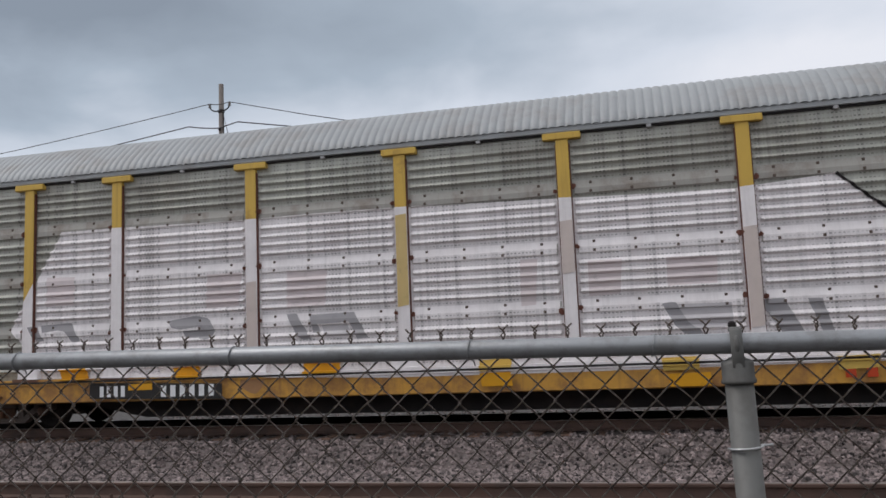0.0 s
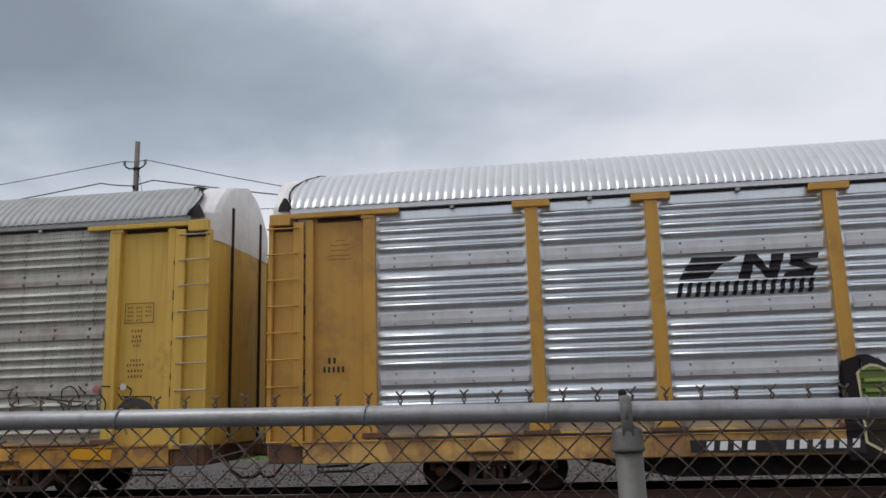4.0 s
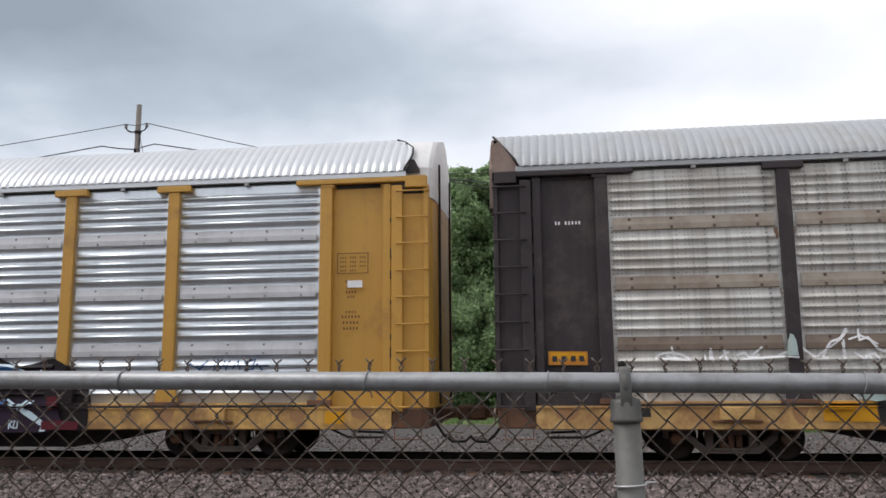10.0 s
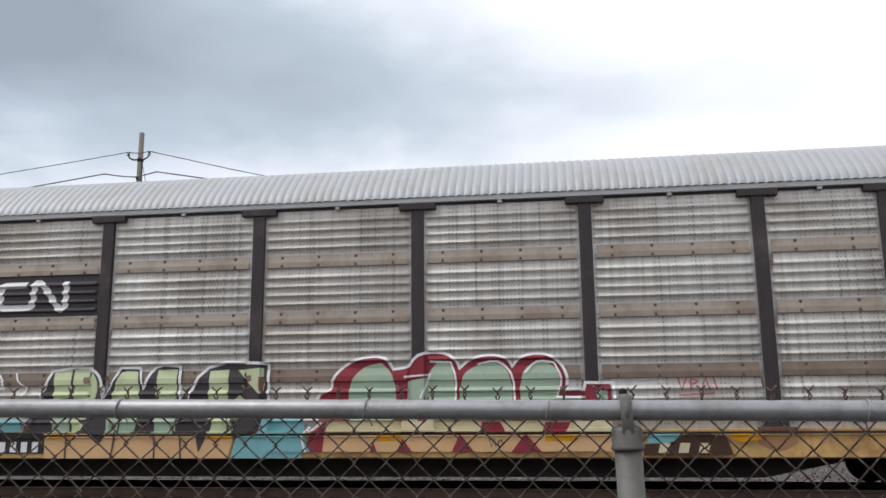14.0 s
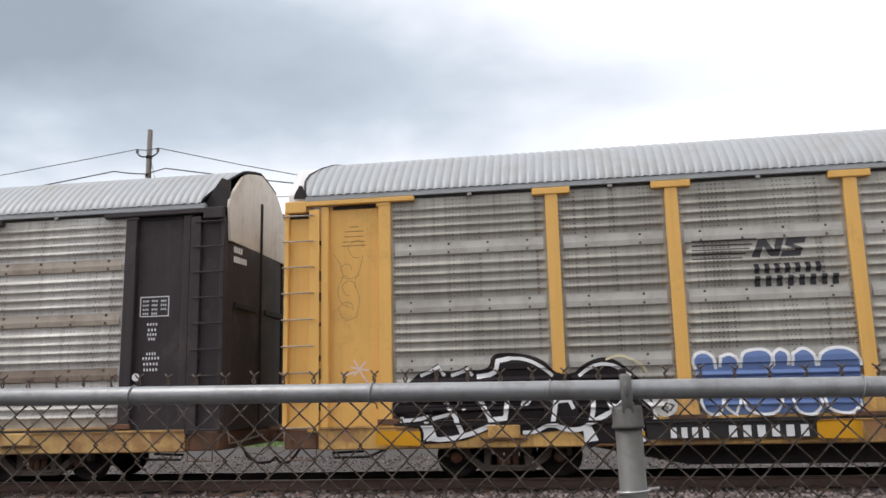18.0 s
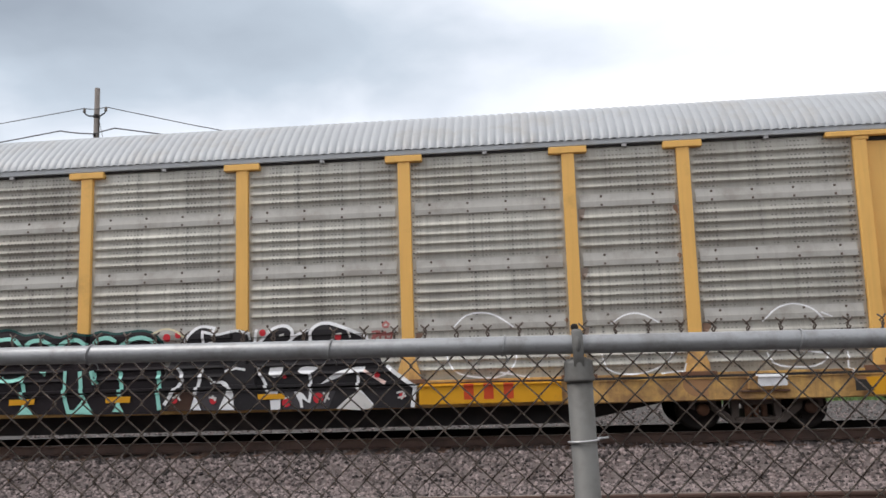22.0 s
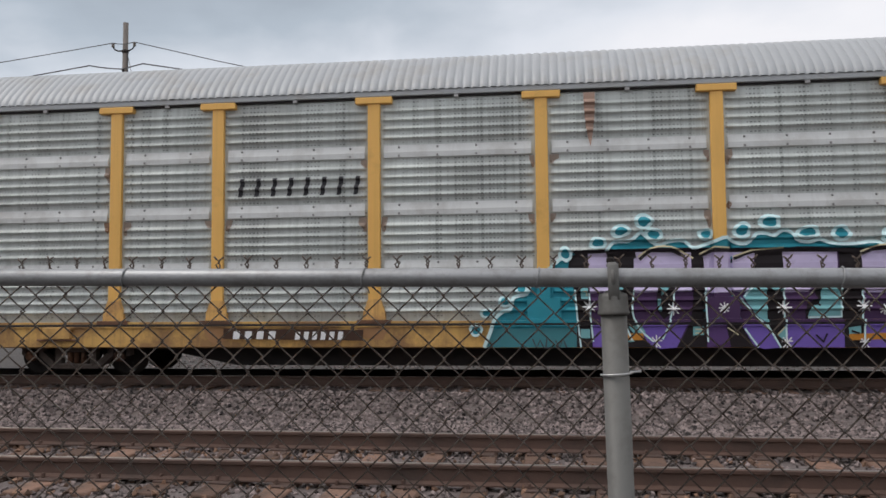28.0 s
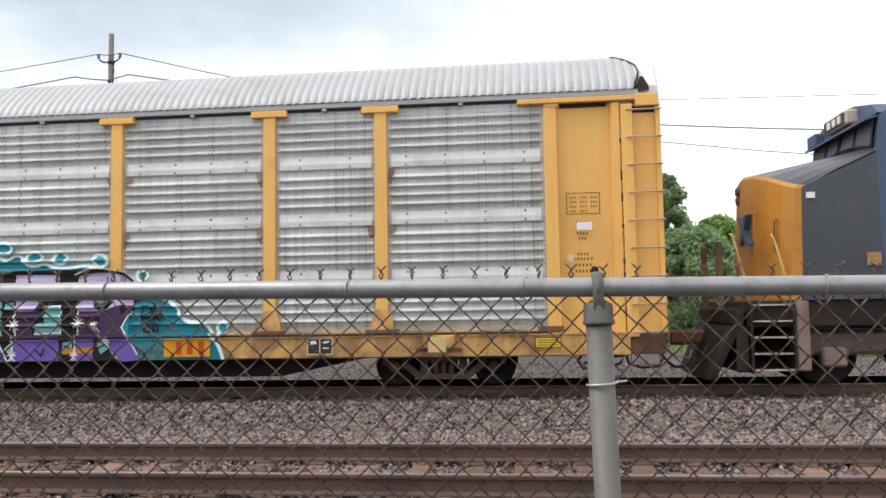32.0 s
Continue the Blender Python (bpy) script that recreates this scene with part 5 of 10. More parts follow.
    for y in (-1.0, 0.2):
        part("post_rail", Geo().box(14.62, 14.72, y - 0.04, y + 0.04, 1.3, 2.45, 0.01), RUSTY, lo, "rusty end rail post")
    part("chain", Geo().path([(14.67, -1.0, 2.3), (14.67, -0.4, 2.22), (14.67, 0.2, 2.3)], 0.012, 6), RUSTY, lo)
    part("coupler", Geo().box(13.95, 14.6, -0.12, 0.12, 0.7, 0.95, 0.04), RUSTY, lo, "rusty coupler")
    part("air_hose", Geo().path([(14.5, -0.7, 0.7), (14.38, -0.75, 0.5), (14.3, -0.7, 0.4), (14.25, -0.6, 0.5)], 0.028, 8), UNDER, lo, "black air hose", True)
    part("long_hood", Geo().box(20.2, 35.0, -1.15, 1.15, 1.45, 4.4, 0.08), LOCO_BLUE, lo)
    part("fuel_tank", Geo().box(22.5, 29.0, -1.35, 1.35, 0.25, 1.02, 0.1), GRIME, lo)
    for c in (18.4, 32.8):
        tf = part("truck", Geo().box(c - 2.6, c + 2.6, -1.22, -1.02, 0.55, 0.95, 0.06).box(c - 2.6, c + 2.6, 1.02, 1.22, 0.55, 0.95, 0.06).box(c - 0.5, c + 0.5, -1.1, 1.1, 0.5, 0.95, 0.05), TRUCK_STEEL, lo, "grimy three-axle truck")
        for w in (-2.03, 0.0, 2.03):
            ws = part("wheelset", cached("big_wheelset", lambda: Geo().lathe([(0.07, -1.05), (0.11, -0.95), (0.16, -0.86), (0.40, -0.77), (0.44, -0.80), (0.503, -0.80), (0.508, -0.70), (0.535, -0.69), (0.535, -0.66), (0.44, -0.66), (0.15, -0.7), (0.1, -0.6), (0.1, 0.6), (0.15, 0.7), (0.44, 0.66), (0.535, 0.66), (0.535, 0.69), (0.508, 0.70), (0.503, 0.8), (0.44, 0.8), (0.1, 0.9)], (0, 0, 0), "y", 32).mesh("wheelset", GRIME, True)), GRIME, tf, "large dark steel wheel pair")
            SPIN.append((ws, c + w, 0.508 + RAIL_TOP_Z, 0.508))
            part("axle_box", Geo().box(c + w - 0.2, c + w + 0.2, -1.26, -1.05, 0.36, 0.68, 0.04), BROWN_DUST, tf)
        part("brake_pipe", Geo().path([(c - 2.5, -1.28, 1.0), (c - 1.2, -1.28, 0.96), (c + 1.5, -1.28, 0.98)], 0.02, 6), LOCO_GREY, tf)
    return lo


LOCO = locomotive()


# ---- behind the train: pole, wires, trees, grass ----
def make_pole():
    px, py, top = -16.6, 30.0, 12.6
    pole = tagged(new("utility_pole"), "weathered wooden utility pole with insulators and wires", "utility pole")
    pole.location = (px, py, -0.1)
    part("shaft", Geo().lathe([(0.16, -0.4), (0.15, 3), (0.125, 8), (0.10, top + 0.1)], (0, 0, 0), "z", 14), POLE_WOOD, pole, smooth=True)
    z = top - 0.85
    for k in (-1, 1):
        part("arm", Geo().path([(k * 0.08, -0.1, z - 0.22), (k * 0.22, -0.14, z - 0.24), (k * 0.38, -0.14, z - 0.16), (k * 0.45, -0.14, z - 0.06)], 0.03, 6), GRIME, pole, "curved steel arm", True)
        part("insulator", Geo().lathe([(0.03, z - 0.08), (0.07, z - 0.04), (0.04, z), (0.07, z + 0.04), (0.03, z + 0.08)], (k * 0.45, -0.14, 0), "z", 10), POLE_WOOD, pole, "small grey insulator", True)
    part("band", Geo().lathe([(0.115, z - 0.3), (0.13, z - 0.28), (0.13, z - 0.18), (0.115, z - 0.16)], (0, 0, 0), "z", 14), GRIME, pole)
    part("guy_wire", Geo().tube((0.1, -0.1, z - 0.2), (0.62, -0.1, top - 3.2), 0.012, 5), CABLE, pole)
    part("insulator", Geo().lathe([(0.03, top - 1.95), (0.06, top - 1.9), (0.03, top - 1.8)], (0, -0.16, 0), "z", 10), GRIME, pole)
    part("conduit", Geo().tube((0.13, -0.05, 0), (0.13, -0.05, top - 1.1), 0.02, 6), GRIME, pole)
    return pole


make_pole()


def wire(label, pts, r=0.018):
    """A cable that sags between its points."""
    out = []
    for (a, b, sag) in pts:
        a, b = Vector(a), Vector(b)
        for k in range(17):
            q = k / 16
            p = a.lerp(b, q)
            p.z -= sag * 4 * q * (1 - q)
            out.append(tuple(p))
    clean_pts = [out[0]] + [p for i, p in enumerate(out[1:], 1) if (Vector(p) - Vector(out[i - 1])).length > 1e-4]
    ob = part("overhead_wire", Geo().path(clean_pts, r, 5), CABLE)
    return tagged(ob, label, "cable")


PX, PY = -16.6, 30.0
wire("thin black overhead wire on the pole insulators", [((-48, 31, 9.6), (PX - 0.45, PY - 0.15, 11.75), 0.3), ((PX - 0.45, PY - 0.15, 11.75), (PX + 0.45, PY - 0.15, 11.75), 0.06), ((PX + 0.45, PY - 0.15, 11.75), (40, 31, 6.4), 2.5)])
wire("thick black overhead cable sagging from the pole", [((-48, 31, 8.4), (PX - 1.4, PY - 0.2, 10.86), 0.25), ((PX - 1.4, PY - 0.2, 10.86), (PX, PY - 0.2, 10.66), 0.03), ((PX, PY - 0.2, 10.66), (PX + 0.85, PY - 0.2, 10.84), 0.0), ((PX + 0.85, PY - 0.2, 10.84), (40, 31, 8.3), 2.0)], 0.026)
wire("thin overhead wire behind the train", [((PX, PY - 0.1, 9.6), (44, 34, 9.7), 0.4)], 0.015)


def tree(name_label, x, y, height, spread, leaf, seed, count, low=0.12, size=0.15):
    """A tapered trunk with limbs and a crown of many small leaves in clumps, with gaps at its edge."""
    rnd = random.Random(seed)
    t = tagged(new("tree"), name_label, "tree", "trees behind the train")
    t.location = (x, y, ground_z(x, y) - 0.1)
    g = Geo()
    pts = [(0.0, 0.0, 0.0)]
    for k in range(1, 6):
        pts.append((rnd.uniform(-0.1, 0.1) * k, rnd.uniform(-0.1, 0.1) * k, height * 0.15 * k))
    for k in range(5):
        g.tube(pts[k], pts[k + 1], 0.2 * height / 10 * (1 - k * 0.16), 9, 0.2 * height / 10 * (1 - (k + 1) * 0.16))
    part("trunk", g, BARK, t, smooth=True)
    clumps = []
    for i in range(110):
        h = low + (1 - low) * ((i + rnd.random()) / 110)
        q = (h - low) / (1 - low)
        env = spread * min(1.0, 0.55 + 1.5 * q) * math.sqrt(max(0.04, 1 - max(0.0, (q - 0.45) / 0.55) ** 2))
        ang, rr = rnd.uniform(0, 6.28), env * math.sqrt(rnd.random()) * rnd.uniform(0.8, 1.12)
        c = Vector((math.cos(ang) * rr, math.sin(ang) * rr, height * h - 0.3))
        clumps.append((c, rnd.uniform(0.22, 0.42) * spread * (1 - 0.35 * q)))
    for i in range(0, 110, 8):
        b = clumps[i][0]
        k = max(0, min(4, int(b.z / (height * 0.15)) - 1))
        a = Vector(pts[k])
        mid = a.lerp(b, 0.5) + Vector((0, 0, 0.25))
        part("limb", Geo().tube(a, mid, 0.055, 6, 0.04).tube(mid, b, 0.04, 6, 0.012), BARK, t, smooth=True)
    V, F = [], []
    for _ in range(count):
        c, r = clumps[rnd.randrange(len(clumps))]
        n = Vector((rnd.gauss(0, 1), rnd.gauss(0, 1), rnd.gauss(0, 0.8))).normalized()
        p = c + n * r * (rnd.uniform(0.1, 1.0) ** 0.5 + max(0.0, rnd.gauss(0, 0.16)))
        if p.z < 0.1:
            continue
        s = size * rnd.uniform(0.5, 1.15)
        up = (n * 0.6 + Vector((rnd.gauss(0, 0.8), rnd.gauss(0, 0.8), 0.6 + rnd.gauss(0, 0.7)))).normalized()
        a = up.orthogonal().normalized()
        a = (a * math.cos(6.28 * rnd.random()) + up.cross(a) * math.sin(6.28 * rnd.random())).normalized()
        b = up.cross(a) * 0.5
        k = len(V)
        V += [tuple(p + w * s) for w in (-a, -b - up * 0.12, a * 1.15, b - up * 0.12)]
        F += [(k, k + 1, k + 2), (k, k + 2, k + 3)]
    g = Geo()
    g.v, g.f = V, F
    part("crown", g, leaf, t, "uneven leafy crown with gaps")
    return t


tree("tall grey-green tree with a full crown", -4.4, 41.5, 12.4, 2.76, LEAF, 1, 49400, 0.12)
tree("tall grey-green tree behind the verge", -1.2, 42.5, 12.9, 2.76, LEAF, 2, 49400, 0.12)
tree("tall grey-green tree behind the verge", 1.5, 43.0, 12.3, 2.64, LEAF, 10, 45600, 0.2)
tree("tall grey-green tree in the row behind the verge", 2.9, 44.5, 12.2, 2.3, LEAF, 31, 36000, 0.2)
tree("tall grey-green tree in the row behind the verge", -2.9, 44.0, 13.4, 2.4, LEAF, 32, 36000, 0.1)
tree("grey-green tree with an uneven crown", 4.0, 43.5, 10.8, 2.28, LEAF, 15, 38000, 0.22)
tree("leafy green tree with a rounded crown", -7.6, 42, 9.9, 2.4, LEAF, 7, 38000, 0.06)
tree("leafy green bush beside the verge", -1.8, 38.5, 5.9, 2.2, LEAF, 3, 30000, 0.0, 0.12)
tree("leafy green bush at the foot of the taller trees", -5.0, 38.5, 5.6, 2.2, LEAF, 11, 27000, 0.0, 0.12)
tree("leafy light green bush beside the grass", 1.6, 38.5, 6.0, 2.2, LEAF_LIGHT, 4, 30000, 0.4, 0.12)
tree("leafy light green bush in front of the trees", 4.6, 39, 5.4, 1.9, LEAF_LIGHT, 16, 24000, 0.4, 0.12)
tree("green tree with a full rounded crown", 5.6, 44.5, 9.9, 2.04, LEAF, 21, 34200, 0.05)
tree("slender green tree with an open crown", 6.7, 42, 8.4, 1.56, LEAF, 5, 26600, 0.05)
tree("leafy bush at the edge of the grass", 7.3, 38.5, 5.4, 2.1, LEAF, 6, 27000, 0.0, 0.12)
tree("leafy green tree with an uneven crown", 9.4, 42.0, 6.1, 1.7, LEAF_LIGHT, 8, 24000, 0.03)
tree("low leafy bush at the edge of the grass", 11.0, 39.5, 4.0, 1.9, LEAF_LIGHT, 12, 18000, 0.0, 0.12)
tree("leafy green tree with an uneven crown", -10.2, 43, 6.2, 2.2, LEAF, 13, 24000, 0.04)
tree("leafy green bush beyond the verge", -8.4, 38.5, 4.6, 2.1, LEAF_LIGHT, 17, 21000, 0.0, 0.12)
tree("low leafy tree beyond the verge", 13.8, 44, 4.4, 2.4, LEAF, 14, 21000, 0.03)
tree("low leafy tree beyond the verge", -14.0, 46, 5.0, 2.6, LEAF, 9, 18000, 0.05)


def make_grass():
    rnd = random.Random(8)
    V, F = [], []
    for i in range(24000):
        if i < 14000:
            x, y = rnd.uniform(-14, 16), 30 + 9 * rnd.random() ** 1.2
        else:
            y = rnd.uniform(26.8, 31)
            x = rnd.uniform(6.3 + 0.8 * noise.noise((y, 0, 3)), 18)
        z = ground_z(x, y)
        h, a = rnd.uniform(0.08, 0.28), rnd.uniform(0, 3.14)
        w = 0.02
        dx, dy = math.cos(a) * w, math.sin(a) * w
        k = len(V)
        V += [(x - dx, y - dy, z), (x + dx, y + dy, z), (x + rnd.uniform(-.08, .08), y + rnd.uniform(-.08, .08), z + h)]
        F.append((k, k + 1, k + 2))
    g = Geo()
    g.v, g.f = V, F
    tagged(part("grass", g, GRASS), "rough green grass on the verge", "grass", kind="stuff")


make_grass()

# ---- paint that follows the corrugated sides ----
COLOURS = {
    "black_spray": (0.015, 0.011, 0.013), "white_roll": (0.72, 0.69, 0.69), "grey_ghost": (0.34, 0.33, 0.34), "pink_stain": (0.66, 0.59, 0.59), "pale_ghost": (0.52, 0.50, 0.51), "pale_mustard": (0.60, 0.41, 0.10), "plum_paint": (0.062, 0.03, 0.085), "dark_red_spray": (0.10, 0.014, 0.022), "bright_yellow": (0.62, 0.42, 0.03), "faded_ink": (0.15, 0.075, 0.03), "red_rust": (0.17, 0.075, 0.055), "old_yellow": (0.60, 0.45, 0.20), "post_pink": (0.60, 0.52, 0.48),
    "deep_teal": (0.012, 0.06, 0.055), "plate_black": (0.03, 0.028, 0.027), "plate_brown": (0.06, 0.032, 0.022), "letter_white": (0.74, 0.75, 0.76), "emblem_red": (0.50, 0.06, 0.02),
    "deep_yellow": (0.62, 0.30, 0.015), "emblem_black": (0.022, 0.02, 0.022), "emblem_grey": (0.06, 0.06, 0.063), "emblem_dark": (0.035, 0.035, 0.04),
    "dark_olive": (0.036, 0.03, 0.019), "leaf_green": (0.16, 0.22, 0.065), "cream_spray": (0.58, 0.52, 0.34), "red_spray": (0.16, 0.012, 0.02),
    "bright_red": (0.50, 0.03, 0.04), "sky_blue": (0.085, 0.22, 0.46), "royal_blue": (0.035, 0.10, 0.30), "mid_blue": (0.05, 0.15, 0.37), "plum": (0.028, 0.016, 0.032),
    "pale_blue_white": (0.55, 0.68, 0.76), "navy_spray": (0.05, 0.10, 0.22), "charcoal": (0.06, 0.055, 0.06), "pale_green": (0.52, 0.60, 0.38),
    "teal_spray": (0.18, 0.42, 0.45), "peach": (0.62, 0.40, 0.21), "maroon": (0.25, 0.035, 0.05), "sage": (0.36, 0.47, 0.36), "faint_red": (0.35, 0.12, 0.11),
    "dusty_blue": (0.13, 0.20, 0.40), "mint": (0.28, 0.62, 0.54), "chalk_white": (0.58, 0.57, 0.55), "pink_chalk": (0.72, 0.55, 0.50),
    "teal_deep": (0.025, 0.25, 0.32), "teal_dusty": (0.05, 0.20, 0.23), "purple": (0.09, 0.045, 0.15), "lilac": (0.58, 0.51, 0.73), "bright_purple": (0.16, 0.10, 0.40),
    "dark_orange": (0.48, 0.20, 0.03), "pale_cyan": (0.58, 0.78, 0.80), "rust_stain": (0.25, 0.16, 0.115), "chalk_teal": (0.42, 0.52, 0.50), "run_brown": (0.36, 0.25, 0.20), "doodle_brown": (0.46, 0.27, 0.09), "sill_brown": (0.34, 0.185, 0.09), "brown_stain": (0.29, 0.235, 0.20),
}
SPRAY = {"shapes": [], "n": {}, "id": 0}


PAINT["white_roll"] = sheet_metal("white_roll_paint", (0.84, 0.80, 0.80), 0.6, 0.0, 0.72, (0.64, 0.57, 0.56), 0.22, 0.0, 0.3)


SINGLE = ("sill_markings", "label", "number_field", "stencilled_notices", "rust_spot", "white_rings", "railway_wordmark", "black_scrawl", "red_tag", "painting_outline", "white_tag", "ghost_lettering", "black_marks", "sill_stain", "faint_drawing", "worn_post_paint")


def flush_spray():
    """Turns the gathered shapes into painted skins that lie on posts, ridges and sill."""
    shapes = SPRAY["shapes"]
    if not shapes:
        return
    car, name, label = SPRAY["head"]
    if name in SINGLE:
        sets = {}
        for s in shapes:
            sets.setdefault(s[2], []).append(s)
        for k, some in sets.items():
            ob = paint_skin(car, "lettering_bar" if k[0] == "n" else name.rstrip("s"), "" if k[0] == "n" else label, some)
            if ob and k[0] == "b":
                ob["kind"] = "stuff"
    else:
        paint_skin(car, name, label, shapes)
    shapes.clear()


def paint_skin(car, name, label, shapes):
    cuts_u = sorted([p + s * o for p in posts_of(car) for s in (-1, 1) for o in (0.106, 0.113, 0.152, 0.184, 0.262, 0.29, 0.2925)])
    verts, faces, slots, mats = [], [], [], []
    for colour, poly, _ in shapes:
        k = SPRAY["n"][car] = SPRAY["n"].get(car, 0) + 1
        lift = 0.003 + 0.00022 * k
        area = sum(poly[i - 1][0] * poly[i][1] - poly[i][0] * poly[i - 1][1] for i in range(len(poly)))
        if area < 0:
            poly = poly[::-1]
        bm = bmesh.new()
        vs = [bm.verts.new((u, 0, z)) for u, z in poly]
        for tri in geometry.tessellate_polygon([[Vector((u, z, 0)) for u, z in poly]]):
            a, b, c = (poly[i] for i in tri)
            turn = (b[0] - a[0]) * (c[1] - a[1]) - (c[0] - a[0]) * (b[1] - a[1])
            if abs(turn) > 1e-7:
                bm.faces.new([vs[i] for i in (tri if turn > 0 else tri[::-1])])
        z0, z1 = min(p[1] for p in poly), max(p[1] for p in poly)
        u0, u1 = min(p[0] for p in poly), max(p[0] for p in poly)
        for z in ZS + [0.944, 0.956, 0.974, 0.976, 1.0118, 1.0132, 1.0515, 1.0528, 1.0745, 1.0765, 1.42, 1.45]:
            if z0 < z < z1:
                bmesh.ops.bisect_plane(bm, geom=bm.verts[:] + bm.edges[:] + bm.faces[:], plane_co=(0, 0, z), plane_no=(0, 0, 1), dist=1e-5)
        for u in cuts_u:
            if u0 < u < u1:
                bmesh.ops.bisect_plane(bm, geom=bm.verts[:] + bm.edges[:] + bm.faces[:], plane_co=(u, 0, 0), plane_no=(1, 0, 0), dist=1e-5)
        mat = paint(colour, COLOURS[colour])
        if mat not in mats:
            mats.append(mat)
        base = len(verts)
        bm.verts.index_update()
        for v in bm.verts:
            verts.append((end_moved(car, v.co.x), painted_y(car, v.co.x, v.co.z) - lift, v.co.z))
        for f in bm.faces:
            faces.append(tuple(base + v.index for v in f.verts))
            slots.append(mats.index(mat))
        bm.free()
    if not faces:
        return None
    me = bpy.data.meshes.new(name)
    me.from_pydata(verts, [], faces)
    for m in mats:
        me.materials.append(m)
    me.polygons.foreach_set("material_index", slots)
    ob = new(name, me)
    ob.parent = CARS[car]
    if label:
        ob["label"] = label
    return ob


DEPTHS = [(z, ridge_depth(z)) for z in ZS]


def skin_depth(z):
    return lerp_rows(DEPTHS, max(z, ZS[0]))


FACE_Z = [(-1, -W), (0.944, -W), (0.956, -W - 0.031), (0.974, -W - 0.031)]


def painted_y(car, u, z):
    """The face that paint lies on."""
    if z < 0.9745:
        return lerp_rows(FACE_Z, z)
    d = min(abs(u - p) for p in posts_of(car))
    if d < 0.291 and 1.006 < z < 1.0755:
        return -W - 0.042
    if z < 1.0125:
        return -W + 0.12
    if z < 1.052:
        return -W - 0.032
    if d < 0.263 and z < 1.421:
        return -W - 0.014
    if abs(u) > DOOR - 0.02:
        return -W + (0.0 if abs(u) < 12.045 else 0.105 if abs(u) < 12.94 else 0.01)
    sheet = -W + BASE - skin_depth(z)
    return lerp_rows([(0, -W), (0.106, -W), (0.113, -W + BASE), (0.152, -W + BASE), (0.184, sheet), (99, sheet)], d)


def sprayed(car, name, label):
    flush_spray()
    SPRAY["head"] = (car, name, label)


def curved(p, closed):
    """Rounds the gentle bends of an outline and keeps its sharp corners."""
    n = len(p)
    if n < 4:
        return p
    p = [Vector(q) for q in p]
    tan = []
    for i in range(n):
        if not closed and i in (0, n - 1):
            tan.append(None)
            continue
        a, b = p[i] - p[i - 1], p[(i + 1) % n] - p[i]
        soft = a.length > 1e-6 and b.length > 1e-6 and a.angle(b) < 1.05 and max(a.length, b.length) < 1.2
        tan.append((a.normalized() + b.normalized()).normalized() if soft else None)
    out = []
    for i in range(n if closed else n - 1):
        j = (i + 1) % n
        a, b = p[i], p[j]
        out.append(tuple(a))
        if tan[i] is None and tan[j] is None:
            continue
        d = (b - a).length
        m0 = tan[i] * d if tan[i] is not None else (b - a)
        m1 = tan[j] * d if tan[j] is not None else (b - a)
        for t in (0.33, 0.67):
            h = (2 * t ** 3 - 3 * t ** 2 + 1, t ** 3 - 2 * t ** 2 + t, -2 * t ** 3 + 3 * t ** 2, t ** 3 - t ** 2)
            out.append(tuple(a * h[0] + m0 * h[1] + b * h[2] + m1 * h[3]))
    if not closed:
        out.append(tuple(p[-1]))
    return out


def fill(colour, poly, key=None):
    if "railway" not in SPRAY["head"][1]:
        poly = curved(poly, True)
    SPRAY["id"] += 1
    SPRAY["shapes"].append((colour, poly, key or ("f", SPRAY["id"])))


def line(colour, width, pts):
    """A sprayed stroke of even width with mitred bends."""
    SPRAY["id"] += 1
    p = [Vector(q) for q in (pts if "railway" in SPRAY["head"][1] else curved(pts, False))]
    left, right = [], []
    for i, q in enumerate(p):
        a = (q - p[i - 1]).normalized() if i else (p[1] - q).normalized()
        b = (p[i + 1] - q).normalized() if i < len(p) - 1 else a
        t = (a + b)
        t = t.normalized() if t.length > 0.2 else a
        n = Vector((-t.y, t.x))
        m = min(1.5, 1 / max(0.4, abs(n.dot(Vector((-a.y, a.x))))))
        left.append(q + n * width / 2 * m)
        right.append(q - n * width / 2 * m)
    for i in range(len(p) - 1):
        SPRAY["shapes"].append((colour, [tuple(v) for v in (left[i], left[i + 1], right[i + 1], right[i])], ("l", SPRAY["id"])))


def rounded(pts):
    """A line whose corners are turned with the given radii."""
    out = []
    for i, (u, z, r) in enumerate(pts):
        q = Vector((u, z))
        if not r:
            out.append(q)
            continue
        a, b = Vector(pts[i - 1][:2]) - q, Vector(pts[i + 1][:2]) - q
        a, b = q + a.normalized() * min(r, a.length * 0.5), q + b.normalized() * min(r, b.length * 0.5)
        out += [a.lerp(q, t).lerp(q.lerp(b, t), t) for t in (0, 0.2, 0.4, 0.6, 0.8, 1.0)]
    return [tuple(q) for q in out]


def dot(colour, u, z, r):
    fill(colour, [(u + r * math.cos(a * math.pi / 6), z + r * math.sin(a * math.pi / 6)) for a in range(12)])


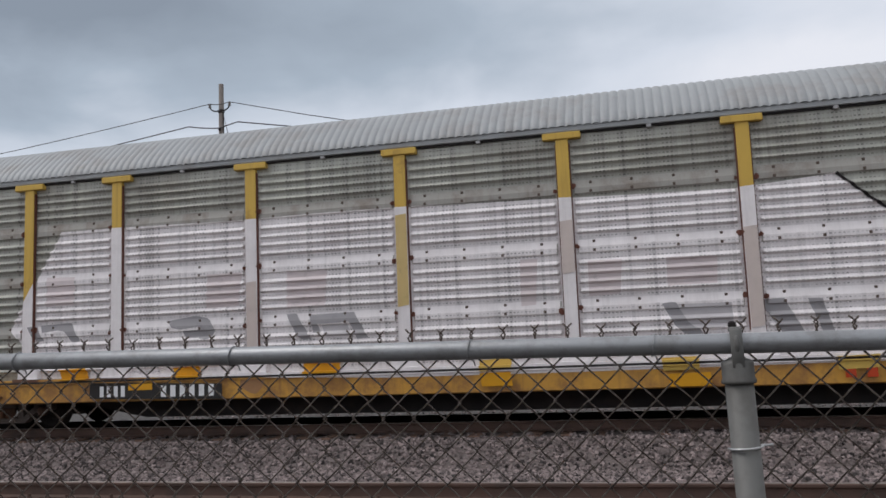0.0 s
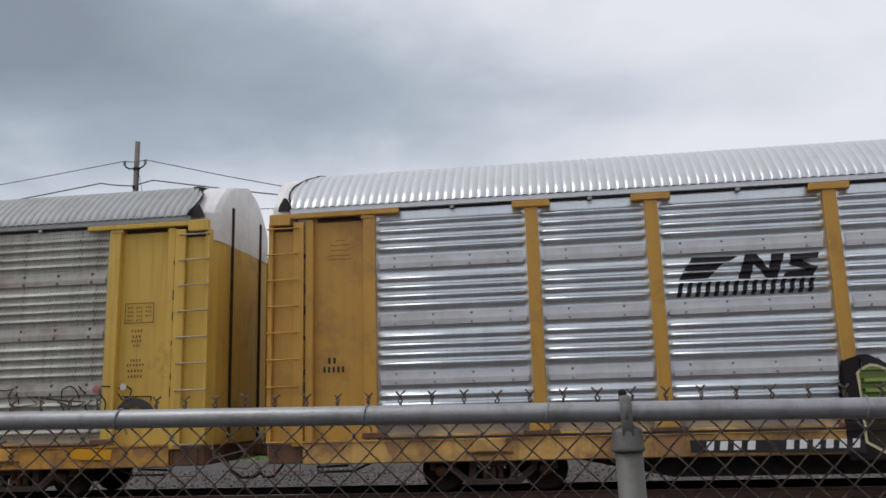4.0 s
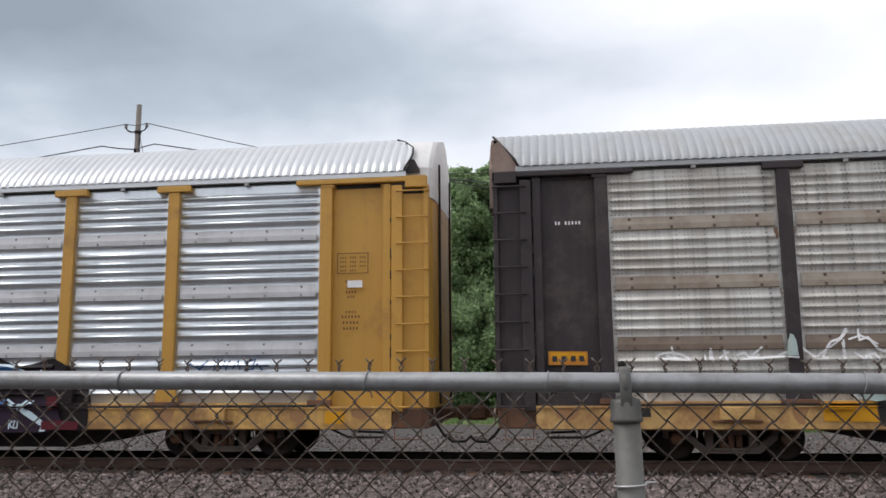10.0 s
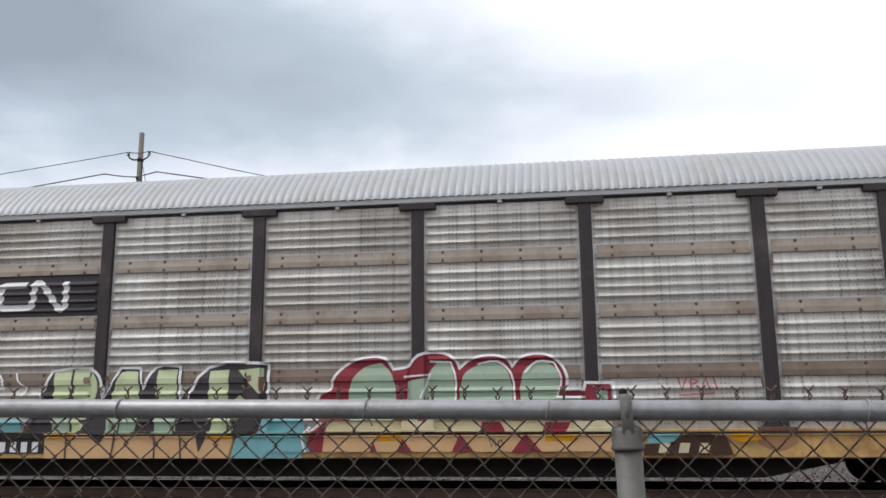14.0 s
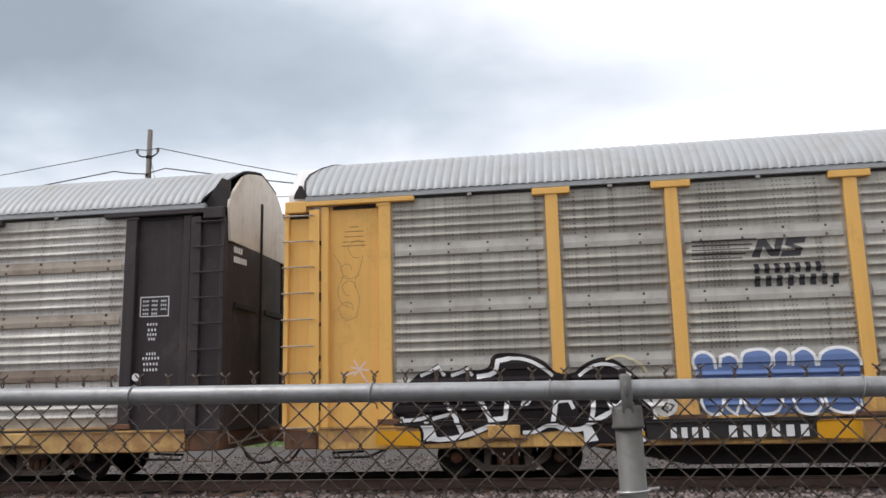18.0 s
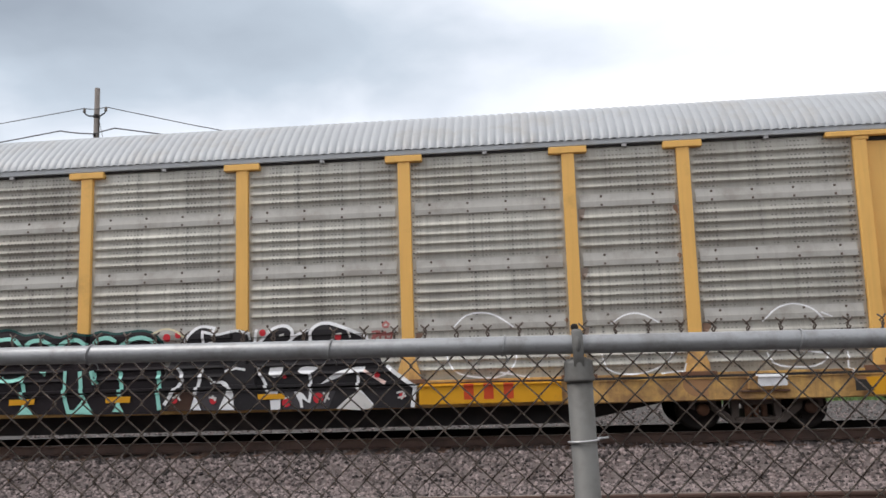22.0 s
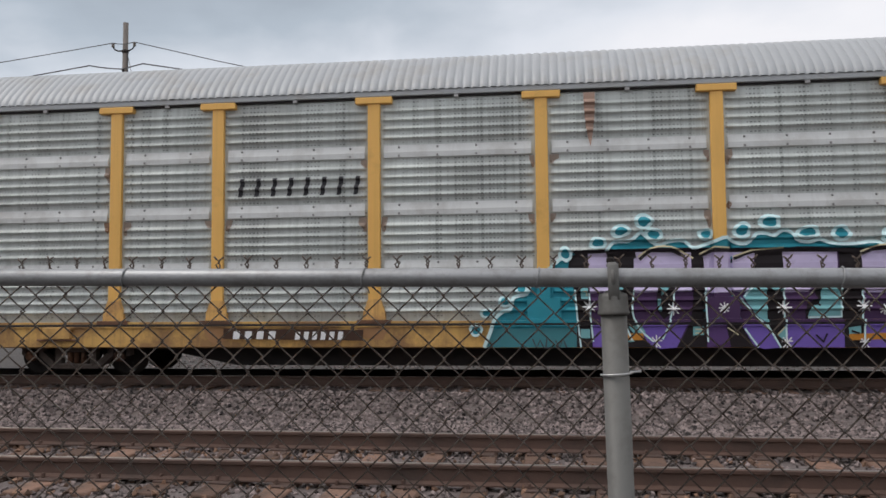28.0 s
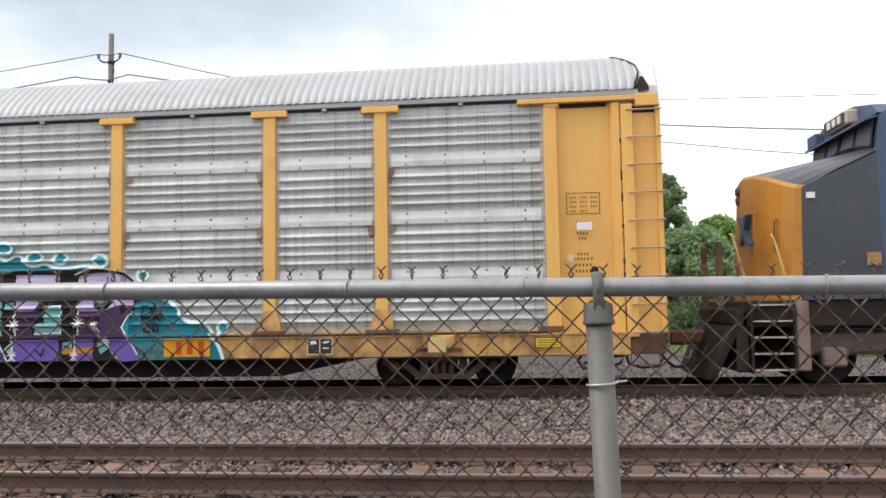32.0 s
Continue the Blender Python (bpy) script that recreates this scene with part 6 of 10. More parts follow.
def bars(colour, u0, u1, z0, z1, n, lean):
    """Plain bars of the size of a row of letters."""
    step = (u1 - u0) / n
    word = SPRAY["head"][1] in ("number_field", "railway_wordmark")
    lo, hi = (0.34, 0.6) if SPRAY["head"][1] == "railway_wordmark" else (0.2, 0.76) if word else (0.22, 0.72)
    if word:
        z0, z1 = z0 + (z1 - z0) * 0.1, z1 - (z1 - z0) * 0.1
    SPRAY["id"] += 1
    key = ("b", SPRAY["id"])
    for i in range(n):
        a, b = u0 + step * (i + lo), u0 + step * (i + hi)
        fill(colour, [(a, z0), (b, z0), (b + lean, z1), (a + lean, z1)], key if SPRAY["head"][1] == "stencilled_notices" else ("n", SPRAY["id"] * 100 + i))


# ---- rust and dirt, under the paintings ----
for key in "ABCDE":
    rnd = random.Random(ord(key) + 50)
    sprayed(key, "sill_stain", "brown rust stain on the sill")
    for p in posts_of(key) + [-12.6, 12.6, -11.6, 11.5]:
        if rnd.random() < 0.7 or abs(p) > 11:
            w, z = (rnd.uniform(0.1, 0.3), rnd.uniform(0.64, 0.74)) if abs(p) < 11 else (rnd.uniform(0.08, 0.2), rnd.uniform(0.72, 0.8))
            fill("sill_brown", [(p - w, 0.94), (p - w * 0.4, 0.942), (p + w * 0.5, 0.942), (p + w, 0.935), (p + w * rnd.uniform(0.5, 1.1), 0.83), (p + w * rnd.uniform(0.2, 0.6), z), (p - w * rnd.uniform(0.2, 0.7), z + 0.02), (p - w * rnd.uniform(0.6, 1.1), 0.82)])


def rust_spots(key, share, wide):
    rnd = random.Random(ord(key))
    sprayed(key, "rust_spot", "brown rust stain beside a post")
    for p in posts_of(key):
        for b in BANDS[:3]:
            for side in (-1, 1):
                if rnd.random() > share:
                    continue
                u, z, r = p + side * 0.155, b + rnd.uniform(-0.08, 0.06), rnd.uniform(0.03, 0.055)
                if wide and rnd.random() < 0.75:
                    w, h, z = wide * rnd.uniform(0.6, 1.2), rnd.uniform(0.12, 0.3), b - 0.125
                    ring = [(0.13, 0), (0.13 + w, 0), (0.13 + w * rnd.uniform(0.8, 1.1), -h * 0.4), (0.13 + w * rnd.uniform(0.5, 0.8), -h * 0.7), (0.13 + w * 0.4, -h), (0.13, -h * 0.9)]
                    fill("rust_stain" if rnd.random() < 0.35 else "brown_stain", [(p + side * q, z + k) for q, k in ring])
                else:
                    fill("red_rust" if key == "A" else "rust_stain", [(u + r * (0.7 + 0.5 * rnd.random()) * math.cos(a), z + r * (0.7 + 0.6 * rnd.random()) * math.sin(a)) for a in [k * math.pi / 4 for k in range(8)]])


for key, share, wide in (("C", 0.3, 0.05), ("D", 0.4, 0.12), ("E", 0.75, 0.13)):
    rust_spots(key, share, wide)


# ---- sprayed paintings, emblems and lettering on the sides ----
sprayed("A", "white_overpaint", "rough white paint rolled over the side")
fill("white_roll", [(-9.5, 2.03), (-8.35, 3.89), (-7.31, 3.89), (-5.97, 3.87), (-4.65, 3.84), (-3.12, 3.86), (-1.63, 3.85), (-0.21, 3.82), (1.43, 3.78), (2.89, 3.74), (4.11, 3.72), (5.61, 3.84), (6.28, 3.27), (7.03, 2.59), (7.57, 2.15), (8.09, 1.43), (8.41, 0.93), (5.56, 0.93), (1.25, 0.9), (-1.73, 0.9), (-5.98, 1.03), (-9.1, 1.07), (-9.18, 1.64)])
sprayed("A", "ghost_lettering", "grey traces of painted-over lettering")
fill("grey_ghost", [(-8.81, 2.09), (-8.12, 2.12), (-7.92, 1.76), (-8.12, 1.76), (-8.25, 1.95), (-8.76, 1.95)])
fill("grey_ghost", [(-9.07, 2.07), (-8.89, 2.08), (-8.73, 1.79), (-8.91, 1.79)])
fill("grey_ghost", [(-6.02, 2.06), (-5.22, 2.08), (-5.06, 1.87), (-5.17, 1.7), (-5.38, 1.71), (-5.38, 1.93), (-5.94, 1.93)])
fill("grey_ghost", [(-5.73, 1.86), (-5.36, 1.87), (-5.36, 1.73), (-5.66, 1.72)])
fill("grey_ghost", [(-3.64, 2.07), (-3.45, 2.08), (-3.18, 1.62), (-3.37, 1.62)])
fill("grey_ghost", [(-3.2, 2.04), (-2.36, 2.06), (-2.11, 1.6), (-2.32, 1.58), (-2.45, 1.89), (-3.05, 1.87), (-2.99, 1.71), (-3.14, 1.72)])
fill("grey_ghost", [(2.87, 1.94), (3.08, 1.95), (3.48, 1.44), (3.19, 1.45)])
fill("grey_ghost", [(4.32, 1.93), (4.7, 1.94), (4.96, 1.42), (4.64, 1.41)])
fill("grey_ghost", [(5.04, 1.92), (5.25, 1.91), (5.39, 1.41), (5.22, 1.41)])
fill("pale_ghost", [(3.1, 1.92), (3.93, 1.91), (3.94, 1.56), (3.36, 1.54)])
fill("pale_ghost", [(-2.98, 1.85), (-2.5, 1.86), (-2.4, 1.65), (-2.9, 1.65)])
fill("pink_stain", [(-5.21, 2.88), (-4.51, 2.88), (-4.58, 2.27), (-5.24, 2.26)])
fill("pink_stain", [(-3.62, 2.85), (-2.85, 2.82), (-2.89, 2.2), (-3.62, 2.2)])
fill("pink_stain", [(1.74, 2.7), (2.29, 2.7), (2.23, 2.13), (1.73, 2.12)])
fill("pink_stain", [(-8.67, 3.02), (-8.04, 3), (-8.05, 2.46), (-8.69, 2.45)])
fill("pink_stain", [(2.99, 2.68), (3.77, 2.66), (3.74, 2.23), (2.98, 2.22)])
fill("pink_stain", [(0.62, 2.79), (0.91, 2.79), (0.85, 2.02), (0.6, 2.01)])
sprayed("A", "worn_post_paint", "worn yellow and brownish post paint, rusty edges and shaded gap lines")
WORN = (("", 0, 0), ("", 0, 0), ("post_pink", 1.45, 2.7), ("old_yellow", 2.1, 3.72), ("post_pink", 2.5, 3.4), ("post_pink", 1.5, 3.1), ("post_pink", 1.5, 2.3), ("", 0, 0))
for p, (colour, z0, z1) in zip(posts_of("A"), WORN):
    if colour:
        fill(colour, [(p - 0.1, z0), (p + 0.1, z0 + 0.03), (p + 0.1, z1), (p - 0.1, z1 - 0.02)])
    # Red-brown lines: rusty edges plus the shaded gap beside each post, as colour.
    for s in (-1, 1):
        line("red_rust", 0.018, [(p + s * 0.117, 1.46), (p + s * 0.117, 3.0), (p + s * 0.117, 4.7)])
rust_spots("A", 0.7, 0.0)
sprayed("A", "black_marks", "thin black line and scribbled tags")
line("black_spray", 0.045, [(5.61, 3.84), (6.07, 3.41), (7.03, 2.61), (7.57, 2.18), (8.09, 1.53)])
fill("grey_ghost", [(7.99, 1.73), (8.2, 1.78), (8.57, 1.79), (8.89, 1.69), (8.93, 1.45), (8.07, 1.49)])
fill("charcoal", [(8.67, 1.07), (9.15, 1.09), (9.27, 1), (8.75, 1)])
line("chalk_white", 0.03, [(8.52, 1.61), (8.65, 1.68), (8.77, 1.6)])
line("chalk_white", 0.03, [(8.2, 1.66), (8.36, 1.7)])
line("black_spray", 0.024, [(9.35, 2.03), (9.75, 2), (10.11, 2), (10.14, 2.03)])
line("black_spray", 0.024, [(9.35, 2.03), (9.47, 1.87), (9.53, 1.57)])
line("black_spray", 0.024, [(9.29, 1.59), (9.49, 1.57)])
line("black_spray", 0.024, [(10.11, 2), (10.04, 1.8), (10.1, 1.72), (10.61, 1.72), (10.4, 1.87), (10.97, 1.79), (11.51, 1.74), (11.39, 1.67), (10.97, 1.76)])
line("black_spray", 0.024, [(10.21, 1.95), (10.24, 1.73)])
line("black_spray", 0.024, [(11.05, 1.8), (11.08, 1.97), (11.22, 2.02), (11.37, 1.9), (11.38, 1.78)])
line("black_spray", 0.024, [(11.37, 2.02), (11.52, 1.89)])
line("black_spray", 0.024, [(11.08, 1.72), (11.11, 1.56), (10.88, 1.55)])
line("black_spray", 0.024, [(11.63, 1.77), (11.51, 1.64), (11.65, 1.5)])
line("black_spray", 0.024, [(11.84, 2), (12.01, 1.99)])
line("black_spray", 0.024, [(11.81, 1.88), (11.93, 1.72), (11.92, 1.57), (11.77, 1.53)])
line("black_spray", 0.024, [(12.1, 1.95), (12.22, 2), (12.35, 1.93), (12.32, 1.8), (12.17, 1.77), (12.1, 1.87)])
line("black_spray", 0.024, [(9.57, 1.59), (9.78, 1.66), (9.89, 1.55), (10.09, 1.6), (10.37, 1.53), (10.68, 1.58)])
line("black_spray", 0.024, [(12.17, 1.81), (12.72, 1.8), (12.71, 1.71)])
line("black_spray", 0.024, [(8.93, 1.69), (9.02, 1.79), (9.18, 1.82)])
line("black_spray", 0.024, [(9.71, 1.11), (9.87, 1.05), (10.07, 1.1)])
fill("charcoal", [(12.09, 1.48), (12.12, 1.65), (12.28, 1.76), (12.51, 1.77), (12.73, 1.65), (12.84, 1.47), (12.6, 1.48), (12.53, 1.6), (12.31, 1.63), (12.22, 1.5)])
dot("faint_red", 9.26, 2, 0.067)
dot("faint_red", 11.72, 1.96, 0.067)
sprayed("A", "number_field", "dark field with pale bars")
fill("plate_black", [(-7.62, 0.97), (-4.87, 0.89), (-4.87, 0.61), (-7.62, 0.67)])
bars("letter_white", -7.43, -6.83, 0.67, 0.92, 4, 0)
bars("letter_white", -6.15, -4.99, 0.65, 0.91, 6, 0)
sprayed("A", "sill_markings", "red emblem bars and orange-yellow marks on the sill")
bars("emblem_red", 5.39, 6.29, 0.7, 0.93, 3, 0)
fill("deep_yellow", [(-8.34, 1.23), (-7.74, 1.25), (-7.69, 1.03), (-8.28, 1.03)])
fill("deep_yellow", [(-5.9, 1.19), (-5.36, 1.21), (-5.32, 1.01), (-5.87, 0.98)])
fill("deep_yellow", [(-3.32, 1.19), (-2.64, 1.22), (-2.62, 1.01), (-3.3, 0.99)])
fill("pale_mustard", [(-0.15, 1.14), (0.39, 1.16), (0.4, 0.99), (-0.14, 0.96)])
fill("pale_mustard", [(2.8, 1.08), (3.37, 1.09), (3.37, 0.89), (2.82, 0.88)])
fill("pale_mustard", [(5.36, 1.02), (5.95, 1.04), (5.94, 0.84), (5.37, 0.82)])
fill("deep_yellow", [(-0.14, 0.93), (0.38, 0.94), (0.41, 0.71), (-0.11, 0.71)])
fill("deep_yellow", [(2.88, 0.83), (3.53, 0.84), (3.54, 0.63), (2.91, 0.63)])
fill("deep_yellow", [(-6.79, 0.92), (-6.29, 0.93), (-6.29, 0.81), (-6.79, 0.81)])
fill("deep_yellow", [(8.32, 1.05), (9.08, 1.03), (9.07, 0.88), (8.31, 0.91)])
fill("deep_yellow", [(9.73, 0.99), (10.2, 0.97), (10.19, 0.84), (9.73, 0.86)])
fill("deep_yellow", [(11.29, 0.95), (12.1, 0.92), (12.08, 0.75), (11.28, 0.77)])
fill("plate_black", [(7.79, 0.95), (8.25, 0.94), (8.24, 0.68), (7.78, 0.69)])
fill("letter_white", [(7.81, 0.92), (7.98, 0.92), (7.98, 0.81), (7.81, 0.81)])
fill("letter_white", [(8.03, 0.89), (8.22, 0.88), (8.21, 0.71), (8.02, 0.71)])
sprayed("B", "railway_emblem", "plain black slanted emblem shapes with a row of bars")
fill("emblem_black", [(-6.55, 3.77), (-5.82, 3.76), (-5.99, 3.67), (-6.61, 3.67)])
fill("emblem_black", [(-6.64, 3.64), (-6.06, 3.65), (-6.19, 3.55), (-6.7, 3.55)])
fill("emblem_black", [(-6.72, 3.52), (-6.21, 3.52), (-6.32, 3.42), (-6.78, 3.41)])
fill("emblem_black", [(-5.86, 3.38), (-5.71, 3.78), (-5.53, 3.78), (-5.37, 3.52), (-5.3, 3.77), (-5.1, 3.77), (-5.25, 3.37), (-5.41, 3.37), (-5.59, 3.62), (-5.67, 3.37)])
fill("emblem_black", [(-5.16, 3.38), (-5.11, 3.46), (-4.81, 3.48), (-5.04, 3.58), (-5.01, 3.75), (-4.56, 3.76), (-4.61, 3.66), (-4.85, 3.64), (-4.62, 3.52), (-4.7, 3.38)])
bars("emblem_black", -6.88, -4.7, 3.12, 3.35, 15, 0.06)
sprayed("B", "graffiti_backing", "black sprayed backing of the graffiti")
fill("black_spray", [(-4.49, 0.52), (-4.52, 1.6), (-4.44, 2.02), (-4.04, 2.11), (-3.56, 1.83), (-2.98, 2.06), (-2.58, 1.91), (-2.13, 2.07), (-1.82, 2.08), (-1.31, 1.87), (-0.52, 2.11), (-0.13, 2.03), (0.41, 1.98), (0.75, 1.56), (0.88, 0.51)])
fill("black_spray", [(0.88, 0.51), (0.9, 1.56), (1.16, 1.99), (1.8, 1.99), (2.13, 2.05), (2.45, 1.9), (2.97, 2.03), (3.29, 2.13), (3.93, 2.12), (4.46, 1.98), (4.72, 1.88), (5.27, 2.1), (5.86, 1.88), (6.28, 1.72), (6.54, 1.74), (7.01, 1.83), (7.45, 1.58), (7.19, 1.76), (7.43, 1.6), (7.69, 1.25), (7.72, 0.58)])
sprayed("B", "green_graffiti", "green sprayed letters with cream outlines")
fill("dark_olive", [(-4.21, 1.26), (0.27, 1.2), (1.03, 0.96), (1.17, 0.71), (1.01, 0.61), (-0.49, 0.58), (-3.85, 0.61), (-4.17, 0.74)])
fill("leaf_green", [(-4.19, 1.26), (-4.22, 1.82), (-4.01, 1.92), (-3.8, 1.84), (-3.57, 1.62), (-3.63, 1.26)])
fill("leaf_green", [(-3.12, 1.25), (-3.11, 1.76), (-2.89, 1.84), (-2.68, 1.77), (-2.64, 1.25)])
fill("leaf_green", [(-2.58, 1.24), (-2.61, 1.8), (-2.45, 1.86), (-2.17, 1.73), (-1.71, 1.74), (-1.69, 1.24)])
fill("leaf_green", [(-1.63, 1.24), (-1.64, 1.75), (-1.41, 1.83), (-1.29, 1.23)])
fill("leaf_green", [(-1.2, 1.23), (-1.21, 1.59), (-1.06, 1.75), (-0.82, 1.9), (-0.42, 1.95), (-0.12, 1.89), (0.02, 1.68), (0.46, 1.77), (0.54, 1.21), (-0.23, 1.22), (-0.3, 1.76), (-0.64, 1.77), (-0.68, 1.23)])
line("cream_spray", 0.04, [(-4.21, 1.24), (-4.24, 1.82), (-4.02, 1.94), (-3.77, 1.84), (-3.5, 1.62)])
line("cream_spray", 0.04, [(-3.19, 1.61), (-3.09, 1.8), (-2.89, 1.86), (-2.67, 1.78), (-2.63, 1.25)])
line("cream_spray", 0.04, [(-2.58, 1.24), (-2.61, 1.82), (-2.46, 1.87), (-2.17, 1.73), (-1.86, 1.79), (-1.68, 1.66)])
line("cream_spray", 0.04, [(-1.62, 1.24), (-1.63, 1.78), (-1.43, 1.84), (-1.31, 1.7)])
line("cream_spray", 0.04, [(-1.21, 1.61), (-0.91, 1.77), (-0.74, 1.9), (-0.37, 1.99), (-0.08, 1.89), (0.05, 1.7), (0.36, 1.81), (0.5, 1.63)])
line("cream_spray", 0.04, [(-0.65, 1.23), (-0.63, 1.75), (-0.37, 1.8), (-0.28, 1.58)])
line("cream_spray", 0.04, [(-4.24, 1.24), (-4.23, 0.78), (-3.85, 0.59), (-3.1, 0.92)])
line("cream_spray", 0.04, [(-3.01, 1.23), (-2.86, 0.73), (-2.48, 0.77), (-2.59, 1.06)])
line("cream_spray", 0.04, [(-2.3, 1.22), (-2.13, 0.87), (-2.17, 0.61), (-2.43, 0.73)])
line("cream_spray", 0.04, [(-1.93, 0.96), (-1.69, 1.14), (-1.44, 1), (-1.52, 0.63)])
line("cream_spray", 0.04, [(-1.19, 0.95), (-1, 1.18), (-0.89, 1)])
line("cream_spray", 0.04, [(-0.89, 1), (-0.84, 0.77), (-0.59, 0.6), (-0.5, 1.04)])
line("cream_spray", 0.04, [(-0.5, 0.98), (0.27, 0.97), (0.32, 0.76), (0.23, 0.63)])
line("cream_spray", 0.04, [(-0.12, 1.13), (0.08, 1.01), (1.03, 0.96), (1.17, 0.71), (0.99, 0.61)])
line("cream_spray", 0.04, [(0.32, 0.9), (0.56, 0.62)])
dot("red_spray", -1.97, 1.98, 0.076)
fill("dark_olive", [(-1.97, 1.24), (1.25, 1.21), (1.25, 0.57), (-1.95, 0.58)])
fill("leaf_green", [(-0.69, 1.19), (-0.69, 1.58), (-0.66, 1.79), (-0.55, 1.92), (-0.4, 1.97), (-0.21, 1.96), (-0.03, 1.84), (0.04, 1.57), (0.05, 1.18), (-0.24, 1.19), (-0.26, 1.57), (-0.29, 1.72), (-0.45, 1.81), (-0.6, 1.76), (-0.64, 1.58)])
fill("leaf_green", [(-1.01, 1.58), (-0.96, 1.83), (-0.78, 1.92), (-0.71, 1.88), (-0.7, 1.55)])
fill("leaf_green", [(-1.68, 1.57), (-1.65, 1.77), (-1.46, 1.83), (-1.4, 1.73), (-1.41, 1.59)])
fill("leaf_green", [(0.03, 1.57), (0.2, 1.76), (0.38, 1.79), (0.49, 1.7), (0.51, 1.56)])
line("cream_spray", 0.035, [(-0.67, 1.54), (-0.65, 1.79), (-0.54, 1.91), (-0.4, 1.96), (-0.21, 1.95), (-0.03, 1.83), (0.05, 1.53)])
line("cream_spray", 0.035, [(-0.64, 1.54), (-0.6, 1.75), (-0.45, 1.8), (-0.3, 1.72), (-0.26, 1.54)])
line("cream_spray", 0.035, [(-1, 1.57), (-0.95, 1.83), (-0.77, 1.92)])
line("cream_spray", 0.035, [(-1.22, 1.6), (-1, 1.73), (-0.72, 1.87)])
line("cream_spray", 0.035, [(0.03, 1.57), (0.2, 1.76), (0.38, 1.79), (0.49, 1.7), (0.51, 1.55)])
line("cream_spray", 0.035, [(-1.68, 1.59), (-1.65, 1.76), (-1.46, 1.83), (-1.4, 1.73)])
line("cream_spray", 0.035, [(-1.24, 0.94), (-1.13, 1.16), (-0.98, 1.19), (-1.04, 1), (-1.18, 0.92)])
line("cream_spray", 0.035, [(-0.98, 0.6), (-0.79, 0.94), (-0.68, 1.17)])
line("cream_spray", 0.035, [(-0.84, 0.75), (-0.6, 0.6), (-0.47, 0.61), (-0.5, 0.84), (-0.44, 1.17)])
line("cream_spray", 0.035, [(-0.76, 0.99), (0.24, 0.98), (0.33, 0.89), (0.24, 0.61)])
line("cream_spray", 0.035, [(0.33, 0.89), (0.62, 0.6)])
line("cream_spray", 0.035, [(0.49, 0.98), (1.02, 0.98), (1.21, 0.73), (1.02, 0.6)])
line("cream_spray", 0.035, [(0.15, 1.16), (0.35, 1.18), (0.55, 1.06), (0.57, 1.14)])
line("cream_spray", 0.035, [(-0.24, 1.03), (-0.09, 1.15), (-0.02, 1.03)])
line("cream_spray", 0.035, [(-1.89, 1.02), (-1.66, 1.16), (-1.51, 1.06), (-1.45, 0.88), (-1.53, 0.6)])
fill("cream_spray", [(1, 0.59), (1.07, 0.68), (1.22, 0.73), (1.16, 0.61)])
sprayed("B", "blue_graffiti", "blue sprayed letters with white outlines")
fill("plum", [(1.22, 1.19), (7.12, 1.13), (7.25, 0.73), (7.03, 0.56), (1.26, 0.58)])
fill("red_spray", [(2.13, 0.72), (2.34, 0.82), (2.58, 0.69), (2.65, 0.58), (2.09, 0.59)])
fill("red_spray", [(1.04, 1.56), (1.07, 1.7), (1.26, 1.73), (1.25, 1.55)])
fill("mid_blue", [(1.44, 1.85), (1.74, 1.86), (2, 1.46), (2.21, 1.16), (1.43, 1.17)])
fill("mid_blue", [(2.04, 1.84), (2.3, 1.87), (2.55, 1.48), (2.42, 1.16), (2.14, 1.37)])
fill("mid_blue", [(2.59, 1.16), (2.61, 1.74), (2.72, 1.86), (2.92, 1.88), (3.2, 1.53), (3.18, 1.15)])
fill("sky_blue", [(1.49, 1.81), (1.63, 1.83), (1.79, 1.55), (1.49, 1.55)])
fill("sky_blue", [(2.1, 1.8), (2.22, 1.82), (2.39, 1.54), (2.18, 1.54)])
fill("mid_blue", [(1.32, 1.17), (1.31, 1), (1.39, 0.79), (1.6, 0.66), (1.97, 0.59), (2.31, 0.89), (2.14, 0.98), (1.82, 0.79), (1.64, 0.86), (1.55, 1.03), (1.5, 1.17)])
fill("sky_blue", [(1.78, 1), (2.14, 0.99), (1.82, 0.79)])
fill("mid_blue", [(2.97, 1.82), (3.26, 1.89), (3.5, 1.49), (3.49, 1.15), (3.06, 1.15), (2.93, 1.53)])
fill("sky_blue", [(3.04, 1.8), (3.22, 1.84), (3.38, 1.54), (3.1, 1.55)])
fill("mid_blue", [(3.6, 1.52), (3.63, 1.66), (3.83, 1.66), (3.93, 1.52)])
fill("sky_blue", [(3.71, 1.67), (3.76, 1.9), (3.87, 2.03), (4.12, 1.96), (4.32, 1.9), (4.2, 1.8), (4.18, 1.72), (4.38, 1.63), (4.61, 1.61), (4.84, 1.51), (4.83, 1.34), (3.75, 1.35)])
fill("royal_blue", [(3.76, 1.66), (3.8, 1.79), (4.16, 1.7), (4.38, 1.62), (4.61, 1.59), (4.6, 1.36), (3.79, 1.37)])
fill("sky_blue", [(4.76, 1.83), (5.1, 1.94), (5.29, 2.02), (5.42, 1.94), (5.35, 1.73), (5.08, 1.57), (4.84, 1.51), (4.64, 1.51), (4.63, 1.61), (4.8, 1.73)])
fill("royal_blue", [(4.83, 1.71), (5.12, 1.74), (5.32, 1.77), (5.25, 1.67), (5.08, 1.58), (4.84, 1.52)])
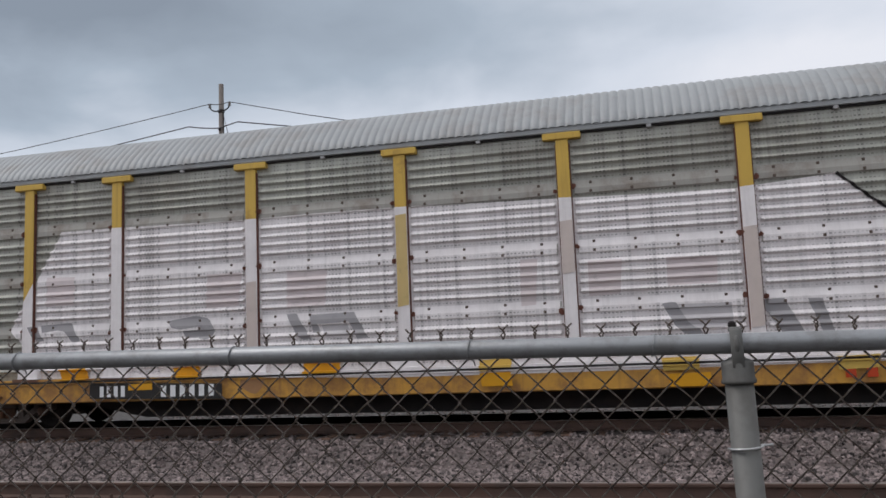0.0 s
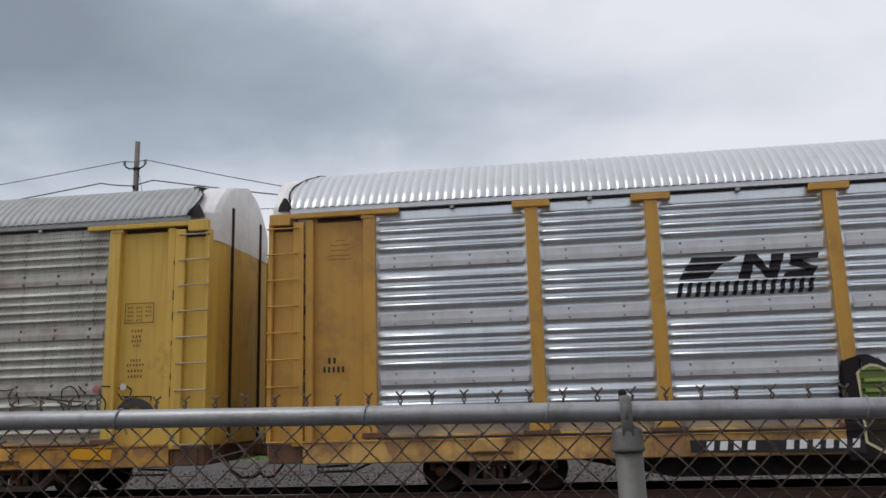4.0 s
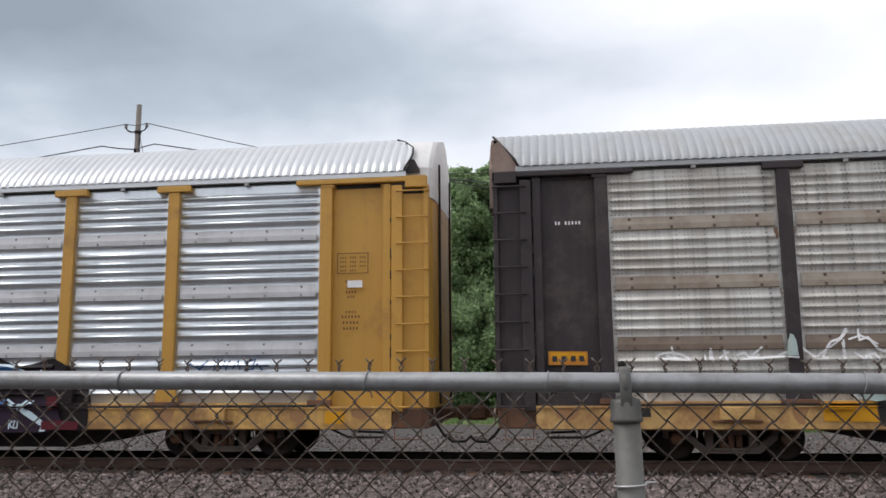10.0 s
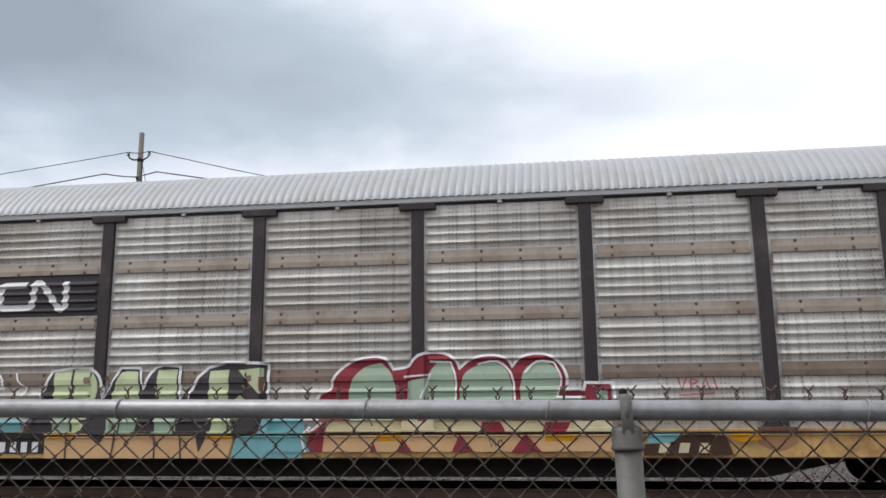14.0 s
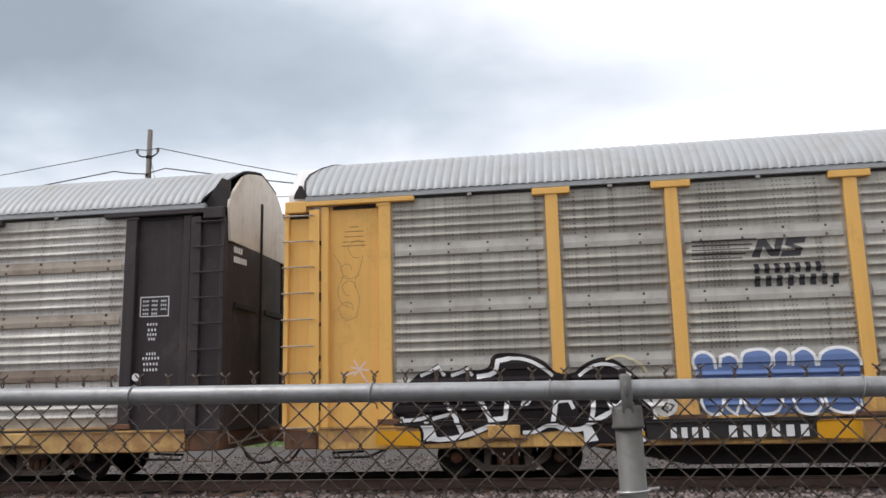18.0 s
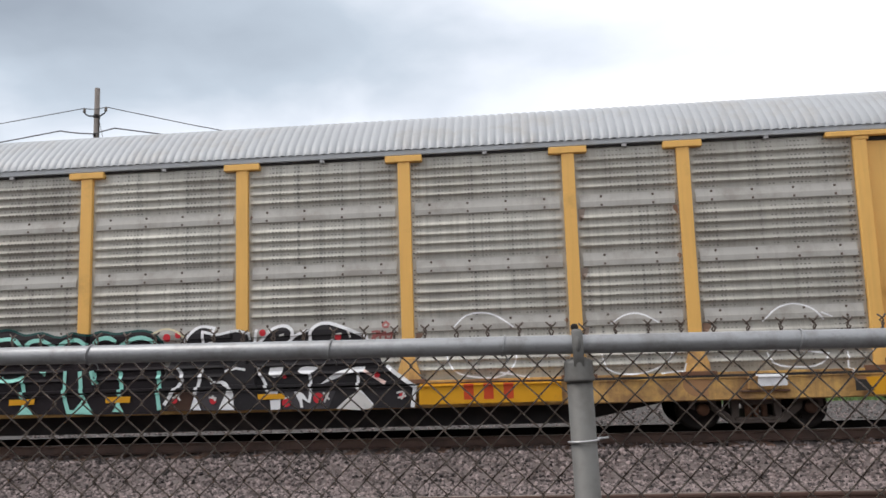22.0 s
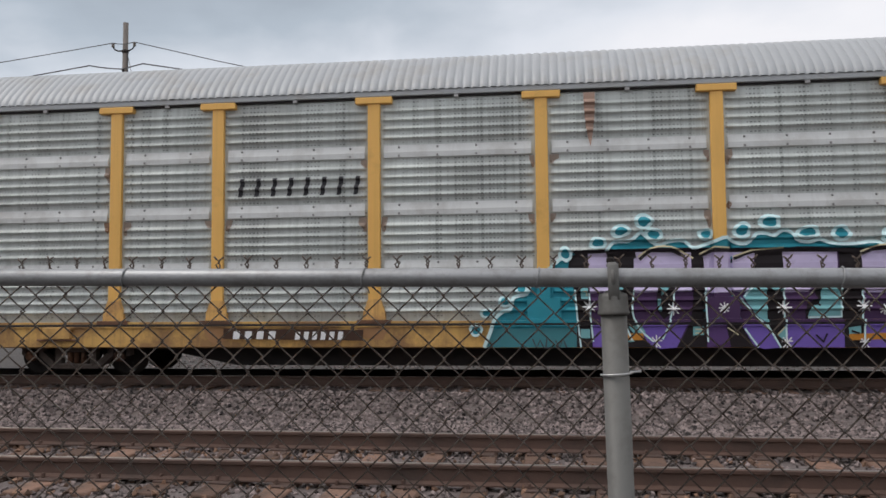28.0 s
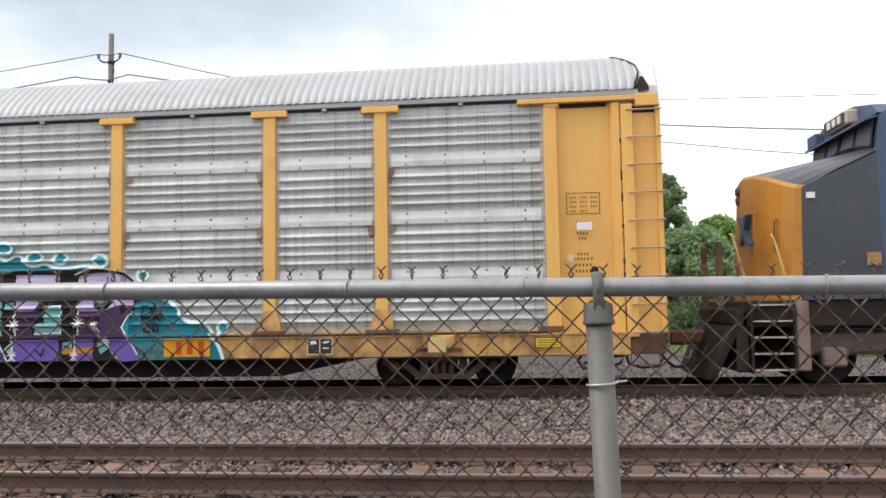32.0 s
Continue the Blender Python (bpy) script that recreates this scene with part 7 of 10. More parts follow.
fill("mid_blue", [(5.43, 1.82), (5.78, 1.74), (6.18, 1.72), (6.43, 1.63), (6.56, 1.52), (6.55, 1.32), (5.49, 1.33), (5.41, 1.63)])
fill("black_spray", [(5.79, 1.63), (6.1, 1.6), (6.29, 1.5), (5.91, 1.5)])
fill("black_spray", [(5.33, 1.63), (5.4, 1.67), (5.49, 1.51), (5.34, 1.57)])
fill("sky_blue", [(2.97, 0.75), (3.08, 0.92), (3.27, 0.93), (3.28, 0.78), (3.08, 0.68)])
fill("sky_blue", [(5.77, 1.13), (6.13, 1.13), (6.09, 1.04), (5.78, 1.03)])
line("pale_blue_white", 0.045, [(1.45, 1.5), (1.43, 1.86), (1.74, 1.86), (2, 1.46)])
line("pale_blue_white", 0.045, [(2.12, 1.49), (2.04, 1.84), (2.3, 1.87), (2.55, 1.48)])
line("pale_blue_white", 0.045, [(2.6, 1.5), (2.62, 1.74), (2.72, 1.86), (2.92, 1.88)])
line("pale_blue_white", 0.045, [(1.32, 1.17), (1.31, 1), (1.39, 0.79), (1.6, 0.66), (1.97, 0.59), (2.31, 0.89), (2.14, 0.98), (1.82, 0.79)])
line("pale_blue_white", 0.045, [(1.5, 1.17), (1.68, 1)])
line("pale_blue_white", 0.045, [(2.02, 1.16), (2.15, 0.98)])
line("pale_blue_white", 0.045, [(2.33, 1.16), (2.42, 1.01), (2.31, 0.88)])
line("pale_blue_white", 0.045, [(2.48, 0.97), (2.68, 0.6), (2.93, 0.84)])
line("pale_blue_white", 0.045, [(2.7, 1.16), (2.89, 1)])
line("pale_blue_white", 0.042, [(2.73, 1.86), (2.85, 1.86), (3.05, 1.51)])
line("pale_blue_white", 0.042, [(2.97, 1.82), (3.26, 1.89), (3.5, 1.51)])
line("pale_blue_white", 0.042, [(3.61, 1.52), (3.63, 1.66), (3.83, 1.66), (3.93, 1.52)])
line("pale_blue_white", 0.042, [(3.71, 1.67), (3.76, 1.9), (3.87, 2.03), (4.12, 1.96), (4.32, 1.9), (4.2, 1.8), (4.18, 1.72), (4.38, 1.63), (4.61, 1.61), (4.8, 1.73), (4.76, 1.83), (5.1, 1.94), (5.29, 2.02), (5.42, 1.94), (5.35, 1.72), (5.08, 1.57), (4.84, 1.51)])
line("pale_blue_white", 0.042, [(5.41, 1.81), (5.78, 1.74), (6.18, 1.72), (6.43, 1.63), (6.56, 1.52)])
line("pale_blue_white", 0.042, [(5.37, 1.73), (5.45, 1.67), (5.55, 1.5)])
line("pale_blue_white", 0.042, [(5.73, 1.64), (5.87, 1.51)])
line("pale_blue_white", 0.042, [(5.74, 1.64), (6.17, 1.59), (6.34, 1.49)])
line("pale_blue_white", 0.042, [(6.77, 1.63), (6.95, 1.48), (7.09, 1.48)])
line("pale_blue_white", 0.042, [(2.73, 1.16), (2.96, 0.92)])
line("pale_blue_white", 0.042, [(2.69, 0.6), (2.96, 0.87)])
line("pale_blue_white", 0.042, [(2.9, 0.7), (3.04, 0.58)])
line("pale_blue_white", 0.042, [(3.28, 1.15), (3.36, 0.88), (3.35, 0.6), (3.7, 0.96)])
line("pale_blue_white", 0.042, [(3.57, 1.15), (4.16, 0.6)])
line("pale_blue_white", 0.042, [(3.84, 1.15), (3.92, 1.05)])
line("pale_blue_white", 0.042, [(4.22, 1.14), (4.46, 0.76)])
line("pale_blue_white", 0.042, [(4.37, 1.14), (4.41, 0.98)])
line("pale_blue_white", 0.042, [(4.95, 1.14), (5.4, 0.98), (5.88, 0.8), (5.68, 1.13)])
line("pale_blue_white", 0.042, [(6.18, 1.13), (6.41, 0.98)])
fill("pale_blue_white", [(3.43, 0.6), (3.83, 0.91), (3.9, 0.83), (3.63, 0.59)])
fill("pale_blue_white", [(4.19, 0.6), (4.46, 0.76), (4.48, 0.6)])
fill("pale_blue_white", [(4.97, 0.89), (5, 0.77), (5.43, 0.59), (5.6, 0.58), (5.07, 0.86)])
fill("pale_blue_white", [(5.15, 1.12), (5.67, 1.11), (5.57, 1.03)])
fill("pale_blue_white", [(6.41, 1.01), (6.55, 1.11), (6.71, 1.1), (6.6, 1.02)])
fill("pale_blue_white", [(6.44, 0.96), (6.54, 0.98), (7.02, 0.7), (6.98, 0.58), (6.87, 0.58), (6.91, 0.67), (6.53, 0.89)])
fill("pale_blue_white", [(4.2, 1.82), (4.32, 1.9), (4.24, 1.68), (4.18, 1.72)])
fill("pale_blue_white", [(5.34, 2), (5.42, 1.94), (5.38, 1.77), (5.33, 1.8)])
line("pale_blue_white", 0.022, [(6.3, 0.77), (6.3, 0.62)])
line("pale_blue_white", 0.022, [(6.3, 0.77), (6.36, 0.75), (6.31, 0.7), (6.36, 0.64)])
line("pale_blue_white", 0.022, [(6.41, 0.77), (6.38, 0.64), (6.46, 0.64), (6.46, 0.77)])
fill("dark_red_spray", [(3.42, 1.98), (3.56, 2.04), (3.65, 1.88), (3.59, 1.72), (3.44, 1.74)])
fill("dark_red_spray", [(2.24, 0.75), (2.45, 0.84), (2.59, 0.73), (2.55, 0.61), (2.22, 0.61)])
fill("dark_red_spray", [(6.91, 0.75), (7.29, 0.77), (7.61, 0.73), (7.58, 0.61), (6.91, 0.61)])
fill("dark_red_spray", [(6.98, 1.17), (7.18, 1.19), (7.21, 1), (7.04, 0.93)])
sprayed("B", "blue_tag", "dark blue sprayed tag")
line("navy_spray", 0.03, [(9.56, 1.73), (9.75, 1.62), (9.89, 1.77)])
line("navy_spray", 0.03, [(9.99, 1.59), (10.08, 1.79), (10.13, 1.63)])
line("navy_spray", 0.03, [(10.19, 1.77), (10.22, 1.6), (10.29, 1.77)])
line("navy_spray", 0.03, [(10.34, 1.63), (10.44, 1.76), (10.47, 1.61)])
line("navy_spray", 0.03, [(10.55, 1.72), (10.74, 1.78), (10.71, 1.62), (10.55, 1.6)])
line("navy_spray", 0.03, [(10.78, 1.71), (10.87, 1.6)])
line("navy_spray", 0.03, [(9.7, 1.67), (11.01, 1.67)])
sprayed("B", "number_field", "brown field with pale bars")
fill("plate_black", [(-6.85, 0.87), (-4.28, 0.82), (-4.28, 0.63), (-6.85, 0.68)])
bars("letter_white", -6.66, -5.84, 0.69, 0.86, 4, 0.02)
bars("letter_white", -5.47, -4.32, 0.69, 0.86, 6, 0.02)
fill("deep_yellow", [(12, 0.91), (12.34, 0.9), (12.33, 0.71), (11.99, 0.71)])
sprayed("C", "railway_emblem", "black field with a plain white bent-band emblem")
fill("charcoal", [(-6.95, 3.84), (-4.38, 3.84), (-4.38, 3.09), (-6.95, 3.09)])
line("letter_white", 0.115, rounded([(-5.80, 3.675, 0), (-6.315, 3.675, 0.12), (-6.315, 3.255, 0.12), (-5.67, 3.255, 0.12), (-5.66, 3.72, 0.09), (-5.50, 3.68, 0.09), (-5.13, 3.19, 0.09), (-5.03, 3.26, 0.05), (-5.03, 3.72, 0)]))
sprayed("C", "number_field", "dark field with pale bars")
fill("plate_black", [(-7.9, 1.06), (-5.16, 1.05), (-5.16, 0.69), (-7.88, 0.68)])
bars("letter_white", -7.82, -7.02, 0.68, 0.9, 4, 0)
bars("letter_white", -6.49, -5.24, 0.69, 0.91, 6, 0)
fill("deep_yellow", [(-8.71, 1.03), (-7.92, 1.03), (-7.9, 0.73), (-8.69, 0.74)])
sprayed("C", "pale_green_graffiti", "pale green and peach letters with white outlines")
fill("charcoal", [(-5.66, 1.05), (-5.56, 1.3), (-5.37, 1.62), (-5.16, 2.1), (-4.48, 2.14), (-4.24, 2), (-4.18, 1.66), (-3.87, 2.13), (-3.52, 2.12), (-3.45, 1.78), (-3.21, 2.13), (-2.79, 2.14), (-2.77, 1.55), (-2.25, 2.11), (-1.18, 2.17), (-1.18, 1.54), (-1.28, 1.25), (-1.53, 0.95), (-1.71, 0.9), (-5.16, 1.02)])
fill("peach", [(-5.18, 1.03), (-1.71, 1.01), (-1.83, 0.61), (-5.17, 0.61)])
fill("pale_green", [(-5.12, 2.1), (-4.79, 2.13), (-4.77, 1.04), (-5.1, 1.04)])
fill("pale_green", [(-4.75, 2.13), (-4.46, 2.13), (-4.3, 1.98), (-4.26, 1.74), (-4.36, 1.47), (-4.51, 1.1), (-4.61, 1.04), (-4.73, 1.04)])
fill("pale_green", [(-4.04, 1.03), (-4.04, 1.43), (-3.87, 2.05), (-3.83, 2.08), (-3.55, 2.08), (-3.5, 1.58), (-3.56, 1.21), (-3.59, 1.03)])
fill("pale_green", [(-3.18, 2.1), (-2.82, 2.11), (-2.82, 1.02), (-3.2, 1.03)])
fill("pale_green", [(-2.22, 2.07), (-1.88, 2.09), (-1.9, 1.02), (-2.27, 1.02)])
fill("pale_green", [(-1.72, 2.08), (-1.26, 2.11), (-1.25, 1.74), (-1.32, 1.67)])
fill("pale_green", [(-1.86, 1.46), (-1.68, 1.66), (-1.57, 1.55), (-1.71, 1.02), (-1.84, 1.02)])
fill("sage", [(-5.11, 1.39), (-4.78, 1.39), (-4.77, 1.04), (-5.1, 1.04)])
fill("sage", [(-4.04, 1.3), (-3.5, 1.34), (-3.58, 1.03), (-4.04, 1.03)])
fill("sage", [(-3.2, 1.37), (-2.82, 1.36), (-2.82, 1.02), (-3.2, 1.03)])
fill("charcoal", [(-4.54, 1.26), (-4.12, 1.29), (-4.07, 1.01), (-4.17, 0.82), (-4.33, 0.97)])
fill("charcoal", [(-2.36, 1.28), (-2.15, 1.25), (-2.21, 0.99), (-2.35, 0.7), (-2.4, 0.92)])
fill("charcoal", [(-1.83, 1.26), (-1.32, 1.25), (-1.53, 0.95), (-1.73, 0.9)])
fill("teal_spray", [(-6.35, 1.27), (-5.66, 1.28), (-5.72, 1.06), (-6.3, 1.05)])
fill("teal_spray", [(-1.24, 1.25), (-0.53, 1.25), (-0.52, 1), (-1.32, 0.99)])
fill("teal_spray", [(-1.69, 0.94), (-1.43, 0.99), (-0.52, 1), (-0.54, 0.61), (-1.78, 0.61)])
fill("deep_yellow", [(-5.09, 1.02), (-4.63, 1.03), (-4.63, 0.95), (-5.09, 0.94)])
fill("deep_yellow", [(-2.21, 1), (-1.75, 1.01), (-1.75, 0.93), (-2.21, 0.92)])
fill("rust_stain", [(-4.56, 1.99), (-4.46, 2), (-4.43, 1.89), (-4.54, 1.87)])
fill("rust_stain", [(-1.58, 1.97), (-1.46, 1.99), (-1.45, 1.89), (-1.54, 1.86)])
fill("rust_stain", [(-1.33, 1.96), (-1.24, 1.96), (-1.27, 1.67), (-1.32, 1.73)])
line("letter_white", 0.05, [(-5.37, 1.6), (-5.17, 2.1), (-4.48, 2.16), (-4.24, 2.01), (-4.16, 1.64), (-3.87, 2.15), (-3.51, 2.14), (-3.44, 1.78), (-3.21, 2.15), (-2.77, 2.16), (-2.75, 1.55)])
line("letter_white", 0.05, [(-2.66, 1.55), (-2.25, 2.13), (-1.17, 2.18), (-1.16, 1.52)])
line("charcoal", 0.03, [(-4.77, 2.13), (-4.75, 1.04)])
line("charcoal", 0.03, [(-4.77, 1.04), (-4.77, 0.61)])
line("charcoal", 0.03, [(-3.83, 1.3), (-3.93, 0.61)])
line("charcoal", 0.03, [(-3.15, 1.03), (-3.14, 0.61)])
line("charcoal", 0.03, [(-2.69, 1.02), (-2.66, 0.61)])
line("dark_olive", 0.02, [(-5.08, 1.6), (-4.79, 1.63)])
line("dark_olive", 0.02, [(-3.13, 1.57), (-2.85, 1.58)])
line("dark_olive", 0.02, [(-2.18, 1.56), (-1.92, 1.57)])
line("dark_olive", 0.02, [(-4.67, 1.45), (-4.4, 1.48)])
line("letter_white", 0.03, [(-8.71, 1.73), (-8.35, 1.99), (-8.22, 2.13)])
line("letter_white", 0.03, [(-8.31, 1.66), (-8.3, 1.99)])
line("letter_white", 0.03, [(-8.23, 1.99), (-8.04, 2.05), (-7.8, 1.91)])
line("letter_white", 0.03, [(-8.15, 1.79), (-7.94, 1.64)])
line("letter_white", 0.03, [(-6.91, 1.99), (-6.69, 1.77), (-6.6, 2.01)])
line("letter_white", 0.03, [(-6.51, 1.96), (-6.52, 1.76)])
line("letter_white", 0.03, [(-6.45, 1.93), (-6.35, 1.79), (-6.26, 1.95), (-6.25, 1.79)])
line("letter_white", 0.03, [(-6.2, 1.9), (-6.09, 1.95), (-6.13, 1.83), (-6.22, 1.8), (-6.06, 1.8)])
line("letter_white", 0.03, [(-5.86, 2.09), (-5.79, 1.94), (-5.63, 1.82), (-5.7, 1.68)])
line("letter_white", 0.03, [(-6.76, 1.64), (-6.45, 1.68), (-6.29, 1.62)])
line("letter_white", 0.03, [(-8.81, 1.65), (-8.55, 1.71)])
dot("letter_white", -6.39, 2.03, 0.038)
sprayed("C", "maroon_graffiti", "maroon and pale green rounded letters with white outlines")
fill("maroon", [(-0.26, 1.22), (-0.25, 1.61), (-0.2, 1.66), (-0.07, 1.71), (-0.02, 1.87), (0.17, 2.1), (0.51, 2.24), (0.85, 2.21), (0.99, 2.04), (1.28, 2.08), (1.43, 2.25), (1.86, 2.28), (2.04, 2.16), (2.12, 2.02), (2.28, 2.16), (2.61, 2.25), (2.89, 2.18), (2.98, 2.06), (3.12, 2.19), (3.49, 2.25), (3.72, 2.14), (3.84, 1.91), (3.83, 1.66), (4.15, 1.66), (4.18, 1.77), (4.56, 1.76), (4.57, 1.18)])
fill("sage", [(0.28, 1.21), (0.27, 1.82), (0.51, 2.09), (0.8, 2.16), (0.99, 1.95), (1.06, 1.21)])
fill("sage", [(1.23, 1.21), (1.25, 1.85), (1.62, 1.91), (1.42, 1.2)])
fill("sage", [(1.54, 1.2), (1.59, 1.94), (1.76, 2.17), (1.95, 2.12), (2.02, 1.93), (2.01, 1.2)])
fill("sage", [(2.13, 1.2), (2.18, 1.93), (2.47, 2.11), (2.75, 2.12), (2.93, 1.96), (2.97, 1.19)])
fill("sage", [(3.14, 1.19), (3.16, 1.96), (3.39, 2.14), (3.62, 2.09), (3.75, 1.91), (3.7, 1.59), (4.1, 1.56), (4.09, 1.19)])
fill("sage", [(4.31, 1.18), (4.33, 1.67), (4.51, 1.67), (4.49, 1.18)])
fill("cream_spray", [(-0.16, 1.21), (4.57, 1.18), (4.57, 1.02), (-0.2, 1.04)])
fill("peach", [(-0.18, 1.01), (4.57, 0.99), (4.55, 0.71), (-0.22, 0.71)])
fill("maroon", [(-0.46, 0.71), (-0.4, 0.98), (-0.13, 1.21), (-0.18, 0.71)])
fill("maroon", [(1.98, 0.71), (2.12, 1), (2.35, 0.7)])
fill("maroon", [(2.94, 0.7), (3.18, 1), (3.44, 0.7)])
fill("maroon", [(1.07, 0.71), (1.17, 0.93), (1.33, 0.71)])
fill("maroon", [(2.45, 1.03), (2.47, 1.18), (2.77, 1.18), (2.86, 1.02)])
fill("maroon", [(3.45, 1.02), (3.5, 1.17), (3.91, 1.17), (3.81, 1.02)])
fill("maroon", [(0.62, 0.71), (0.68, 0.89), (0.74, 0.71)])
fill("teal_spray", [(-1.23, 1.03), (-0.5, 1.02), (-0.39, 0.71), (-1.22, 0.71)])
fill("deep_yellow", [(0.73, 0.98), (1.15, 0.98), (1.15, 0.88), (0.73, 0.88)])
fill("deep_yellow", [(3.49, 0.97), (4.01, 0.97), (4.01, 0.87), (3.49, 0.87)])
line("letter_white", 0.045, [(-0.31, 1.58), (-0.24, 1.66), (-0.07, 1.73), (-0.04, 1.87), (0.15, 2.1), (0.51, 2.25), (0.87, 2.23), (1.01, 2.05), (1.26, 2.1), (1.43, 2.27), (1.87, 2.3), (2.06, 2.18), (2.12, 2.05), (2.28, 2.18), (2.61, 2.26), (2.91, 2.19), (2.99, 2.07), (3.12, 2.21), (3.49, 2.27), (3.73, 2.15), (3.87, 1.91), (3.86, 1.68), (4.13, 1.68), (4.16, 1.79), (4.6, 1.78), (4.62, 1.54)])
line("letter_white", 0.035, [(1.62, 2.17), (1.97, 2.15), (2.05, 1.93), (2.05, 1.52)])
line("letter_white", 0.035, [(2.42, 2.11), (2.75, 2.15), (2.97, 1.95), (3.02, 1.51)])
line("letter_white", 0.035, [(3.19, 1.96), (3.39, 2.14), (3.67, 2.12), (3.78, 1.86), (3.7, 1.57), (4.15, 1.56)])
line("letter_white", 0.035, [(1.19, 1.92), (1.63, 1.95), (1.47, 1.57)])
line("letter_white", 0.035, [(-0.42, 1.03), (-0.21, 1.19)])
line("letter_white", 0.035, [(-0.47, 0.71), (-0.54, 0.94), (-0.42, 1.12)])
sprayed("C", "white_tag", "thin white scribbled tag")
line("letter_white", 0.036, [(-11.18, 1.71), (-11.14, 1.77), (-11.01, 1.81), (-10.69, 1.74), (-10.64, 1.66)])
line("letter_white", 0.036, [(-10.31, 1.84), (-10.29, 1.65)])
line("letter_white", 0.036, [(-10.11, 1.86), (-10.08, 1.67)])
line("letter_white", 0.036, [(-9.93, 1.76), (-9.8, 1.8), (-9.71, 1.71), (-9.58, 1.77)])
line("letter_white", 0.036, [(-9.97, 1.67), (-9.53, 1.69)])
line("letter_white", 0.036, [(-9.1, 2.08), (-9.14, 1.81), (-9.31, 1.75), (-9, 1.72)])
line("letter_white", 0.036, [(-8.63, 1.72), (-8.51, 1.95), (-8.36, 2.01), (-8.25, 2.17)])
line("letter_white", 0.036, [(-8.08, 2.15), (-8.08, 1.98), (-7.95, 2.02), (-7.8, 1.83), (-7.61, 1.79)])
line("letter_white", 0.036, [(-8.34, 1.95), (-8.29, 1.74)])
line("letter_white", 0.036, [(-8.1, 1.76), (-8.03, 1.65), (-7.99, 1.75)])
line("letter_white", 0.036, [(-7.97, 1.75), (-7.86, 1.77), (-7.8, 1.65), (-7.93, 1.66), (-7.95, 1.73)])
line("letter_white", 0.036, [(-8.72, 1.68), (-8.4, 1.66), (-8.22, 1.67)])
line("letter_white", 0.036, [(-6.87, 1.97), (-6.74, 1.74), (-6.68, 1.92)])
line("letter_white", 0.036, [(-6.68, 1.74), (-6.6, 1.92), (-6.56, 1.76)])
line("letter_white", 0.036, [(-6.51, 1.92), (-6.52, 1.78)])
line("letter_white", 0.036, [(-6.45, 1.9), (-6.43, 1.78), (-6.35, 1.9)])
line("letter_white", 0.036, [(-6.31, 1.8), (-6.22, 1.88), (-6.18, 1.8), (-6.04, 1.81), (-6.1, 2), (-6.2, 2.08), (-6.18, 2.16)])
line("letter_white", 0.036, [(-6.53, 2.04), (-6.45, 2.08), (-6.43, 2.02), (-6.51, 2)])
line("letter_white", 0.036, [(-6.87, 1.72), (-6.85, 1.62), (-6.74, 1.68)])
line("letter_white", 0.036, [(-6.68, 1.68), (-6.66, 1.58)])
line("letter_white", 0.036, [(-6.58, 1.68), (-6.5, 1.62), (-6.41, 1.68)])
line("letter_white", 0.036, [(-6.35, 1.7), (-6.33, 1.59)])
line("letter_white", 0.036, [(-6.25, 1.69), (-6.23, 1.57)])
fill("chalk_teal", [(-9.17, 1.75), (-9.12, 2.09), (-9.07, 2.07), (-9.01, 1.75)])
line("letter_white", 0.034, [(-10.93, 1.91), (-10.87, 1.71)])
line("letter_white", 0.034, [(-11.08, 1.72), (-10.63, 1.69)])
line("letter_white", 0.034, [(-10.32, 1.88), (-10.34, 1.69)])
line("letter_white", 0.034, [(-10.41, 1.78), (-10.42, 1.69)])
line("letter_white", 0.034, [(-9.73, 1.72), (-9.54, 1.89)])
line("letter_white", 0.034, [(-10.2, 1.72), (-10.04, 1.82)])
line("letter_white", 0.034, [(-11.02, 1.77), (-10.8, 1.71)])
line("letter_white", 0.034, [(-9.86, 1.7), (-9.2, 1.74)])
line("letter_white", 0.034, [(-8.94, 1.87), (-8.75, 1.72)])
line("letter_white", 0.034, [(-6.96, 1.78), (-6.85, 1.68)])
line("letter_white", 0.034, [(-6.92, 1.98), (-6.79, 1.83)])
line("letter_white", 0.034, [(-6.75, 1.65), (-6.21, 1.67)])
line("letter_white", 0.034, [(-6.71, 1.71), (-6.29, 1.61)])
fill("chalk_white", [(-8.24, 1.06), (-8.22, 1.22), (-8.09, 1.22), (-8.1, 1.07)])
fill("chalk_white", [(-8.04, 1.08), (-8.01, 1.2), (-7.9, 1.22), (-7.91, 1.1)])
line("chalk_white", 0.03, [(-11.37, 1.24), (-11.35, 1.04)])
line("chalk_white", 0.03, [(-11.62, 1.18), (-11.46, 1.19)])
line("chalk_white", 0.03, [(-7.77, 1.2), (-7.6, 1.1)])
line("chalk_white", 0.03, [(-8.72, 1.27), (-8.59, 1.28)])
fill("chalk_teal", [(-8.26, 1.22), (-7.96, 1.26), (-7.54, 1.2), (-7.58, 1.07), (-8.13, 1.08)])
fill("deep_yellow", [(-8.73, 1.01), (-8.22, 1.02), (-8.22, 0.92), (-8.73, 0.91)])
fill("plate_black", [(-11.56, 0.95), (-11.31, 0.95), (-11.3, 0.81), (-11.54, 0.81)])
sprayed("C", "label", "yellow reflective label with dark marks")
fill("dark_orange", [(-12.88, 1.86), (-12.25, 1.85), (-12.25, 1.63), (-12.88, 1.64)])
fill("deep_yellow", [(-12.84, 1.84), (-12.28, 1.83), (-12.28, 1.74), (-12.84, 1.74)])
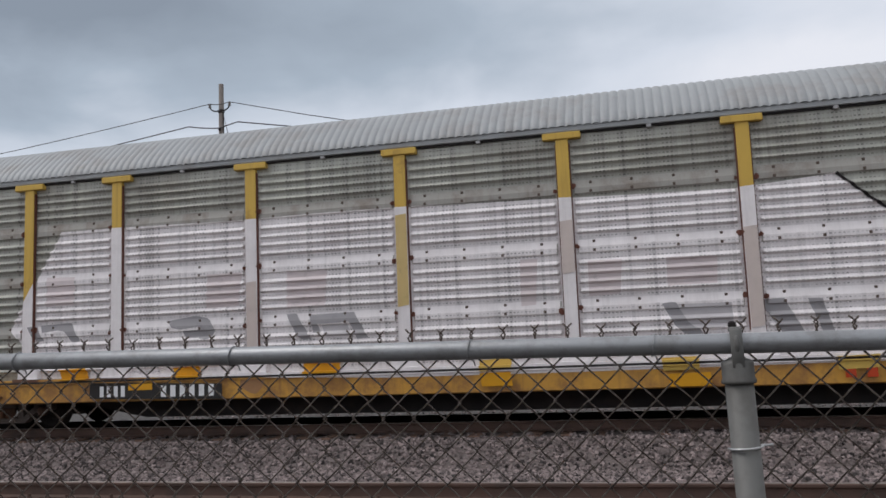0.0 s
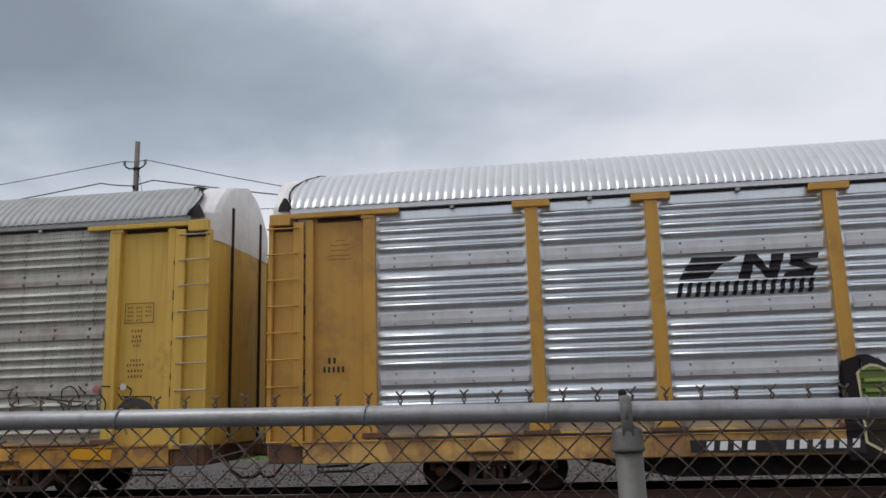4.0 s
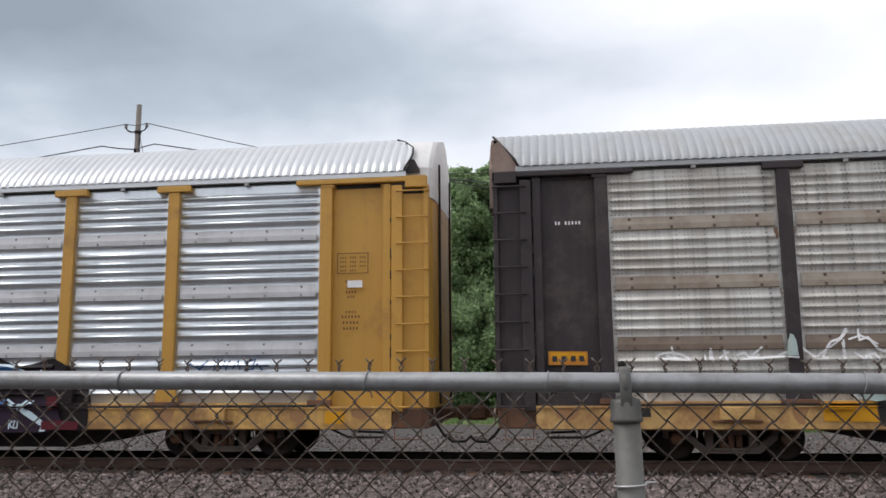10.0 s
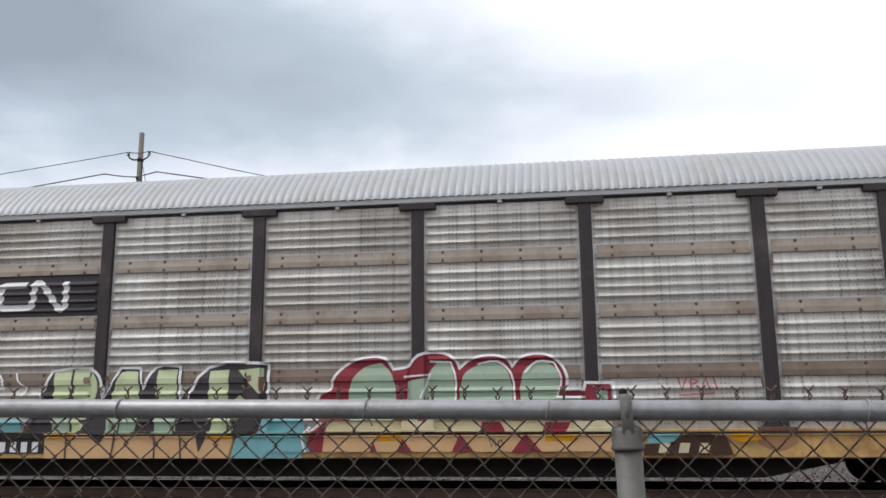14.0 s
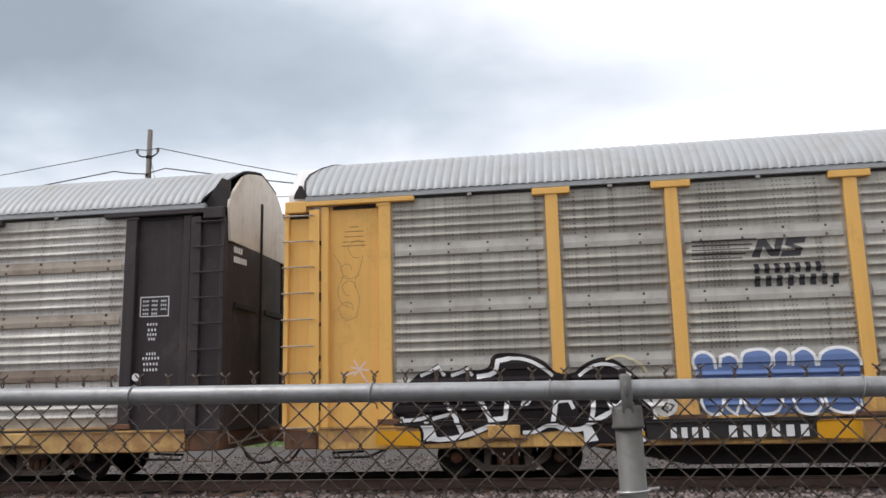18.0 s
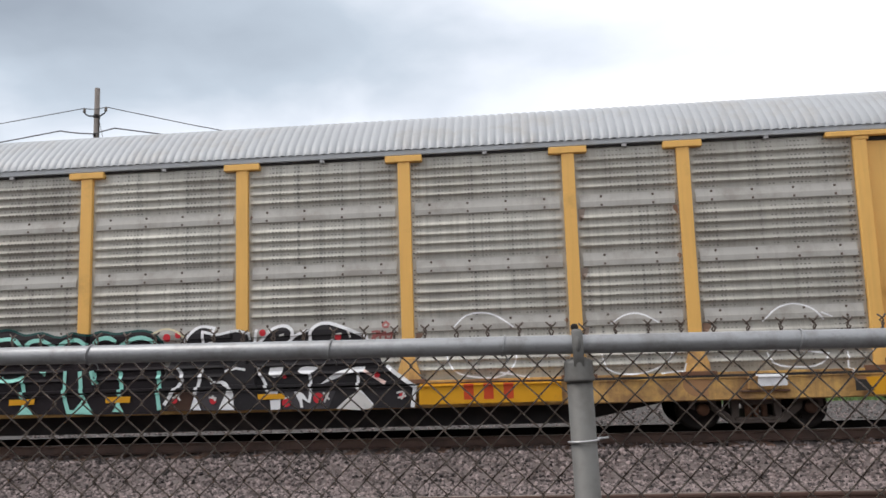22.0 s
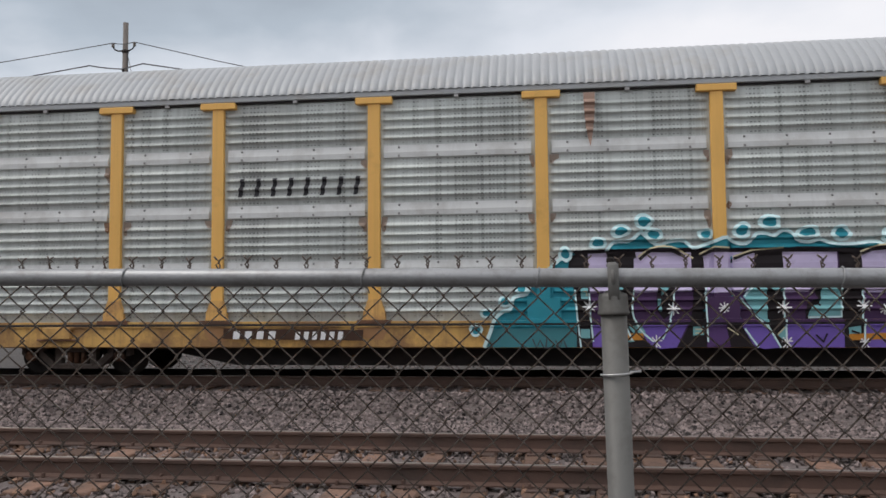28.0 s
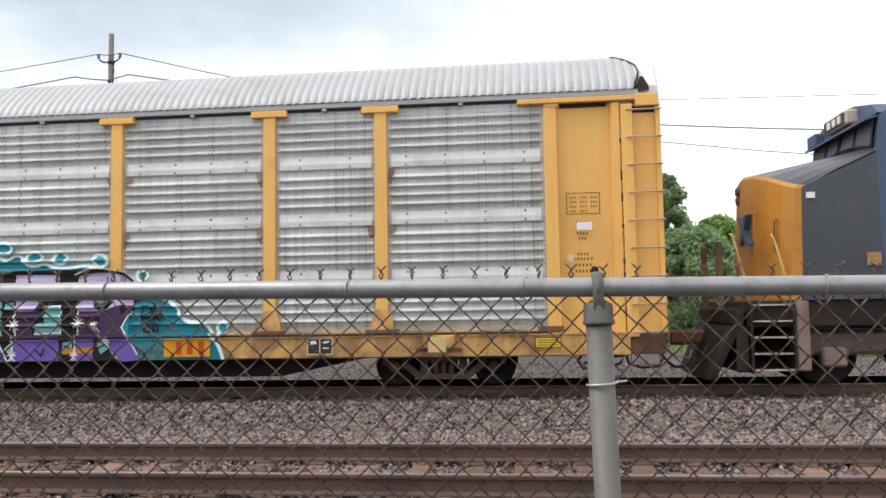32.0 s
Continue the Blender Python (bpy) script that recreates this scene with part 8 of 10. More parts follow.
fill("emblem_dark", [(-12.82, 1.78), (-12.74, 1.78), (-12.74, 1.69), (-12.82, 1.69)])
fill("emblem_dark", [(-12.67, 1.78), (-12.59, 1.78), (-12.59, 1.69), (-12.67, 1.69)])
fill("emblem_dark", [(-12.52, 1.78), (-12.44, 1.78), (-12.44, 1.69), (-12.52, 1.69)])
fill("emblem_dark", [(-12.39, 1.78), (-12.31, 1.78), (-12.3, 1.69), (-12.38, 1.69)])
sprayed("C", "red_tag", "faint red sprayed tag")
line("faint_red", 0.03, [(5.61, 1.85), (5.66, 1.66), (5.75, 1.85)])
line("faint_red", 0.03, [(5.8, 1.66), (5.81, 1.83), (5.92, 1.79), (5.83, 1.73)])
line("faint_red", 0.03, [(5.96, 1.66), (6.04, 1.85), (6.09, 1.65)])
line("faint_red", 0.03, [(6.16, 1.85), (6.2, 1.65)])
line("faint_red", 0.03, [(5.61, 1.57), (6.17, 1.6)])
fill("teal_spray", [(5.09, 1), (5.58, 1), (5.52, 0.88), (5.08, 0.84)])
fill("plate_brown", [(5.01, 0.65), (5.02, 0.82), (5.52, 0.88), (5.6, 0.96), (6.28, 0.95), (6.37, 0.65)])
fill("deep_yellow", [(6.34, 0.97), (6.8, 0.99), (6.79, 0.89), (6.41, 0.87)])
line("charcoal", 0.018, [(2.59, 0.94), (2.63, 0.79), (2.68, 0.92), (2.7, 0.79)])
line("charcoal", 0.018, [(2.74, 0.87), (2.79, 0.9), (2.82, 0.83), (2.75, 0.79), (2.74, 0.87)])
bars("cream_spray", 5.17, 6.08, 0.69, 0.84, 3, 0.04)
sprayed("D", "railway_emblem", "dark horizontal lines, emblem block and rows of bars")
line("emblem_grey", 0.022, [(-6.81, 3.84), (-5.79, 3.84)])
line("emblem_grey", 0.022, [(-6.81, 3.77), (-5.85, 3.76)])
line("emblem_grey", 0.022, [(-6.81, 3.69), (-5.91, 3.69)])
line("emblem_grey", 0.022, [(-6.82, 3.62), (-5.97, 3.61)])
line("emblem_grey", 0.022, [(-6.82, 3.55), (-6.03, 3.54)])
fill("emblem_grey", [(-5.89, 3.54), (-5.76, 3.82), (-5.64, 3.83), (-5.54, 3.64), (-5.48, 3.83), (-5.36, 3.83), (-5.47, 3.54), (-5.59, 3.54), (-5.7, 3.71), (-5.76, 3.53)])
fill("emblem_grey", [(-5.44, 3.53), (-5.4, 3.62), (-5.2, 3.63), (-5.36, 3.72), (-5.31, 3.83), (-5.02, 3.83), (-5.05, 3.75), (-5.24, 3.74), (-5.09, 3.65), (-5.14, 3.53)])
bars("emblem_dark", -5.9, -4.8, 3.27, 3.43, 7, 0)
bars("emblem_dark", -5.91, -4.55, 3.06, 3.23, 8, 0)
sprayed("D", "black_white_graffiti", "black sprayed letters with white edges")
fill("black_spray", [(-11.83, 1.28), (-11.75, 1.47), (-11.53, 1.7), (-11.38, 1.83), (-11.19, 1.9), (-11.05, 1.99), (-10.96, 1.86), (-10.74, 1.86), (-10.57, 1.94), (-10.49, 1.87), (-10.21, 1.91), (-10.13, 2.09), (-9.93, 2.13), (-9.68, 2.11), (-9.46, 2.06), (-9.26, 1.95), (-9.1, 1.79), (-8.81, 1.78), (-8.69, 1.88), (-8.49, 1.98), (-8.3, 2.01), (-8.13, 1.95), (-7.99, 1.85), (-7.85, 1.72), (-7.57, 1.38), (-7.5, 1.17), (-7.66, 0.96), (-7.7, 0.66), (-7.84, 0.61), (-8.45, 0.65), (-8.64, 0.57), (-8.76, 0.81), (-9.09, 0.86), (-9.68, 0.8), (-10.19, 0.88), (-10.63, 0.73), (-11.34, 0.68), (-11.39, 0.94), (-11.74, 1.03)])
line("letter_white", 0.055, [(-11.36, 1.79), (-11.18, 1.86), (-11.05, 1.93), (-10.95, 1.78)])
line("letter_white", 0.055, [(-10.84, 1.78), (-10.59, 1.86)])
line("letter_white", 0.055, [(-10.58, 1.9), (-10.48, 1.77)])
line("letter_white", 0.055, [(-9.9, 2.04), (-9.63, 2.02), (-9.43, 1.94), (-9.23, 1.8), (-9.16, 1.73)])
line("letter_white", 0.055, [(-8.74, 1.72), (-8.59, 1.83), (-8.4, 1.9), (-8.2, 1.88), (-8.06, 1.81), (-7.91, 1.69)])
line("letter_white", 0.075, [(-10.41, 1.75), (-10.11, 1.82), (-10.05, 2.0), (-9.84, 2.04)])
line("letter_white", 0.06, [(-11.54, 1.43), (-11.72, 1.28), (-11.67, 1.06), (-11.39, 1.08), (-11.23, 1.12)])
line("letter_white", 0.06, [(-11.17, 1.16), (-11.32, 1.42)])
line("letter_white", 0.06, [(-10.76, 1.18), (-11.17, 1.08)])
line("letter_white", 0.06, [(-10.77, 1.43), (-10.62, 1.21)])
line("letter_white", 0.06, [(-9.13, 1.32), (-8.91, 1.34)])
line("letter_white", 0.06, [(-8.94, 1.41), (-8.85, 1.2)])
line("letter_white", 0.06, [(-9.68, 0.84), (-9.48, 0.85), (-9.28, 0.94), (-9.16, 0.94)])
line("letter_white", 0.06, [(-10.16, 1.43), (-10.13, 1.3)])
line("letter_white", 0.06, [(-7.77, 1.38), (-7.59, 1.19), (-7.57, 1.05), (-7.66, 0.94)])
line("letter_white", 0.075, [(-11.25, 1.04), (-11.27, 0.78), (-11.03, 0.75), (-10.57, 0.82), (-10.27, 0.93), (-10.12, 0.99)])
line("letter_white", 0.075, [(-10.99, 1.43), (-10.8, 1.13), (-10.72, 0.97), (-10.65, 0.8)])
line("letter_white", 0.075, [(-10.38, 1.41), (-10.2, 1.05), (-9.96, 1.07), (-9.93, 1.25), (-9.91, 1.42)])
line("letter_white", 0.075, [(-9.12, 1.4), (-9.15, 1.19), (-9.19, 0.97), (-9.07, 0.91), (-8.89, 0.87), (-8.7, 0.9), (-8.62, 0.96), (-8.55, 1.12), (-8.53, 1.38)])
line("letter_white", 0.075, [(-8.62, 0.96), (-8.21, 1.16), (-8.0, 1.36)])
line("letter_white", 0.075, [(-8.07, 1.11), (-7.83, 0.9), (-7.78, 0.67)])
fill("letter_white", [(-11.35, 0.99), (-11.16, 1.0), (-11.08, 0.79), (-11.25, 0.72)])
fill("letter_white", [(-9.65, 1.42), (-9.49, 1.39), (-9.58, 1.27), (-9.7, 1.27)])
fill("letter_white", [(-8.72, 0.92), (-8.58, 0.92), (-8.48, 0.7), (-8.7, 0.67)])
fill("letter_white", [(-8.32, 1.32), (-8.21, 1.26), (-7.98, 1.24), (-8.05, 1.07), (-8.23, 1.11)])
line("cream_spray", 0.035, [(-8.3, 1.97), (-8.08, 2.03), (-7.86, 1.95), (-7.7, 1.83), (-7.66, 1.75)])
fill("chalk_white", [(-7.61, 1.32), (-7.5, 1.36), (-7.25, 1.36), (-7.24, 1.16), (-7.4, 1.05), (-7.52, 1.08)])
line("emblem_dark", 0.03, [(-7.39, 1.26), (-7.46, 1.17), (-7.37, 1.11), (-7.29, 1.22), (-7.39, 1.26)])
fill("deep_yellow", [(-8.21, 0.83), (-7.76, 0.83), (-7.76, 0.74), (-8.22, 0.73)])
sprayed("D", "blue_bubble_graffiti", "dusty blue bubble letters with white outlines")
fill("dusty_blue", [(-6.89, 1.86), (-4.43, 1.82), (-4.46, 1.36), (-4.5, 1.08), (-6.71, 1.06), (-6.85, 1.21)])
fill("dusty_blue", [(-6.9, 1.77), (-6.94, 1.92), (-6.87, 2.02), (-6.73, 2.04), (-6.63, 1.96), (-6.59, 1.77)])
line("letter_white", 0.05, [(-6.9, 1.77), (-6.94, 1.92), (-6.87, 2.02), (-6.73, 2.04), (-6.63, 1.96), (-6.59, 1.77)])
fill("dusty_blue", [(-6.53, 1.8), (-6.51, 1.96), (-6.37, 2), (-6.26, 1.92), (-6.23, 1.79)])
line("letter_white", 0.05, [(-6.53, 1.8), (-6.51, 1.96), (-6.37, 2), (-6.26, 1.92), (-6.23, 1.79)])
fill("dusty_blue", [(-6.21, 1.78), (-6.17, 2), (-6.01, 2.06), (-5.8, 2.04), (-5.73, 1.93), (-5.76, 1.76)])
line("letter_white", 0.05, [(-6.21, 1.78), (-6.17, 2), (-6.01, 2.06), (-5.8, 2.04), (-5.73, 1.93), (-5.76, 1.76)])
fill("dusty_blue", [(-5.71, 1.8), (-5.71, 1.98), (-5.61, 2.06), (-5.5, 2), (-5.49, 1.8)])
line("letter_white", 0.05, [(-5.71, 1.8), (-5.71, 1.98), (-5.61, 2.06), (-5.5, 2), (-5.49, 1.8)])
fill("dusty_blue", [(-5.43, 1.79), (-5.42, 1.98), (-5.25, 2.06), (-5.12, 1.97), (-5.07, 1.78)])
line("letter_white", 0.05, [(-5.43, 1.79), (-5.42, 1.98), (-5.25, 2.06), (-5.12, 1.97), (-5.07, 1.78)])
fill("dusty_blue", [(-5.05, 1.78), (-5.01, 1.96), (-4.83, 2.05), (-4.59, 2.03), (-4.43, 1.87), (-4.42, 1.77)])
line("letter_white", 0.05, [(-5.05, 1.78), (-5.01, 1.96), (-4.83, 2.05), (-4.59, 2.03), (-4.43, 1.87), (-4.42, 1.77)])
line("letter_white", 0.042, [(-6.85, 1.45), (-6.85, 1.21), (-6.71, 1.07), (-6.57, 1.08), (-6.52, 1.31), (-6.55, 1.44)])
line("letter_white", 0.042, [(-6.51, 1.44), (-6.48, 1.18), (-6.34, 1.06), (-6.25, 1.3), (-6.23, 1.43)])
line("letter_white", 0.042, [(-6.22, 1.4), (-6.17, 1.15), (-5.95, 1.06), (-5.71, 1.11), (-5.63, 1.29), (-5.74, 1.42)])
line("letter_white", 0.042, [(-5.5, 1.39), (-5.41, 1.1), (-5.2, 1.05), (-5.07, 1.17), (-5.09, 1.38)])
line("letter_white", 0.042, [(-4.99, 1.38), (-4.78, 1.41), (-4.54, 1.37), (-4.49, 1.21), (-4.62, 1.07), (-4.88, 1.09), (-5, 1.2), (-4.99, 1.38)])
sprayed("D", "number_field", "dark field with pale bars")
fill("plate_black", [(-7.74, 0.99), (-5.15, 0.99), (-5.16, 0.7), (-7.72, 0.7)])
bars("letter_white", -7.4, -6.75, 0.7, 0.9, 4, 0)
bars("letter_white", -6.53, -5.26, 0.7, 0.92, 6, 0)
fill("deep_yellow", [(-5.11, 0.96), (-4.54, 0.95), (-4.55, 0.68), (-5.13, 0.7)])
fill("deep_yellow", [(-12.1, 0.91), (-11.35, 0.89), (-11.34, 0.66), (-12.09, 0.68)])
sprayed("D", "teal_graffiti", "black letters edged in mint green")
fill("deep_teal", [(-4.06, 1.5), (-4.05, 1.85), (-3.94, 2.02), (-3.76, 2.1), (-3.52, 2.07), (-3.37, 2.12), (-3.19, 2.06), (-2.95, 2.14), (-2.75, 2.15), (-2.47, 2.05), (-2.16, 2.08), (-1.81, 1.99), (-1.61, 2.06), (-1.31, 2.01), (-1.08, 2.07), (-0.81, 2.02), (-0.61, 2.04), (-0.32, 2.06), (-0.1, 1.99), (0.08, 1.76), (0.06, 1.39)])
fill("black_spray", [(-4.04, 0.7), (-4.03, 1.81), (-3.93, 1.98), (-3.76, 2.06), (-3.53, 2.03), (-3.37, 2.08), (-3.19, 2.02), (-2.95, 2.1), (-2.75, 2.11), (-2.47, 2.01), (-2.16, 2.04), (-1.81, 1.95), (-1.61, 2.02), (-1.31, 1.97), (-1.08, 2.03), (-0.81, 1.98), (-0.61, 2), (-0.32, 2.02), (-0.13, 1.96), (0.03, 1.76), (0.03, 0.62)])
line("mint", 0.07, [(-4.02, 1.7), (-3.97, 1.88), (-3.76, 1.99), (-3.61, 1.92), (-3.53, 1.77)])
line("mint", 0.07, [(-3.53, 1.77), (-3.48, 1.92), (-3.32, 1.97), (-3.19, 1.88), (-3.16, 1.75)])
line("mint", 0.07, [(-3.16, 1.78), (-3.06, 1.9), (-2.83, 1.97), (-2.62, 1.94), (-2.5, 1.76)])
line("mint", 0.07, [(-2.49, 1.76), (-2.37, 1.9), (-2.12, 1.92), (-1.89, 1.78)])
line("mint", 0.07, [(-1.89, 1.77), (-1.71, 1.89), (-1.46, 1.91), (-1.32, 1.82)])
line("mint", 0.07, [(-1.25, 1.72), (-1.14, 1.89), (-0.91, 1.93), (-0.79, 1.86)])
line("mint", 0.07, [(-0.78, 1.75), (-0.57, 1.87), (-0.32, 1.92), (-0.13, 1.84), (-0.02, 1.7)])
line("mint", 0.07, [(-4.01, 1.35), (-3.99, 1), (-3.84, 0.72), (-3.58, 0.72), (-3.62, 0.99), (-3.69, 1.37)])
line("mint", 0.07, [(-3.51, 1.39), (-3.49, 1.16)])
line("mint", 0.07, [(-3.1, 1.38), (-3.14, 0.98), (-3.27, 0.71), (-3.53, 0.71)])
line("mint", 0.07, [(-2.9, 1.27), (-2.72, 1.24), (-2.49, 1.29), (-2.43, 0.96), (-2.36, 0.69)])
line("mint", 0.07, [(-1.66, 1.39), (-1.66, 0.95), (-1.59, 0.7), (-1.18, 0.67), (-1.33, 0.94), (-1.39, 1.38)])
line("mint", 0.07, [(-1.19, 1.38), (-1.13, 1.15)])
line("mint", 0.07, [(-0.7, 1.36), (-0.67, 0.93), (-0.73, 0.69)])
line("mint", 0.07, [(-0.02, 1.35), (0, 0.91), (0.03, 0.69)])
fill("mint", [(-2.51, 0.67), (-2.38, 0.89), (-2.22, 0.67)])
fill("mint", [(-0.8, 0.68), (-0.69, 0.83), (-0.59, 0.67)])
fill("mint", [(-3.43, 0.7), (-3.14, 0.93), (-3.03, 0.7)])
fill("mint", [(-3.78, 0.71), (-3.63, 0.91), (-3.5, 0.7)])
fill("mint", [(-1.52, 0.68), (-1.34, 0.89), (-1.13, 0.66)])
fill("mint", [(-2.14, 1.39), (-2.01, 1.39), (-2.08, 1.3)])
fill("mint", [(-2.94, 1.24), (-2.85, 1.33), (-2.76, 1.21)])
fill("deep_yellow", [(-2.66, 0.93), (-2.19, 0.93), (-2.21, 0.84), (-2.66, 0.83)])
fill("deep_yellow", [(-0.92, 0.93), (-0.48, 0.93), (-0.49, 0.83), (-0.92, 0.83)])
fill("deep_yellow", [(-5.2, 0.95), (-4.63, 0.94), (-4.63, 0.68), (-5.2, 0.69)])
sprayed("D", "white_red_graffiti", "black letters with white edges and red dots")
fill("emblem_black", [(0.09, 0.67), (0.03, 0.99), (0.12, 1.32), (0.33, 1.75), (0.45, 1.91), (0.71, 2.07), (0.96, 2.04), (0.93, 1.93), (1.14, 1.94), (1.36, 2), (1.57, 1.94), (1.64, 1.77), (1.74, 1.76), (2.01, 2), (2.22, 2.03), (2.34, 1.91), (2.61, 1.96), (2.85, 2.06), (3.21, 1.97), (3.61, 1.79), (3.69, 1.67), (3.89, 1.33), (4.14, 1.15), (4.4, 0.96), (4.35, 0.62)])
fill("plate_brown", [(0.18, 0.68), (0.31, 0.98), (0.64, 0.98), (0.58, 0.67)])
fill("charcoal", [(0.67, 0.98), (1.35, 0.96), (1.3, 0.66), (0.64, 0.67)])
fill("charcoal", [(2.2, 0.95), (3.07, 0.93), (2.94, 0.64), (2.18, 0.65)])
line("letter_white", 0.05, [(0.41, 1.78), (0.52, 1.93), (0.71, 2.07), (0.96, 2.04), (0.93, 1.94), (0.76, 1.98), (0.76, 1.74)])
line("letter_white", 0.045, [(0.92, 1.92), (1.07, 1.93), (1.36, 1.98), (1.56, 1.93), (1.59, 1.82)])
line("letter_white", 0.05, [(1.71, 1.99), (1.66, 1.73)])
line("letter_white", 0.055, [(1.74, 1.76), (2.01, 2), (2.22, 2.03), (2.33, 1.93), (2.31, 1.82)])
line("letter_white", 0.05, [(2.22, 1.73), (2.37, 1.86), (2.61, 1.96)])
line("letter_white", 0.055, [(2.63, 1.7), (2.65, 1.94), (2.85, 2.06), (3.21, 1.97), (3.61, 1.79)])
line("letter_white", 0.09, [(3.62, 1.78), (3.54, 1.68)])
line("letter_white", 0.06, [(0.34, 1.38), (0.41, 1.19), (0.31, 1.05), (0.12, 0.77)])
line("letter_white", 0.06, [(0.76, 1.37), (0.69, 1.09), (0.66, 0.93)])
line("letter_white", 0.045, [(0.88, 1.22), (0.92, 1.12), (1.18, 1.11), (1.27, 1), (1.18, 0.88)])
line("letter_white", 0.05, [(1.72, 1.34), (1.93, 0.93), (2.09, 0.93)])
line("letter_white", 0.05, [(2.62, 1.25), (2.65, 0.91), (2.62, 0.75)])
line("letter_white", 0.05, [(2.39, 0.92), (2.47, 0.87), (2.5, 0.67)])
line("letter_white", 0.05, [(3.44, 1.25), (3.44, 0.96), (3.69, 0.68)])
line("letter_white", 0.04, [(1.18, 1.3), (1.37, 1.35), (1.54, 1.32)])
fill("letter_white", [(1.94, 1.34), (2.17, 1.35), (2.13, 1.21), (2, 1.17), (1.92, 1.25)])
fill("letter_white", [(2.41, 1.27), (2.47, 1.33), (2.79, 1.33), (2.64, 1.23), (2.49, 1.23)])
fill("letter_white", [(1.07, 0.67), (1.2, 0.92), (1.32, 0.98), (1.34, 0.66)])
fill("letter_white", [(1.96, 0.8), (2.14, 0.82), (2.13, 0.65), (1.97, 0.65)])
fill("letter_white", [(0.58, 0.68), (0.66, 0.93), (0.77, 0.67)])
fill("letter_white", [(2.37, 0.93), (2.49, 0.92), (2.63, 0.74), (2.5, 0.82), (2.47, 0.74)])
fill("letter_white", [(2.8, 1.04), (3.05, 1.22), (3.41, 1.31), (3.57, 1.31), (3.54, 1.23), (3.3, 1.21), (3.01, 1.11)])
fill("letter_white", [(1.03, 1.12), (1.18, 1.12), (1.23, 1.04), (1.12, 1.08)])
fill("chalk_white", [(3.08, 0.64), (3.38, 0.88), (3.48, 0.9), (3.7, 0.67), (3.65, 0.63)])
line("letter_white", 0.065, [(3.92, 1.32), (4.14, 1.15), (4.4, 0.96), (4.35, 0.63)])
line("pink_chalk", 0.05, [(3.54, 1.25), (3.73, 1.13), (3.91, 1.03)])
dot("bright_red", 0.14, 1.9, 0.067)
dot("bright_red", 0.34, 1.94, 0.057)
dot("bright_red", 0.92, 1.77, 0.038)
dot("bright_red", 1.82, 1.93, 0.057)
dot("bright_red", 0.31, 0.84, 0.048)
dot("bright_red", 0.98, 0.82, 0.057)
dot("bright_red", 2.24, 0.76, 0.076)
dot("bright_red", 2.78, 0.82, 0.086)
dot("bright_red", 3.11, 1.82, 0.057)
dot("bright_red", 2.4, 1.73, 0.038)
dot("bright_red", 2.19, 1.19, 0.038)
dot("bright_red", 4.18, 0.82, 0.048)
dot("bright_red", 3.76, 1.17, 0.048)
line("chalk_white", 0.03, [(0.27, 0.89), (0.39, 0.91)])
line("chalk_white", 0.03, [(0.34, 0.94), (0.41, 0.84)])
line("chalk_white", 0.03, [(0.91, 0.88), (1.04, 0.86)])
line("chalk_white", 0.03, [(0.97, 0.91), (1.02, 0.82)])
line("chalk_white", 0.03, [(2.19, 0.82), (2.28, 0.85)])
line("chalk_white", 0.03, [(2.86, 0.91), (2.97, 0.79)])
line("chalk_white", 0.03, [(2.96, 0.91), (2.88, 0.75)])
line("chalk_white", 0.03, [(3.06, 1.86), (3.18, 1.87)])
line("chalk_white", 0.03, [(2.11, 1.87), (2.19, 1.89)])
line("chalk_white", 0.03, [(3.29, 1.91), (3.32, 1.8)])
line("chalk_white", 0.03, [(0.86, 1.79), (0.97, 1.8)])
line("chalk_white", 0.03, [(4.09, 0.87), (4.2, 0.89)])
line("chalk_white", 0.03, [(4.11, 0.79), (4.25, 0.82)])
line("chalk_white", 0.03, [(4.22, 0.88), (4.17, 0.76)])
line("cream_spray", 0.03, [(-0.13, 1.97), (0.07, 2.05), (0.27, 2.02), (0.45, 1.9)])
fill("deep_yellow", [(1.75, 0.91), (2.21, 0.91), (2.21, 0.82), (1.75, 0.82)])
line("faint_red", 0.035, [(3.89, 1.95), (3.88, 2), (3.93, 2.04), (3.98, 2), (3.96, 1.95), (3.89, 1.95)])
line("faint_red", 0.035, [(3.69, 1.88), (3.79, 1.89), (3.73, 1.76)])
line("faint_red", 0.035, [(3.68, 1.77), (3.78, 1.82), (3.83, 1.89), (3.83, 1.76)])
line("faint_red", 0.035, [(3.84, 1.84), (3.92, 1.87), (3.92, 1.75)])
line("faint_red", 0.035, [(3.93, 1.83), (4.03, 1.86), (4.01, 1.76), (3.94, 1.76)])
line("faint_red", 0.035, [(3.69, 1.82), (4.06, 1.83)])
sprayed("D", "white_rings", "thin white sprayed rings")
line("letter_white", 0.026, [(5.06, 1.9), (5.28, 2.1), (5.65, 2.12), (5.88, 2.01), (6.05, 1.88)])
line("letter_white", 0.026, [(4.9, 1.58), (5.04, 1.21), (5.37, 1.09), (5.89, 1.12), (6.08, 1.39), (6.02, 1.56)])
line("letter_white", 0.026, [(5.8, 1.15), (6.28, 1.06)])
line("letter_white", 0.026, [(7.63, 1.88), (7.85, 2.01), (8.09, 2.03), (8.39, 1.87)])
line("letter_white", 0.026, [(7.45, 1.39), (7.54, 1.15), (7.91, 1.06), (8.34, 1.15), (8.55, 1.33), (8.52, 1.5)])
line("letter_white", 0.026, [(7.6, 1.48), (7.91, 1.48), (8.13, 1.42)])
line("letter_white", 0.026, [(8.37, 1.06), (8.73, 1.09), (8.76, 1.21)])
